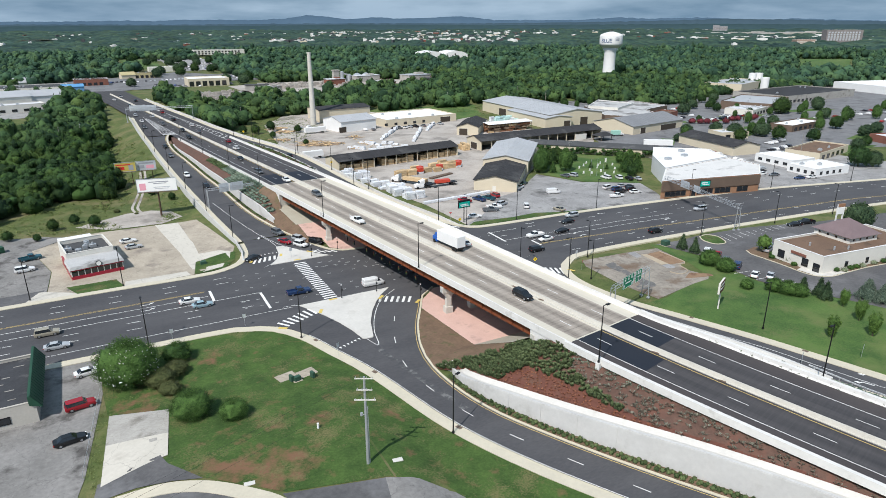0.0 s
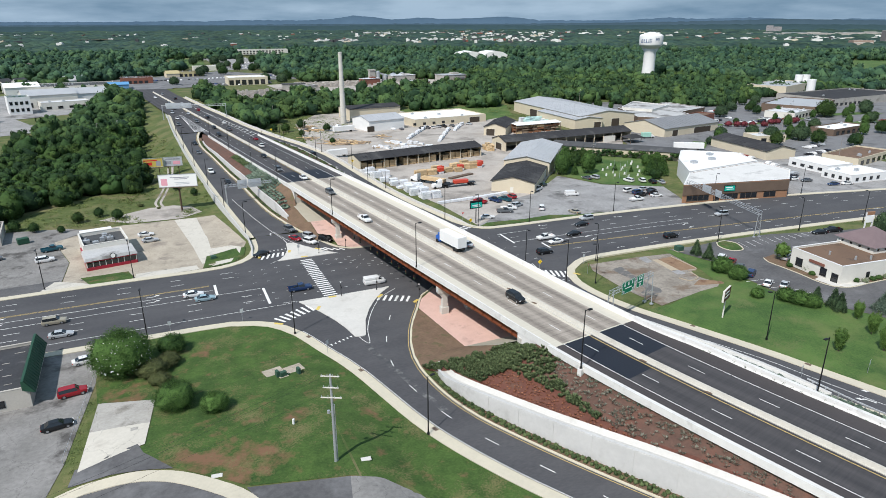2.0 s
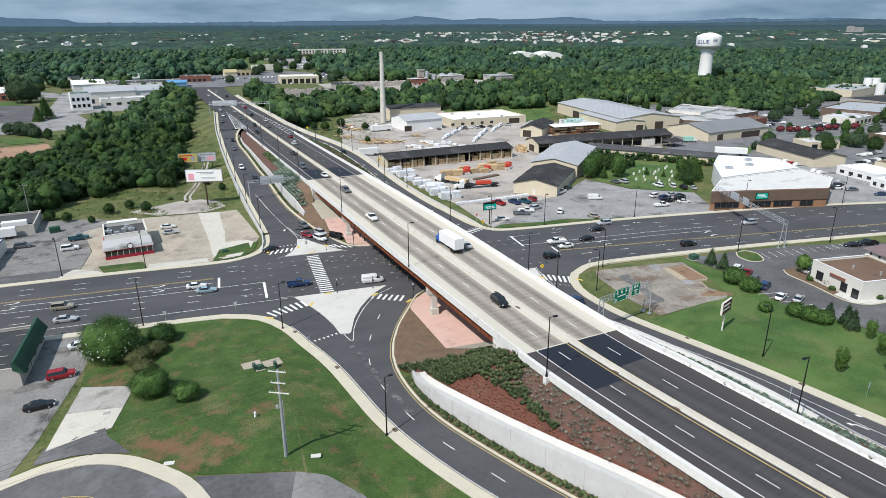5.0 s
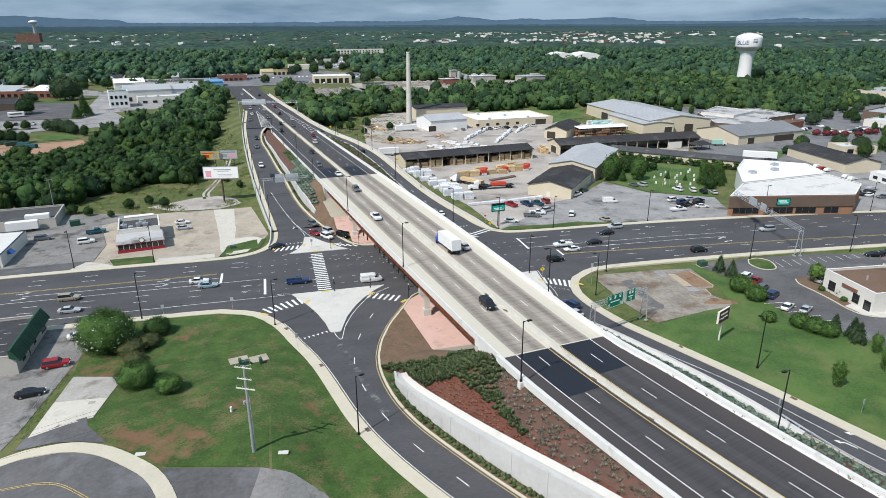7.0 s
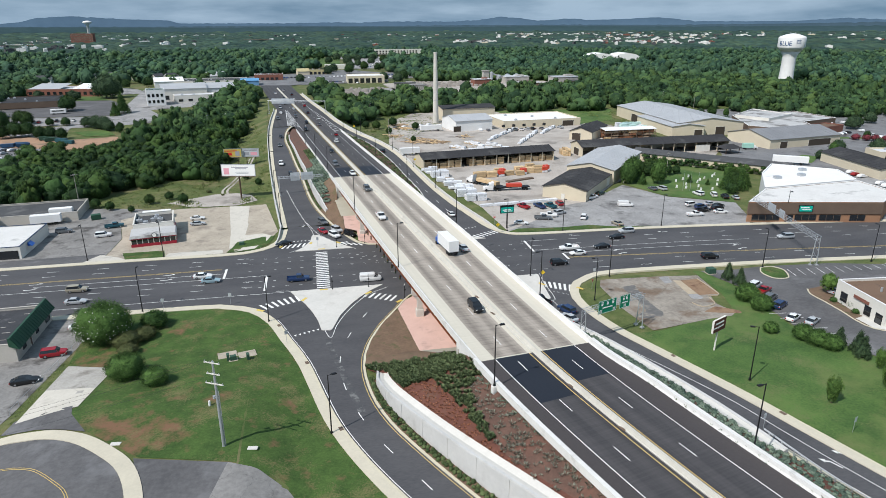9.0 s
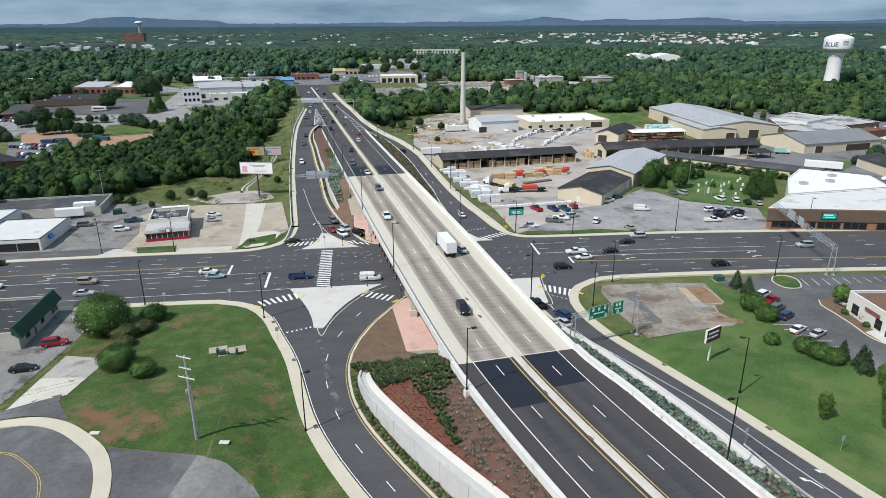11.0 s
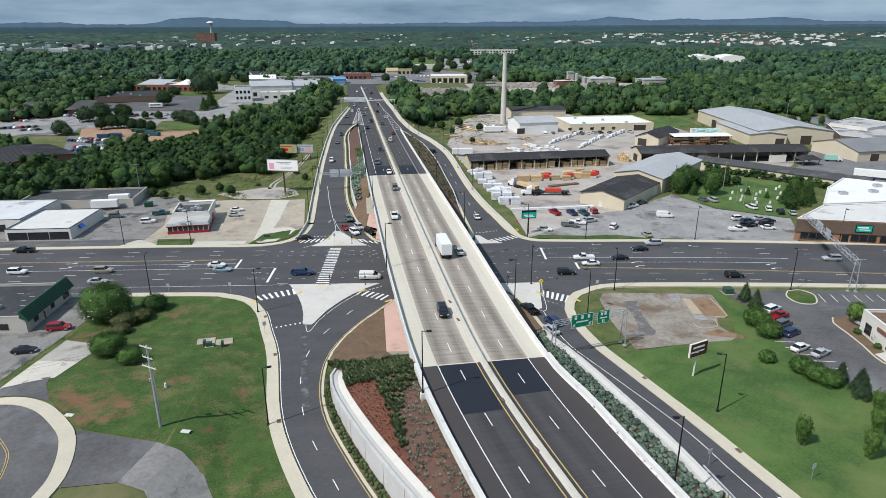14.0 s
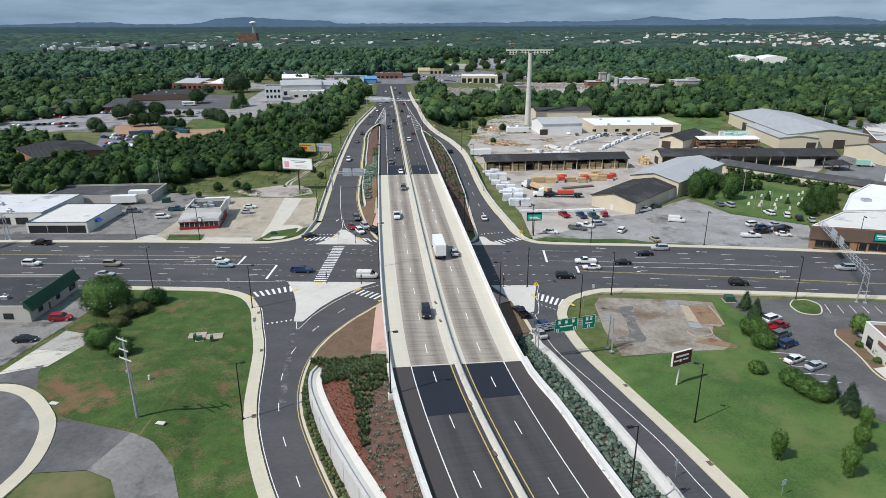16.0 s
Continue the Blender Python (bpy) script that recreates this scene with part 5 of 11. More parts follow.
for k, (args, n) in enumerate((((((39.9, 135.8), (39.9, 163.6)), ((43.2, 135.8), (43.2, 163.6))), 21), ((((26.0, 128.2), (35.4, 133.0)), ((28.0, 125.6), (36.4, 129.4))), 7),
                               ((((52.0, 131.4), (59.4, 127.4)), ((50.4, 128.8), (57.6, 124.6))), 6), ((((29.4, 168.2), (38.4, 169.4)), ((31.0, 172.0), (38.8, 172.2))), 6),
                               ((((45.0, 172.2), (53.4, 168.4)), ((46.8, 169.2), (54.5, 166.6))), 5), ((((96.4, 129.6), (104.2, 124.6)), ((95.8, 125.8), (102.4, 120.6))), 7),
                               ((((86.2, 168.4), (95.6, 173.0)), ((88.2, 165.8), (97.2, 170.6))), 7))):
    g = Geo()
    (a0, a1), (b0, b1) = args
    ladder(g, a0, a1, b0, b1, n)
    mark("crosswalk_%d" % (k + 1), g, None, "white ladder bars of a pedestrian crossing")


def yields(geo, a, b, n, ahead):
    for i in range(n):
        t = (i + 0.5) / n
        c = Vector(a) * (1 - t) + Vector(b) * t
        u = (Vector(b) - Vector(a)).normalized() * 0.28
        f = Vector(ahead).normalized() * 0.8
        z = zstreet(c.x, c.y) + 0.015
        geo.add([(c.x - u.x, c.y - u.y, z), (c.x + u.x, c.y + u.y, z), (c.x + f.x, c.y + f.y, z)], [(0, 1, 2)])


g = Geo()
yields(g, (34.6, 111.2), (41.2, 113.8), 7, (0.3, -1))
yields(g, (30.8, 174.0), (38.6, 174.4), 7, (0, 1))
yields(g, (95.6, 123.8), (101.8, 118.4), 7, (0.4, -1))
yields(g, (83.8, 175.4), (91.6, 177.4), 7, (-0.1, 1))
mark("road_marking_yield", g, None, "white yield triangles")


def edge_line(geo, line, off, w=0.13, zf=None, lift=0.015):
    strip(geo, line, off - w / 2, off + w / 2, lift, zf or zstreet)


g = Geo()
edge_line(g, curve([(30, 136.2), (33.2, 135.6), (35.6, 132), (37.6, 127), (39.4, 121.5), (40.8, 115), (42.4, 108.6), (44, 114.5), (46.4, 120.5), (49.4, 126), (52.4, 130), (57.2, 133.6)], 1.0), 0.0)
edge_line(g, curve([(32, 164.2), (37.5, 168.6), (39, 174), (39.2, 182), (36.5, 195), (33.2, 212), (29.8, 232)], 1.5), 0.0, 0.13, lambda x, y: ZR(y))
edge_line(g, curve([(51.6, 164.2), (47, 170), (42, 178), (39.6, 184), (37.5, 192)], 1.5), 0.0, 0.13, lambda x, y: ZR(y))
edge_line(g, curve([(97.6, 134.6), (96.6, 128), (95.4, 117.4), (91.0, 121)], 1.0), 0.0)
edge_line(g, curve([(94.8, 117), (95.6, 108), (97.1, 100), (99.0, 94.5), (103.7, 82), (108.9, 68), (111.6, 58), (116.6, 42), (127.4, 15)], 2.0), 0.0, 0.13)
edge_line(g, [p for p in SW_OUT if 30 < p.x and p.y < 120], -0.35)
mark("road_marking_ramps", g, None, "white edge lines of the slip ramps")
g = Geo()
edge_line(g, [p for p in SW_IN if p.y < 126], 0.35)
edge_line(g, [p for p in NW_IN if p.y > 185], -0.35, 0.13, lambda x, y: ZR(y))
mark("road_marking_ramp_yellow", g, PAINT_YELLOW, "yellow edge lines of the slip ramps")
g = Geo()
mid = curve([(57.0, 130), (52, 121.5), (47.5, 112), (44.6, 103), (43.8, 94), (45.4, 83), (48.4, 73), (53, 63), (58.4, 52), (66, 37), (77, 14)], 2)
dashes(g, mid, 0.15, 2.6, 7.6, 2)
for a, b in ((196, 199), (206, 209), (220, 223), (233, 236), (246, 249), (262, 265)):
    xa = 0.5 * (NEI(a) + XNE(a))
    xb = 0.5 * (NEI(b) + XNE(b))
    g.add([(xa - .08, a, ZR(a) + .015), (xa + .08, a, ZR(a) + .015), (xb + .08, b, ZR(b) + .015), (xb - .08, b, ZR(b) + .015)], [(0, 1, 2, 3)])
mark("road_marking_ramp_dashes", g, None, "white lane dashes on the slip ramps")
# highway lines
g = Geo()
for o in (-8.0, 8.05):
    band(g, o - 0.08, o + 0.08, -85, Y_S, 0.02, 2.0)
    band(g, o - 0.08, o + 0.08, Y_N, 446 if o < 0 else 484, 0.02, 2.0)
mark("road_marking_highway_edge", g, None, "white edge lines of the highway")
g = Geo()
for o in (-1.28, 1.28):
    band(g, o - 0.09, o + 0.09, -85, Y_S, 0.02)
    band(g, o - 0.09, o + 0.09, Y_N, 480, 0.02)
mark("road_marking_highway_yellow", g, PAINT_YELLOW, "yellow lines beside the median")
g = Geo()
for o, top, step in ((-4.6, 78.8, 11.55), (4.6, 76.2, 11.8)):
    for k in range(14):
        band(g, o - 0.075, o + 0.075, top - step * k - 3.0, top - step * k, 0.022, 3.0)
y = 87.6
while y < 470:
    for o in (-4.65, 4.8):
        band(g, o - 0.075, o + 0.075, y - 3.0, y, 0.022, 3.0)
    y += 12.05
mark("road_marking_highway_dashes", g, None, "white lane dashes of the highway")
g = Geo()
for o0, y0, y1, x0, x1, slant in ((-8.0, 366, 446, 26.8, 22.9, -5.0), (8.05, 344, 484, 56.0, 34.0, -6.0)):
    def gore(y):
        return x0 + (x1 - x0) * (y - y0) / (y1 - y0)

    for y in np.arange(y0, y1 - 6, 5.0 if o0 < 0 else 7.0):
        xi, xo = hw(y + slant, o0).x, gore(y)
        if abs(xi - xo) > 0.8:
            g.add([(xi, y + slant - 0.5, ZH(y + slant) + .02), (xi, y + slant + 0.5, ZH(y + slant) + .02), (xo, y + 0.5, ZH(y) + .025), (xo, y - 0.5, ZH(y) + .025)], [(0, 1, 2, 3)])
    g.sweep([[(gore(y) - 0.13, y, ZH(y) + .025), (gore(y) + 0.13, y, ZH(y) + .025)] for y in np.linspace(y0 - 3, y1, 14)])
mark("road_marking_gore", g, None, "white chevron stripes in the gores")
# lane arrows
def arrow(geo, x, y, rz, kind=1):
    c, s = math.cos(radians(rz)), math.sin(radians(rz))
    for poly in ([(-1.5, -0.12), (0.4, -0.12), (0.4, 0.12), (-1.5, 0.12)], [(0.4, -0.12), (0.9, 0.5 * kind), (0.7, 0.7 * kind), (0.2, 0.12)], [(0.55, 0.85 * kind), (1.6, 0.75 * kind), (1.0, 0.1 * kind)]):
        geo.add([(x + px * c - py * s, y + px * s + py * c, zstreet(x, y) + 0.02) for px, py in poly], [tuple(range(len(poly)))])


g = Geo()
for x, y, r, k in ((-30, 149.4, 0, 1), (-30, 152.8, 0, 1), (2, 152.8, 0, 1), (2, 149.4, 0, 1), (-28, 133.3, 0, -1), (126.3, 148.0, 180, 1), (126.4, 145.0, 180, 1), (162.9, 145.0, 176, 1), (162.6, 141.8, 176, 1), (119.3, 162.8, 180, -1), (147.9, 160.4, 180, -1),
                   (41.5, 186, -78, 1), (36.5, 190, -78, -1), (45.5, 181, -60, 1), (112.9, 51.3, 112, 1), (116.3, 52.4, 112, -1), (116.2, 52.6, 112, 1)):
    arrow(g, x, y, r, k)
mark("road_marking_arrows", g, None, "white lane arrows")

# ---- bare slab's stains and beds, bank car park ----
def soft(pts, r=0.6):
    return rounded(pts, r)


STAIN = material("dark_stain", (0.17, 0.165, 0.16), (0.10, 0.098, 0.096), 0.9, 2, 0.3, 0.1, c=(0.28, 0.25, 0.21), patch=0.35, patch_at=(0.5, 0.62))
BARE = material("bare_brown_dirt", (0.30, 0.20, 0.125), (0.20, 0.125, 0.08), 0.95, 2, 0.35, 0.3, c=(0.14, 0.075, 0.05), patch=0.3, patch_at=(0.52, 0.64))
PALE = material("pale_rubble", (0.46, 0.39, 0.29), (0.36, 0.29, 0.21), 0.95, 3, 0.6, 0.3)
lot("stain_oil", soft([(114.5, 121.5), (118.3, 122.1), (116.8, 113.8), (116.7, 107.2), (118.9, 104.6), (116.1, 103.3), (112.2, 103.6), (109.5, 104.0), (110.7, 105.7), (113.7, 107.1), (114.7, 113.7), (114.4, 118.8)]), STAIN, "dark asphalt scar on the bare slab", 0.058, 6.0, "stain")
lot("stain_grey", soft([(126.8, 125.6), (129.6, 125.7), (128.6, 121.8), (126.4, 121.2)]), LOT, "grey cement patch on the slab", 0.06, 6.0, "stain")
lot("stain_grey_low", soft([(128.2, 114.2), (130.8, 113.8), (130.6, 110.6), (127.6, 110.2)]), LOT, "grey rubble patch on the slab", 0.06, 6.0, "stain")
lot("bed_dirt", [(131.2, 122.4), (136.0, 122.5), (135.6, 112.7), (130.6, 113.1)], BARE, "bare brown dirt inside an old kerb", 0.062, 6.0, "bare soil")
lot("bed_rubble", [(129.4, 122.9), (131.2, 122.4), (130.6, 113.1), (128.4, 114.0)], PALE, "pale rubble strip beside the dirt bed", 0.06, 6.0, "rubble")
lot("bed_rust", soft([(130.5, 106.4), (134.6, 102.9), (134.0, 101.4), (129.7, 102.6), (126.0, 104.0)], 0.8), BARE, "rust-brown soil washed over the slab's edge", 0.064, 6.0, "bare soil")
for pts in ([(136.0, 122.5), (135.6, 112.7), (132.5, 112.4)], [(126.4, 109.2), (127.5, 106.6), (131.1, 107.5), (132.1, 111.2)]):
    g = Geo()
    raised(g, curve(pts, 1.0), -0.1, 0.1, 0.18, lambda x, y: gz(x, y) + 0.02)
    obj("kerb_slab", g, PALE, label="broken pale kerb on the cleared site", category="kerb", kind="structure")
BK = [(158.9, 111.0), (157.3, 108.1), (157.1, 103.7), (156.4, 97.2), (155.4, 92.1), (155.7, 88.1), (158.6, 85.7), (164.8, 85.4), (172.8, 85.1), (183, 83.7), (196, 82)]
lot("bed_bank", [(v.x, v.y) for v in curve(BK, 2.0)] + [(196, 92), (164, 92), (164, 112)], SOIL, "brown mulched bed round the bank", 0.06, 6.0, "planting bed")
g = Geo()
raised(g, curve(BK, 1.5), -0.15, 0.15, 0.15, gz)
obj("kerb_bank", g, KERB, label="cream kerb round the bank's planting bed", category="kerb", kind="structure")
lot("path_bank", [(156.2, 93.4), (160.6, 94.6), (162.0, 88.6), (166, 87.6), (166, 85.6), (158.6, 85.9), (155.9, 88.2)], CONCRETE_LIGHT, "pale concrete path at the bank's door", 0.075, 6.0, "path")
IS = [(157.1, 126.2), (160.5, 126.5), (162.1, 123.5), (159.6, 118.6), (155.8, 119.0), (155.1, 123.0)]
lot("bed_car_park", IS, GRASS, "small planted island in the car park", 0.09, 6.0, "planting bed")
g = Geo()
raised(g, curve(IS + IS[:1], 0.8), -0.15, 0.15, 0.15, gz)
obj("kerb_car_park", g, KERB, label="cream kerb of the car-park island", category="kerb", kind="structure")
for k in range(12):
    g = Geo()
    t = k / 10
    a, b = (163.5 + 27.7 * t, 124.0 - 2.1 * t), (162.4 + 28.7 * t, 119.2)
    g.add([(a[0] - .07, a[1], gz(*a) + .05), (a[0] + .07, a[1], gz(*a) + .05), (b[0] + .07, b[1], gz(*b) + .05), (b[0] - .07, b[1], gz(*b) + .05)], [(0, 1, 2, 3)])
    mark("bay_line", g, None, "white painted parking bay line")
for k in range(5):
    g = Geo()
    a, b = (139.8 + 0.5 * k, 100.0 - 2.9 * k), (145.0 + 0.5 * k, 99.2 - 2.9 * k)
    g.add([(a[0], a[1] - .07, gz(*a) + .05), (b[0], b[1] - .07, gz(*b) + .05), (b[0], b[1] + .07, gz(*b) + .05), (a[0], a[1] + .07, gz(*a) + .05)], [(0, 1, 2, 3)])
    mark("bay_line", g, None, "white painted parking bay line")

# pale dust worn into the slip ramp, tactile pads at the crossings
DUST = material("dusty_asphalt", (0.088, 0.088, 0.092), (0.060, 0.061, 0.066), 0.85, 1.2, 0.5, 0.1, c=(0.20, 0.20, 0.195), patch=0.6, patch_at=(0.52, 0.70), spread=0.25)
g = Geo()
strip(g, curve([(42.0, 108.2), (42.2, 104.6), (43.6, 97.1), (45.3, 87.6), (46.8, 80)], 1.5), -0.6, 0.65, 0.006, zstreet)
obj("road_dust", g, DUST, label="pale dust streak on the ramp asphalt", category="road wear", kind="structure")
TACTILE = material("yellow_tactile_paving", (0.66, 0.50, 0.14), (0.56, 0.42, 0.11), 0.8, 4, 0.5, 0.1)
for x, y, rz in ((41.6, 134.7, 0), (36.9, 129.6, 62), (52.2, 130.4, 40), (41.6, 165.5, 0), (38.6, 171.6, 75), (46.6, 170.6, -50), (95.6, 127.2, -55), (104.0, 122.6, -60), (27.0, 125.2, -35), (59.0, 124.0, 40), (29.9, 170.2, 70)):
    g = Geo()
    g.box(x, y, 0.172, 2.0, 0.75, 0.008, 0, rz)
    obj("tactile_pad", g, TACTILE, label="yellow tactile paving pad at a crossing", category="tactile paving", kind="structure")

# ---- buildings ----
def openings(root, name, sx, sy, items):
    """Windows, doors and dark panels painted as the shade of open bays: (face, u0, u1, z0, z1, kind, material); face 0
    front (-y), 1 right, 2 back, 3 left.
    """
    for face, u0, u1, z0, z1, kind, mat in items:
        g = Geo()
        um, w, h = (u0 + u1) / 2, u1 - u0, z1 - z0
        fx, fy = ((um, -sy / 2), (sx / 2, um), (-um, sy / 2), (-sx / 2, -um))[face]
        rz = (0, 90, 180, 270)[face]
        c, s = math.cos(radians(rz)), math.sin(radians(rz))
        fr = Geo()
        for bx, bz, bw, bh in ((0, z0 - 0.06, w + 0.16, 0.1), (0, z1 - 0.04, w + 0.16, 0.1), (-w / 2, z0, 0.1, h), (w / 2, z0, 0.1, h)):
            fr.box(fx + bx * c + 0.05 * s, fy + bx * s - 0.05 * c, bz, bw, 0.1, bh, 0, rz)
        g.box(fx + 0.02 * s, fy - 0.02 * c, z0, w, 0.06, h, 0, rz)
        ob = obj(kind, g, mat, root)
        obj("frame", fr, OFFWHITE if mat is not GLASS_DARK else POLE_BLACK, ob)


def flat_building(name, x, y, sx, sy, rz, h, wall, roof, label, category="building", parapet=0.5, items=(), z=None, band_mat=None, units=0, seed=1):
    z = gz(x, y) - 0.1 if z is None else z
    root = thing(name, x, y, z, rz, label, category)
    g = Geo()
    t = 0.3
    for bx, by, w, d in ((0, -sy / 2 + t / 2, sx, t), (0, sy / 2 - t / 2, sx, t), (-sx / 2 + t / 2, 0, t, sy - 2 * t), (sx / 2 - t / 2, 0, t, sy - 2 * t)):
        g.box(bx, by, 0, w, d, h)
    obj("wall", g, wall, root)
    g = Geo()
    g.box(0, 0, h - parapet - 0.2, sx - 2 * t, sy - 2 * t, 0.2)
    obj("roof", g, roof, root)
    g = Geo()
    for bx, by, w, d in ((0, -sy / 2 + 0.16, sx + 0.12, 0.4), (0, sy / 2 - 0.16, sx + 0.12, 0.4), (-sx / 2 + 0.16, 0, 0.4, sy - 0.6), (sx / 2 - 0.16, 0, 0.4, sy - 0.6)):
        g.box(bx, by, h, w, d, 0.1)
    obj("coping", g, band_mat or wall, root)
    r = random.Random(seed)
    for k in range(units):
        ux, uy = r.uniform(-0.38, 0.38) * sx, r.uniform(-0.38, 0.38) * sy
        g = Geo()
        w = r.uniform(1.0, 1.9)
        g.box(ux, uy, h - parapet, w, w * 0.8, r.uniform(0.7, 1.2), bevel=0.08)
        g.rod((ux, uy, h - parapet + 0.7), (ux, uy, h - parapet + 1.28), 0.3, n=10)
        obj("roof_unit", g, GALV, root)
    openings(root, name, sx, sy, items)
    return root


def gable_building(name, x, y, L, W, rz, eave, ridge, wall, roof, label, category="building", items=(), z=None, open_front=False, over=0.5, ribs=True):
    """Ridge along the local x axis."""
    z = gz(x, y) - 0.1 if z is None else z
    root = thing(name, x, y, z, rz, label, category)
    g = Geo()
    hl, hwid = L / 2, W / 2
    prof = [(-hwid, 0), (-hwid, eave), (0, ridge), (hwid, eave), (hwid, 0)]
    for sx in (-1, 1):
        a = [(sx * hl, u, v) for u, v in prof]
        b = [(sx * (hl - 0.25), u, v) for u, v in prof]
        g.sweep([a, b], 0, True, True)
    if not open_front:
        g.box(0, -hwid + 0.12, 0, L - 0.5, 0.24, eave)
    g.box(0, hwid - 0.12, 0, L - 0.5, 0.24, eave)
    obj("wall", g, wall, root)
    for s in (-1, 1):
        g = Geo()
        n = Vector((0, (ridge - eave), hwid)).normalized()
        sl = (ridge - eave) / hwid
        rows = []
        for xx in (-hl - over, hl + over):
            rows.append([(xx, 0, ridge + 0.03), (xx, 0, ridge + 0.2), (xx, s * (hwid + over), eave - over * sl + 0.2), (xx, s * (hwid + over), eave - over * sl + 0.03)])
        g.sweep(rows, 0, True, True)
        slope = obj("roof", g, roof, root)
        if ribs:
            m = int(L / 3.0)
            for i in range(m + 1):
                xx = -hl + L * i / m
                g = Geo()
                g.add([(xx - .05, 0, ridge + .2), (xx + .05, 0, ridge + .2), (xx + .05, s * (hwid + over), eave - over * sl + .2), (xx - .05, s * (hwid + over), eave - over * sl + .2),
                       (xx - .05, 0, ridge + .27), (xx + .05, 0, ridge + .27), (xx + .05, s * (hwid + over), eave - over * sl + .27), (xx - .05, s * (hwid + over), eave - over * sl + .27)],
                      [(4, 5, 6, 7), (0, 1, 5, 4), (1, 2, 6, 5), (2, 3, 7, 6), (3, 0, 4, 7)])
                obj("roof_rib", g, roof, slope)
    if open_front:
        m = max(2, int(L / 6))
        for i in range(m + 1):
            g = Geo()
            g.box(-hl + 0.3 + (L - 0.6) * i / m, -hwid + 0.2, 0, 0.3, 0.3, eave)
            obj("post", g, BEIGE, root)
    openings(root, name, L, W, items)
    return root

# ---- buildings, quarter by quarter ----
def win(face, u0, u1, z0, z1):
    return (face, u0, u1, z0, z1, "window", GLASS_DARK)


gable_building("store_hall", 142.6, 216.7, 32.5, 17.0, 49.3, 4.3, 6.3, BEIGE, ROOF_DARK, "beige metal-clad gabled store with dark roof", items=[(3, -1.0, 0.2, 0, 2.2, "door", OFFWHITE), (0, 11, 15, 0, 3.4, "door", OFFWHITE)])
gable_building("store_annex", 168.0, 246.5, 46.0, 20.0, 49.3, 6.0, 8.2, BEIGE, ROOF_GREY, "taller beige store wing with grey metal roof")
gable_building("lumber_shed", 121.0, 277.0, 66.0, 13.5, 7.3, 4.8, 6.6, BEIGE, ROOF_DARK, "long open-fronted lumber shed with black roof", open_front=True)
gable_building("long_shed", 212.0, 287.0, 82.0, 14.0, 1.0, 5.0, 7.2, BEIGE, ROOF_DARK, "long dark-roofed storage shed with open bays", open_front=True, items=[(3, -3, 3, 0, 3.6, "door", BAY_SHADE), (0, 22, 30, 0, 3.4, "door", OFFWHITE)])
gable_building("low_shed", 219.5, 246.5, 68.0, 10.0, -46.0, 4.0, 5.4, BEIGE, ROOF_TAR, "low dark-roofed shed behind the graveyard")
gable_building("small_shed", 200.0, 337.5, 32.0, 13.0, 50.0, 5.0, 7.2, BEIGE, ROOF_DARK, "dark-roofed shed with beige gable end", items=[(3, -5, 0, 0, 4.0, "door", BAY_SHADE)])
gable_building("main_warehouse", 274.5, 371.0, 90.0, 41.0, 87.0, 7.5, 10.2, BEIGE, ROOF_GREY, "large beige warehouse with grey metal roof", items=[(3, 3, 9, 0, 5, "door", BAY_SHADE), (2, -20, -10, 0, 5, "door", BAY_SHADE)])
gable_building("warehouse_wing", 257.0, 347.0, 47.0, 20.0, 87.0, 6.2, 7.4, BEIGE, ROOF_GREY, "lower warehouse wing with pale grey roof", items=[(3, 4, 9, 0, 4, "door", BAY_SHADE)])
flat_building("mill_building", 184.5, 396.0, 54.0, 36.0, 5.0, 4.8, BEIGE, ROOF_WHITE, "long low white-roofed mill building", items=[(0, 14, 22, 0, 3.6, "door", BAY_SHADE)] + [win(0, -26 + 7 * i, -28 + 7 * i, 1.2, 2.6) for i in range(5)], units=4)
gable_building("mill_hall", 137.0, 382.5, 25.0, 22.0, 11.0, 6.5, 9.0, WHITE_WALL, ROOF_GREY, "white mill hall with pale metal roof", items=[(0, -14, -9, 0, 3.5, "door", BAY_SHADE)])
gable_building("mill_block", 146.0, 428.0, 38.0, 20.0, 6.0, 7.5, 9.0, BEIGE, ROOF_DARK, "cream mill block with a low dark roof", ribs=False)
# retail store on a skewed plot: patched front roof behind a brown fascia, white-roofed hall behind
def poly_building(name, pts, h, wall, roof, label, parapet=0.4, z=0.0):
    root = thing(name, pts[0][0], pts[0][1], z, 0, label, "building")
    P = [(p[0] - pts[0][0], p[1] - pts[0][1]) for p in pts]
    for a, b in zip(P, P[1:] + P[:1]):
        d = Vector((b[0] - a[0], b[1] - a[1]))
        g = Geo()
        g.box((a[0] + b[0]) / 2, (a[1] + b[1]) / 2, 0, d.length, 0.3, h, 0, math.degrees(math.atan2(d.y, d.x)))
        obj("wall", g, wall, root)
        g = Geo()
        g.box((a[0] + b[0]) / 2, (a[1] + b[1]) / 2, h, d.length + 0.3, 0.45, 0.1, 0, math.degrees(math.atan2(d.y, d.x)))
        obj("coping", g, WHITE_WALL, root)
    g = Geo()
    g.prism(P, h - parapet - 0.2, h - parapet)
    obj("roof", g, roof, root)
    return root


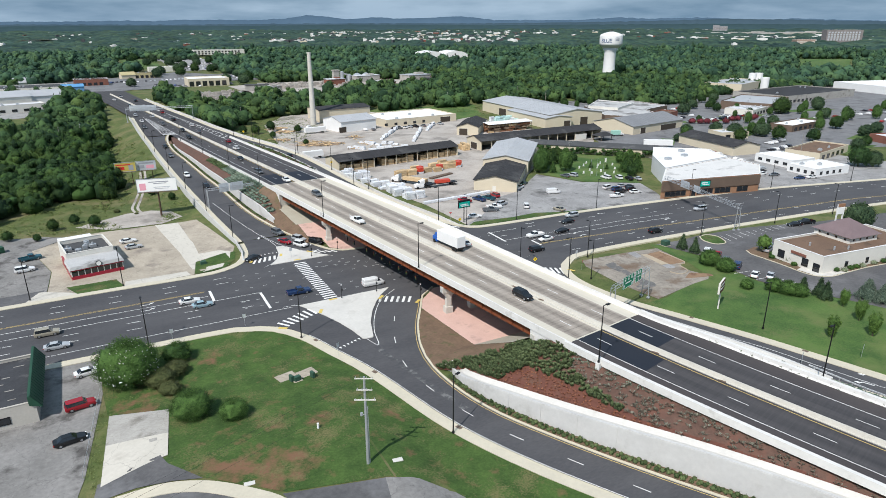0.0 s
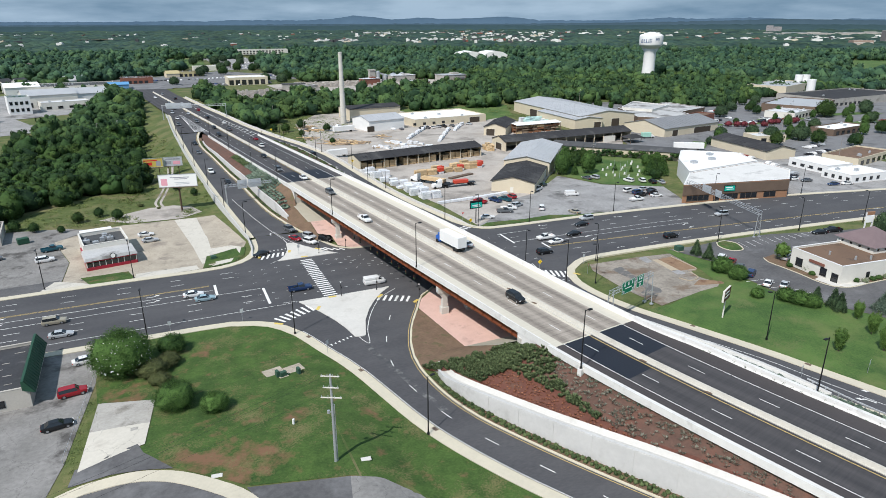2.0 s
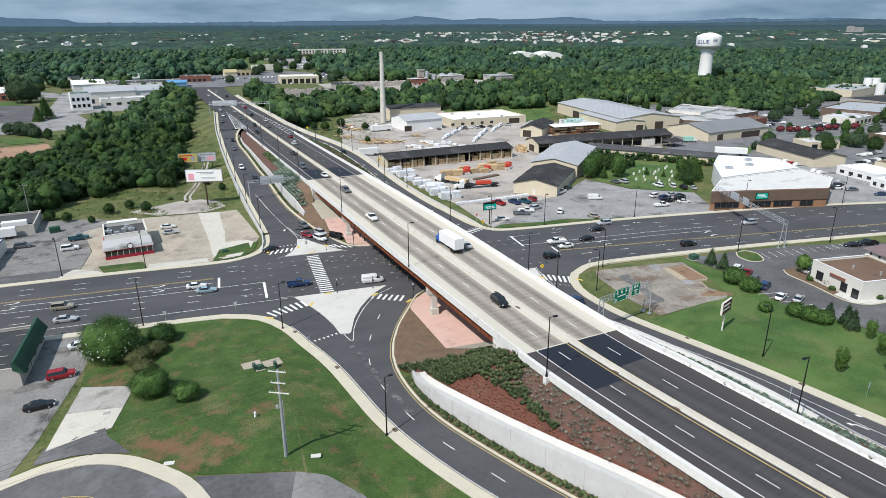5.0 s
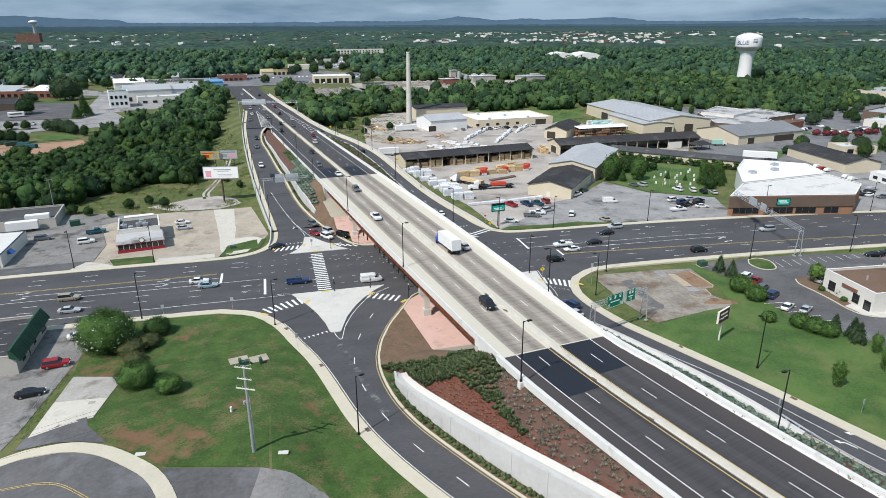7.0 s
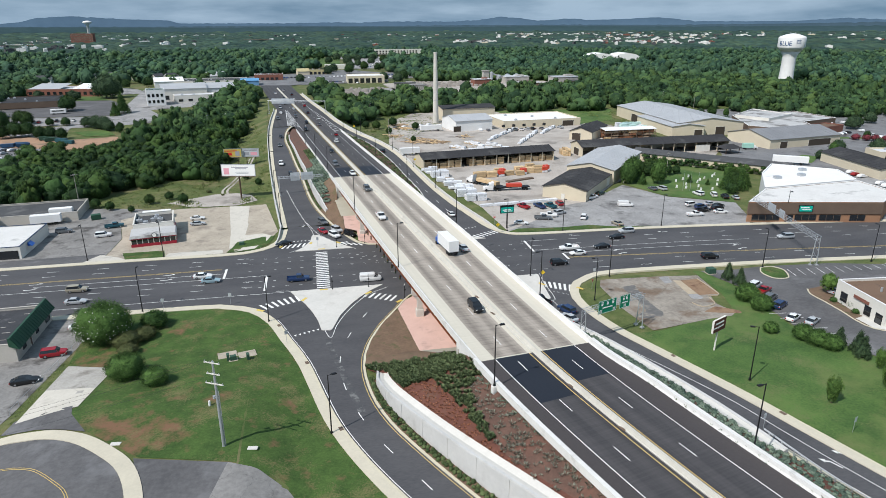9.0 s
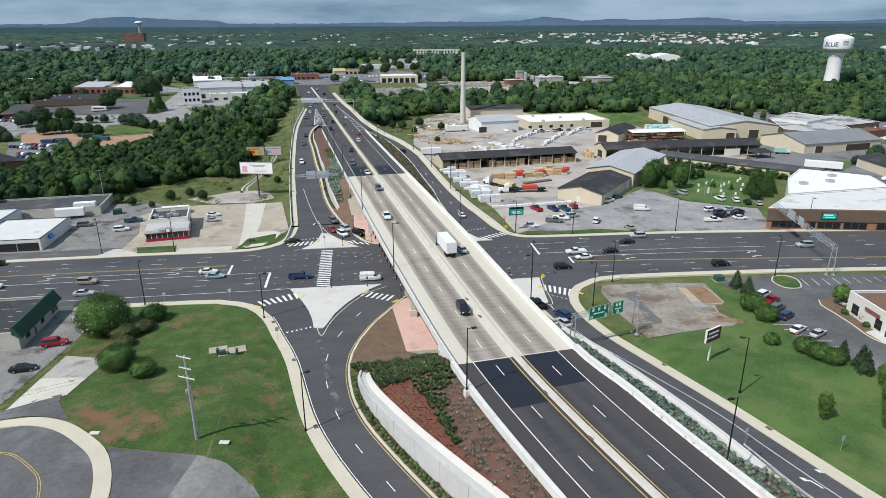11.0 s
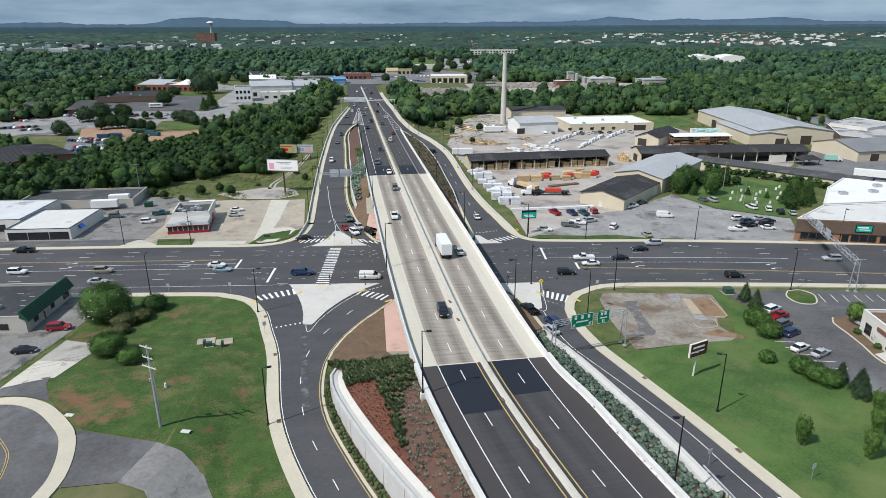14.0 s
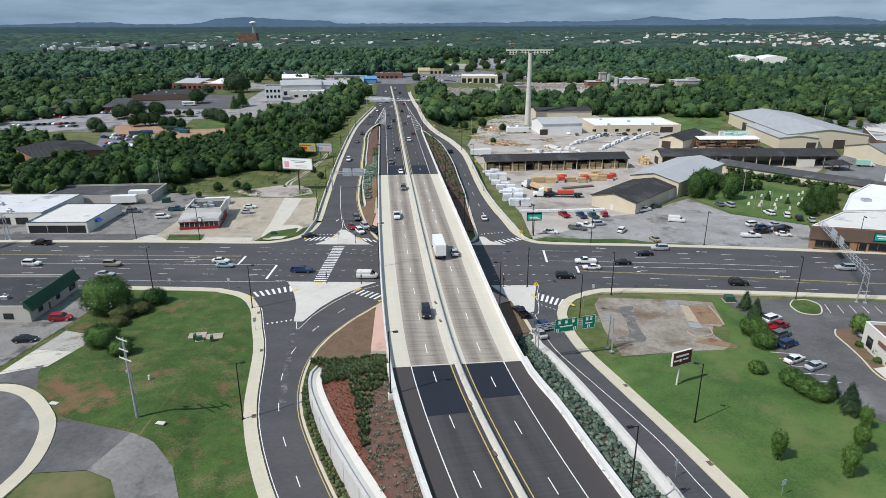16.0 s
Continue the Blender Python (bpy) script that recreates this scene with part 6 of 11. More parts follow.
FRONT = [(180.5, 164.8), (223.0, 155.4), (238.0, 167.0), (239.0, 183.0), (197.3, 179.0)]
store = poly_building("retail_store", FRONT, 6.9, BRICK_ORANGE, ROOF_STAINED, "flat-roofed store with brown fascia over an orange brick front", 0.12)
hall = poly_building("store_rear_hall", [(197.6, 179.6), (238.8, 183.6), (245.2, 200.0), (227.0, 215.0), (212.0, 200.6)], 7.3, WHITE_WALL, ROOF_WHITE, "rear hall of the store with bright white roof", 0.2)
for x, y in ((14, 12), (26, 14), (33, 22)):
    g = Geo()
    g.box(x, y, 7.1, 2.4, 2.0, 1.0, bevel=0.08)
    obj("roof_unit", g, GALV, hall)
fa = math.degrees(math.atan2(-9.4, 42.5))
ux, uy = math.cos(radians(fa)), math.sin(radians(fa))
def on_front(u, out):
    return u * ux + out * uy, u * uy - out * ux


def fbox(name, u, w, z, h, out, depth, mat, parent, label=""):
    x, y = on_front(u, out)
    g = Geo()
    g.box(x, y, z, w, depth, h, 0, fa)
    return obj(name, g, mat, parent, label)


fbox("fascia", 21.76, 43.7, 2.9, 3.7, 0.3, 0.35, BROWN_CLAD, store, "brown board fascia")
g = Geo()
g.box(8.2, 6.9, 2.9, 22.5, 0.35, 3.7, 0, math.degrees(math.atan2(14.2, 16.8)))
obj("fascia", g, BROWN_CLAD, store)
for u, w in ((6, 9), (19, 7), (27, 7), (36, 5)):
    f = fbox("window", u, w, 0.6, 2.0, 0.2, 0.12, GLASS_DARK, store)
    for k in range(int(w // 2) + 1):
        fbox("mullion", u - w / 2 + w * k / int(w // 2), 0.1, 0.6, 2.0, 0.24, 0.14, BROWN_CLAD, f)
fbox("door", 14.0, 1.8, 0, 2.5, 0.2, 0.12, GLASS_DARK, store)
b = fbox("sign_board", 18.5, 4.6, 3.6, 2.3, 0.52, 0.16, POLE_BLACK, store, "teal shop sign")
fbox("sign_face", 18.5, 4.2, 3.8, 1.9, 0.6, 0.06, plain("teal_sign_face", (0.0, 0.42, 0.33), 0.4), b)
fbox("lettering", 18.2, 2.8, 4.9, 0.4, 0.64, 0.04, SIGN_WHITE, b)
fbox("lettering", 18.7, 3.0, 4.3, 0.25, 0.64, 0.04, SIGN_WHITE, b)
flat_building("white_office", 276.0, 165.0, 21.0, 14.0, -4.0, 3.6, WHITE_WALL, ROOF_WHITE, "white flat-roofed roadside office building", items=[win(3, -5.5 + 3.4 * i, -4.2 + 3.4 * i, 1, 2.3) for i in range(4)] + [win(0, -8 + 4 * i, -6.6 + 4 * i, 1, 2.3) for i in range(4)], units=2, parapet=0.3)
flat_building("white_shop_row", 280.0, 184.0, 15.0, 20.0, -4.0, 3.8, WHITE_WALL, ROOF_WHITE, "white block with a flat white roof", items=[win(3, -8 + 4.5 * i, -6 + 4.5 * i, 1.2, 2.3) for i in range(4)], parapet=0.3)
gable_building("cream_hall", 285.0, 226.0, 40.0, 17.0, 82.0, 4.5, 6.6, BEIGE, ROOF_DARK, "cream hall with a dark shingled roof")
g = Geo()
root = thing("kiosk", 248.5, 274.0, gz(248, 274), 6, "small open shelter with a dark hipped roof", "shelter")
for u in (-4, 4):
    for v in (-3, 3):
        g = Geo()
        g.box(u, v, 0, 0.25, 0.25, 2.8)
        obj("post", g, BROWN_CLAD, root)
g = Geo()
g.add([(-5.2, -4.2, 2.8), (5.2, -4.2, 2.8), (5.2, 4.2, 2.8), (-5.2, 4.2, 2.8), (-2.2, 0, 4.6), (2.2, 0, 4.6)], [(0, 1, 5, 4), (1, 2, 5), (2, 3, 4, 5), (3, 0, 4), (3, 2, 1, 0)])
obj("roof", g, ROOF_DARK, root)
# bank
bank = flat_building("bank", 177.4, 94.0, 37.0, 15.4, -6.0, 5.1, OFFWHITE, ROOF_BROWN, "cream bank with brown gravel roof and white coping", band_mat=WHITE_WALL, items=[win(3, -5.8, -3.8, 0.8, 2.9), win(3, 1.8, 3.6, 0.8, 2.9), (3, 5.2, 7.0, 0, 2.6, "door", GLASS_DARK), win(0, -10, -9, 1.2, 2.6), win(0, -2, -1, 1.2, 2.6), win(0, 6, 7, 1.2, 2.6)], units=0)
g = Geo()
g.box(-18.65, -0.5, 3.2, 0.2, 4.6, 0.7)
obj("wall_sign", g, MAROON if False else BRICK_RED, bank, "dark red wall sign")
g = Geo()
g.box(3.6, 3.2, 4.6, 11, 11, 1.9)
obj("cupola_wall", g, OFFWHITE, bank)
g = Geo()
g.add([(-2.6, -3.0, 6.4), (9.8, -3.0, 6.4), (9.8, 9.4, 6.4), (-2.6, 9.4, 6.4), (3.6, 3.2, 10.2)], [(0, 1, 4), (1, 2, 4), (2, 3, 4), (3, 0, 4), (3, 2, 1, 0)])
obj("cupola_roof", g, ROOF_MAUVE, bank, "mauve pyramid roof")
for i in range(4):
    for face in range(2):
        g = Geo()
        if face == 0:
            g.box(-0.4 + 2.6 * i, -2.33, 5.3, 0.6, 0.06, 0.6)
        else:
            g.box(-1.93, -0.8 + 2.6 * i, 5.3, 0.06, 0.6, 0.6)
        obj("cupola_window", g, GLASS_DARK, bank)
for x, y in ((-10, -4), (-6, -5), (-13, 1)):
    g = Geo()
    g.rod((x, y, 4.5), (x, y, 5.6), 0.25, n=8)
    obj("roof_vent", g, GALV, bank)
# green-roofed shop in the south-west
# off-white wall colour darkened to the beige-grey it shows in shade
SHOP_WALL = material("shade_toned_offwhite_wall", (0.50, 0.47, 0.42), (0.40, 0.375, 0.335), 0.85, 3, 0.2, 0.05)
SHOP_ROOF = material("shop_tar_roof", (0.062, 0.064, 0.070), (0.034, 0.035, 0.040), 0.85, 2, 0.2, 0.15, c=(0.11, 0.11, 0.115), patch=0.3, patch_at=(0.56, 0.7))
shop = flat_building("green_roof_shop", -32.4, 119.8, 29.0, 19.0, 1.5, 3.9, SHOP_WALL, SHOP_ROOF, "off-white shop with tar roof and green metal mansard", units=4, seed=4, items=[win(1, -6.5, -5, 1.2, 2.4), win(1, 0.5, 1.8, 1.2, 2.4), win(1, 6.0, 8.4, 1.0, 2.6), (1, -3, -2, 0, 2.1, "door", BROWN_CLAD), win(0, 8.6, 10.6, 1.0, 2.2)])
g = Geo()
rows = []
for u in (-9.9, 9.9):
    rows.append([(15.3, u, 2.9), (15.45, u, 2.9), (14.0, u, 5.3), (13.6, u, 5.3), (13.6, u, 3.6)])
g.sweep(rows, 0, True, True)
for i in range(20):
    u = -9.6 + i
    g.add([(15.46, u - .04, 2.92), (15.46, u + .04, 2.92), (14.03, u + .04, 5.31), (14.03, u - .04, 5.31), (15.53, u - .04, 2.95), (15.53, u + .04, 2.95), (14.1, u + .04, 5.35), (14.1, u - .04, 5.35)], [(4, 5, 6, 7), (0, 1, 5, 4), (1, 2, 6, 5), (2, 3, 7, 6), (3, 0, 4, 7)])
obj("mansard", g, GREEN_METAL, shop, "green standing-seam metal mansard")
for u, v, w in ((11.4, 6.4, 1.7), (9.6, 2.6, 1.2), (10.4, -2.6, 1.5), (8.9, 0.2, 1.0), (6.0, 4.4, 1.6), (4.2, -3.6, 1.3), (11.0, -6.0, 1.2)):
    g = Geo()
    g.box(u, v, 3.402, w, 0.16, 0.06)
    obj("roof_batten", g, SLAB_GREY, shop)
flat_building("brown_parapet_shop", -58.0, 122.0, 22.0, 19.0, 1.5, 4.6, BROWN_CLAD, ROOF_TAR, "shop with a brown parapet and tar roof", units=3)
# diner
diner = flat_building("diner", -10.3, 195.8, 11.6, 13.5, 10, 5.0, OFFWHITE, ROOF_TAR, "diner with white parapet and red enamel glazed front", units=6, seed=9, parapet=1.0)
g = Geo()
g.box(0, -10.6, 0, 12.6, 7.8, 1.0)
obj("front_base", g, DINER_RED, diner, "red enamel wall")
g = Geo()
g.box(0, -10.6, 1.0, 12.3, 7.5, 1.5)
obj("front_glazing", g, GLASS_DARK, diner, "dark glazing band")
for i in range(9):
    g = Geo()
    g.box(-6.15 + 12.3 * i / 8, -14.4, 1.0, 0.16, 0.16, 1.5)
    obj("mullion", g, OFFWHITE, diner)
for i in range(5):
    for s in (-1, 1):
        g = Geo()
        g.box(s * 6.2, -14.2 + 7.2 * i / 4, 1.0, 0.16, 0.16, 1.5)
        obj("mullion", g, OFFWHITE, diner)
g = Geo()
g.box(0, -10.6, 2.5, 12.9, 8.2, 0.35)
obj("red_band", g, DINER_RED, diner)
g = Geo()
rows = [[(-6.6, -14.9, 2.85), (6.6, -14.9, 2.85), (6.6, -6.6, 2.85), (-6.6, -6.6, 2.85)], [(-6.3, -14.6, 3.7), (6.3, -14.6, 3.7), (6.3, -6.7, 3.7), (-6.3, -6.7, 3.7)]]
g.sweep(rows, 0, True, True)
obj("front_roof", g, ROOF_WORN, diner, "pale grey sloped front roof")
g = Geo()
g.rod((0.4, -14.75, 3.5), (0.4, -14.95, 3.5), 0.75, n=20)
ob = obj("round_sign", g, POLE_BLACK, diner, "round black and white sign")
g = Geo()
g.rod((0.4, -14.95, 3.5), (0.4, -14.98, 3.5), 0.6, n=20)
obj("sign_face", g, SIGN_WHITE, ob)
g = Geo()
g.box(-0.0, -2, 0, 12.4, 6, 2.4)
obj("side_band", g, DINER_RED, diner)
root = thing("storage_container", -25.0, 208.0, gz(-25, 208), 15, "dark green rubbish container", "container")
root.matrix_basis = pose(-33.5, 214.7, gz(-33, 214) + 0.05, 0, 0, 20)
g = Geo()
g.box(0, 0, 0.1, 3.0, 2.0, 1.7, bevel=0.1)
obj("body", g, GREEN_METAL, root)
root = thing("white_shed", -13.5, 213.0, gz(-13, 213), 8, "low white slatted enclosure behind the diner", "shed")
g = Geo()
g.box(0, 0, 0, 9, 4, 2.2)
obj("body", g, WHITE_WALL, root)
flat_building("white_shop", -52.4, 188.0, 19.5, 23.0, 2.0, 3.7, OFFWHITE, ROOF_STAINED, "white-roofed shop with black glazed front and navy trim", band_mat=NAVY, items=[win(0, -9, -3.4, 0.3, 2.6), win(0, -3, 3, 0.3, 2.6), win(0, 3.4, 9, 0.3, 2.6)], parapet=0.25)
root = thing("awning", -42.2, 183.0, gz(-42, 183), 92, "small blue canvas awning over a door", "awning")
g = Geo()
g.add([(-1.2, 0, 2.2), (1.2, 0, 2.2), (1.2, 0, 3.2), (-1.2, 0, 3.2), (-1.2, -1.2, 2.2), (1.2, -1.2, 2.2)], [(3, 2, 5, 4), (0, 3, 4), (1, 5, 2), (0, 4, 5, 1)])
obj("canvas", g, BLUE_PAINT, root)
flat_building("patched_roof_shop", -84.0, 198.0, 42.0, 26.0, 2.0, 4.2, OFFWHITE, ROOF_PATCHY, "older shop with patched grey roof and navy trim", band_mat=NAVY, units=5, items=[win(0, -18 + 6 * i, -14 + 6 * i, 0.4, 2.6) for i in range(6)])
flat_building("dark_roof_annex", -60.0, 222.0, 40.0, 18.0, 6.0, 3.5, SHOP_WALL, ROOF_TAR, "low annex with dark roof behind the shops")
for k, (x, y, w, h) in enumerate(((-48.0, 212.0, 9.0, 2.6), (-45.0, 217.5, 7.0, 3.2))):
    root = thing("box_trailer", x, y, gz(x, y) + 0.05, 8, "white box trailer parked behind the shop", "trailer", "box trailers")
    g = Geo()
    g.box(0, 0, 0.9, w, 2.5, h, bevel=0.05)
    obj("box", g, WHITE_WALL, root)
    for s in (-1, 1):
        g = Geo()
        g.rod((w * 0.3, s * 0.8, 0.45), (w * 0.3, s * 1.15, 0.45), 0.45, n=12)
        obj("wheel", g, TYRE, root)

# ---- lumber yard ----
def stack(name, x, y, rz, L, W, layers, lh, mat, label, seed=0, category="lumber stack", group="lumber stacks"):
    root = thing(name, x, y, gz(x, y) + 0.05, rz, label, category, group)
    r = random.Random(seed)
    z = 0.1
    for k in range(layers):
        n = 2 if W > 1.8 else 1
        for j in range(n):
            g = Geo()
            g.box(r.uniform(-.12, .12), (j - (n - 1) / 2) * (W / n), z, L * r.uniform(0.93, 1.0), W / n - 0.08, lh - 0.06, bevel=0.02)
            obj("pack", g, mat, root)
        g = Geo()
        for u in (-0.35, 0.35):
            g.box(u * L, 0, z - 0.06, 0.1, W, 0.06)
        obj("bearer", g, LUMBER, root)
        z += lh
    return root


r6 = random.Random(8)
RUST_BOARD = material("weathered_boards", (0.36, 0.27, 0.19), (0.22, 0.155, 0.105), 0.85, 4, 0.6, 0.2, random=0.3)
k = 0
for x, y, nx, ny, hi in ((97.6, 209.4, 2, 2, 3), (95.6, 216.5, 2, 1, 3), (96.0, 221.5, 2, 2, 3), (94.6, 229.0, 2, 1, 2), (94.2, 234.5, 2, 2, 2), (92.6, 242.5, 2, 1, 2), (91.8, 250.5, 2, 2, 3), (90.6, 258.5, 1, 2, 2), (89.6, 264.0, 2, 1, 2)):
    for i in range(nx):
        for j in range(ny):
            stack("wrapped_stack", x + 3.7 * i + r6.uniform(-.3, .3), y + 2.5 * j + r6.uniform(-.2, .2), 4 + r6.uniform(-7, 7), 3.5, 2.3, max(1, hi - (r6.random() < 0.35)), 0.92, WRAP, "white plastic-wrapped lumber packs", k, group="wrapped lumber packs")
            k += 1
for x, y, L, n in ((110.2, 246.0, 5.4, 4), (115.4, 246.2, 4.6, 4), (124.0, 248.2, 4.4, 3), (128.6, 247.2, 3.6, 3), (133.6, 250.4, 4.0, 4), (137.8, 250.8, 4.2, 5), (113, 252.0, 4.2, 2), (121, 254.0, 4.4, 3), (131, 256.0, 4.4, 3), (136.5, 257.5, 4.0, 4), (143.5, 258.5, 4.0, 2)):
    stack("lumber_stack", x, y, 6 + r6.uniform(-5, 5), L, 2.4, n, 0.62, LUMBER, "stack of fresh yellow lumber bundles", int(x * 7))
for x, y in ((119.8, 246.6), (121.2, 249.6), (130.6, 248.8), (140.8, 250.4), (142.6, 252.8)):
    root = stack("red_white_pack", x, y, 8, 2.5, 2.2, 1, 0.9, WRAP, "white pack topped with red-wrapped boards", int(x), group="red and white packs")
    for q in range(2):
        g = Geo()
        g.box(0, 0, 1.05 + 0.85 * q, 2.4, 2.1, 0.78, bevel=0.03)
        obj("red_pack", g, TRUCK_RED, root)
steel = stack("steel_stock", 125.5, 237.5, 20, 14.0, 2.2, 1, 0.5, BROWN_CLAD, "long brown steel stock lying on bearers", 3, "steel stock", "steel stock")
c7, s7 = math.cos(radians(7.3)), math.sin(radians(7.3))
for i in range(18):
    u = -30.5 + 3.6 * i
    if i in (5, 11):
        continue
    x, y = 121.0 + u * c7 + 3.6 * s7, 277.0 + u * s7 - 3.6 * c7
    stack("lumber_stack", x, y, 7.3, 3.2, 4.6, r6.choice((3, 4, 4)), 0.8, LUMBER, "lumber bundles stored in the open shed", i)
for (x0, y0, x1, y1), n in (((138, 334, 167.5, 374), 10), ((151, 319, 175, 358), 9), ((175, 350, 192.5, 374), 6), ((120, 309, 142, 306), 5), ((113, 320, 119, 311), 3), ((124, 331, 131, 318), 4), ((140, 316, 134, 322), 3)):
    for i in range(n):
        t = (i + 0.5) / n
        stack("wrapped_stack", x0 + (x1 - x0) * t, y0 + (y1 - y0) * t, math.degrees(math.atan2(y1 - y0, x1 - x0)), 4.0, 1.8, 1 + (i % 3 != 0), 0.8, WRAP, "row of white-wrapped lumber packs", i, group="wrapped lumber packs")
for x, y, n in ((97, 340, 40), (103, 336, 44), (108, 334, 34), (101, 345, 26), (97, 388, 26), (96, 402, 24), (88, 359, 22), (128, 349, 18), (127, 328, 20), (118, 315, 14)):
    root = thing("board_heap", x, y, gz(x, y) + 0.05, 0, "loose heap of scrap boards on gravel", "board heap", "scrap board heaps")
    for i in range(n):
        g = Geo()
        a = r6.uniform(0, 3.14)
        px, py, pz = r6.gauss(0, 3), r6.gauss(0, 2.2), 0.05 + 0.25 * r6.random() * 3
        L = r6.uniform(1.2, 3.2)
        g.rod((px - L * math.cos(a), py - L * math.sin(a), pz), (px + L * math.cos(a), py + L * math.sin(a), pz + r6.uniform(-.05, .3)), 0.17, n=4)
        obj("board", g, LUMBER if i % 3 else RUST_BOARD, root)
for x, y, rz, w in ((87.8, 300.0, 6, 10.0), (112.5, 376, 8, 13.5)):
    root = thing("box_trailer", x, y, gz(x, y) + 0.05, rz, "long white box trailer in the yard", "trailer", "box trailers")
    g = Geo()
    g.box(0, 0, 1.0, w, 2.5, 2.7, bevel=0.05)
    obj("box", g, WHITE_WALL, root)
    for s in (-1, 1):
        g = Geo()
        g.rod((w * 0.35, s * 0.85, 0.48), (w * 0.35, s * 1.15, 0.48), 0.48, n=12)
        obj("wheel", g, TYRE, root)
RUST_WOOD = material("red_brown_boards", (0.30, 0.135, 0.07), (0.17, 0.075, 0.04), 0.8, 3, 0.6, 0.2, random=0.35, stretch=(1, 1, 6))
root = thing("lumber_rack", 220.6, 328.4, gz(220, 328), 2, "open lumber rack with a thin white roof", "rack")
g = Geo()
g.add([(-16.4, -3.2, 4.9), (16.4, -3.2, 4.9), (16.4, 3.4, 5.6), (-16.4, 3.4, 5.6), (-16.4, -3.2, 5.1), (16.4, -3.2, 5.1), (16.4, 3.4, 5.8), (-16.4, 3.4, 5.8)], [(3, 2, 1, 0), (4, 5, 6, 7), (0, 1, 5, 4), (1, 2, 6, 5), (2, 3, 7, 6), (3, 0, 4, 7)])
obj("roof", g, ROOF_WHITE, root)
for i in range(9):
    for v, h in ((-2.6, 4.9), (3.0, 5.5)):
        g = Geo()
        g.box(-16 + 4.0 * i, v, 0, 0.22, 0.22, h)
        obj("post", g, BROWN_CLAD, root)
g = Geo()
g.box(0, 3.15, 0, 32.4, 0.12, 5.4)
obj("back_wall", g, RUST_WOOD, root)
for z in (1.55, 3.1):
    g = Geo()
    g.box(0, 0.1, z, 32.2, 5.0, 0.14)
    obj("shelf", g, BROWN_CLAD, root)
rack_rng = random.Random(41)
for level, z in enumerate((0.0, 1.69, 3.24)):
    for row, v in enumerate((-1.9, -0.3, 1.4)):
        u = -16.0
        while u < 14.5:
            w = rack_rng.uniform(2.4, 6.2)
            if rack_rng.random() < 0.8:
                pack = thing("board_pack", 0, 0, 0, 0, "long pack of boards lying on the open rack", "lumber pack", "packs on the lumber rack")
                pack.matrix_basis = root.matrix_basis @ pose(min(u + w / 2, 13.4), v + rack_rng.uniform(-.25, .1), z)
                h, lay = rack_rng.uniform(0.5, 1.25), rack_rng.choice((RUST_WOOD, RUST_WOOD, LUMBER, RUST_BOARD))
                for k in range(3):
                    g = Geo()
                    g.box(rack_rng.uniform(-.15, .15), 0, h * k / 3, w - 0.3, 1.3, h / 3 - 0.03)
                    obj("board_layer", g, lay, pack)
            u += w + 0.1
TEAL_WRAP = material("pale_teal_wrap", (0.50, 0.68, 0.66), (0.38, 0.55, 0.53), 0.5, 2, 0.5, 0.2, random=0.2)
for i in range(14):
    stack("wrapped_stack", 233.0 + 4.4 * (i % 5) + r6.uniform(-.5, .5), 366.0 - 4.6 * (i // 5) + r6.uniform(-.5, .5), 4 + r6.uniform(-5, 5), 3.9, 2.4, r6.choice((2, 3, 3)), 1.0, TEAL_WRAP if i % 4 else WRAP, "pale teal wrapped packs beside the warehouse", i, group="teal wrapped packs")
for i in range(4):
    stack("lumber_stack", 164.5 + 1.5 * (i % 2), 285.5 + 3.2 * (i // 2), 80, 4.6, 2.4, 3 + i % 2, 0.8, LUMBER, "stack of fresh yellow lumber bundles beside the shed", 90 + i)
for i in range(6):
    stack("wrapped_stack", 101.2 + 5.0 * i, 200.8 + 0.45 * i + r6.uniform(-.3, .3), 5 + r6.uniform(-3, 3), 5.4, 1.5, 1, 0.85, WRAP, "long white-wrapped pack lying on the lot", i, group="wrapped lumber packs")
root = thing("chimney", 122.0, 410.0, gz(122, 410) - 0.2, 0, "tall tapered grey concrete mill chimney", "chimney")
g = Geo()
g.rod((0, 0, 0), (0, 0, 45.4), 2.0, 1.12, 20)
obj("shaft", g, CONCRETE, root)
for z in np.arange(5, 45, 5.0):
    g = Geo()
    g.rod((0, 0, z), (0, 0, z + 0.15), 2.03 - 0.0189 * z, n=20)
    obj("band", g, GALV, root)
g = Geo()
g.rod((0, 0, 44.8), (0, 0, 45.7), 1.3, n=20)
obj("cap", g, CONCRETE, root)
tower = thing("water_tower", 487.0, 536.0, 5.0, 0, "white water tower with a wide drum tank and blue lettering", "water tower")
g = Geo()
g.sweep([[(r * math.cos(a * math.pi / 16), r * math.sin(a * math.pi / 16), h) for a in range(32)] for r, h in [(7.6, 0), (6.6, 5), (6.1, 16), (6.1, 28), (6.5, 30), (8.4, 33)]], 0, True, True)
obj("pedestal", g, WHITE_WALL, tower, smooth=True)
g = Geo()
g.sweep([[(r * math.cos(a * math.pi / 16), r * math.sin(a * math.pi / 16), h) for a in range(32)] for r, h in [(8.4, 33), (10.9, 35.6), (11.7, 36.4), (11.9, 37.2), (11.9, 45.0), (11.6, 45.8), (10.6, 46.6), (6.0, 48.3), (1.0, 49.2)]], 0, True, True)
tank = obj("tank", g, WHITE_WALL, tower, smooth=True)
for k in range(8):
    g = Geo()
    a = k * math.pi / 4
    g.rod((2.4 * math.cos(a), 2.4 * math.sin(a), 48.4), (2.4 * math.cos(a), 2.4 * math.sin(a), 50.0), 0.08, n=5)
    obj("rail_post", g, GALV, tank)
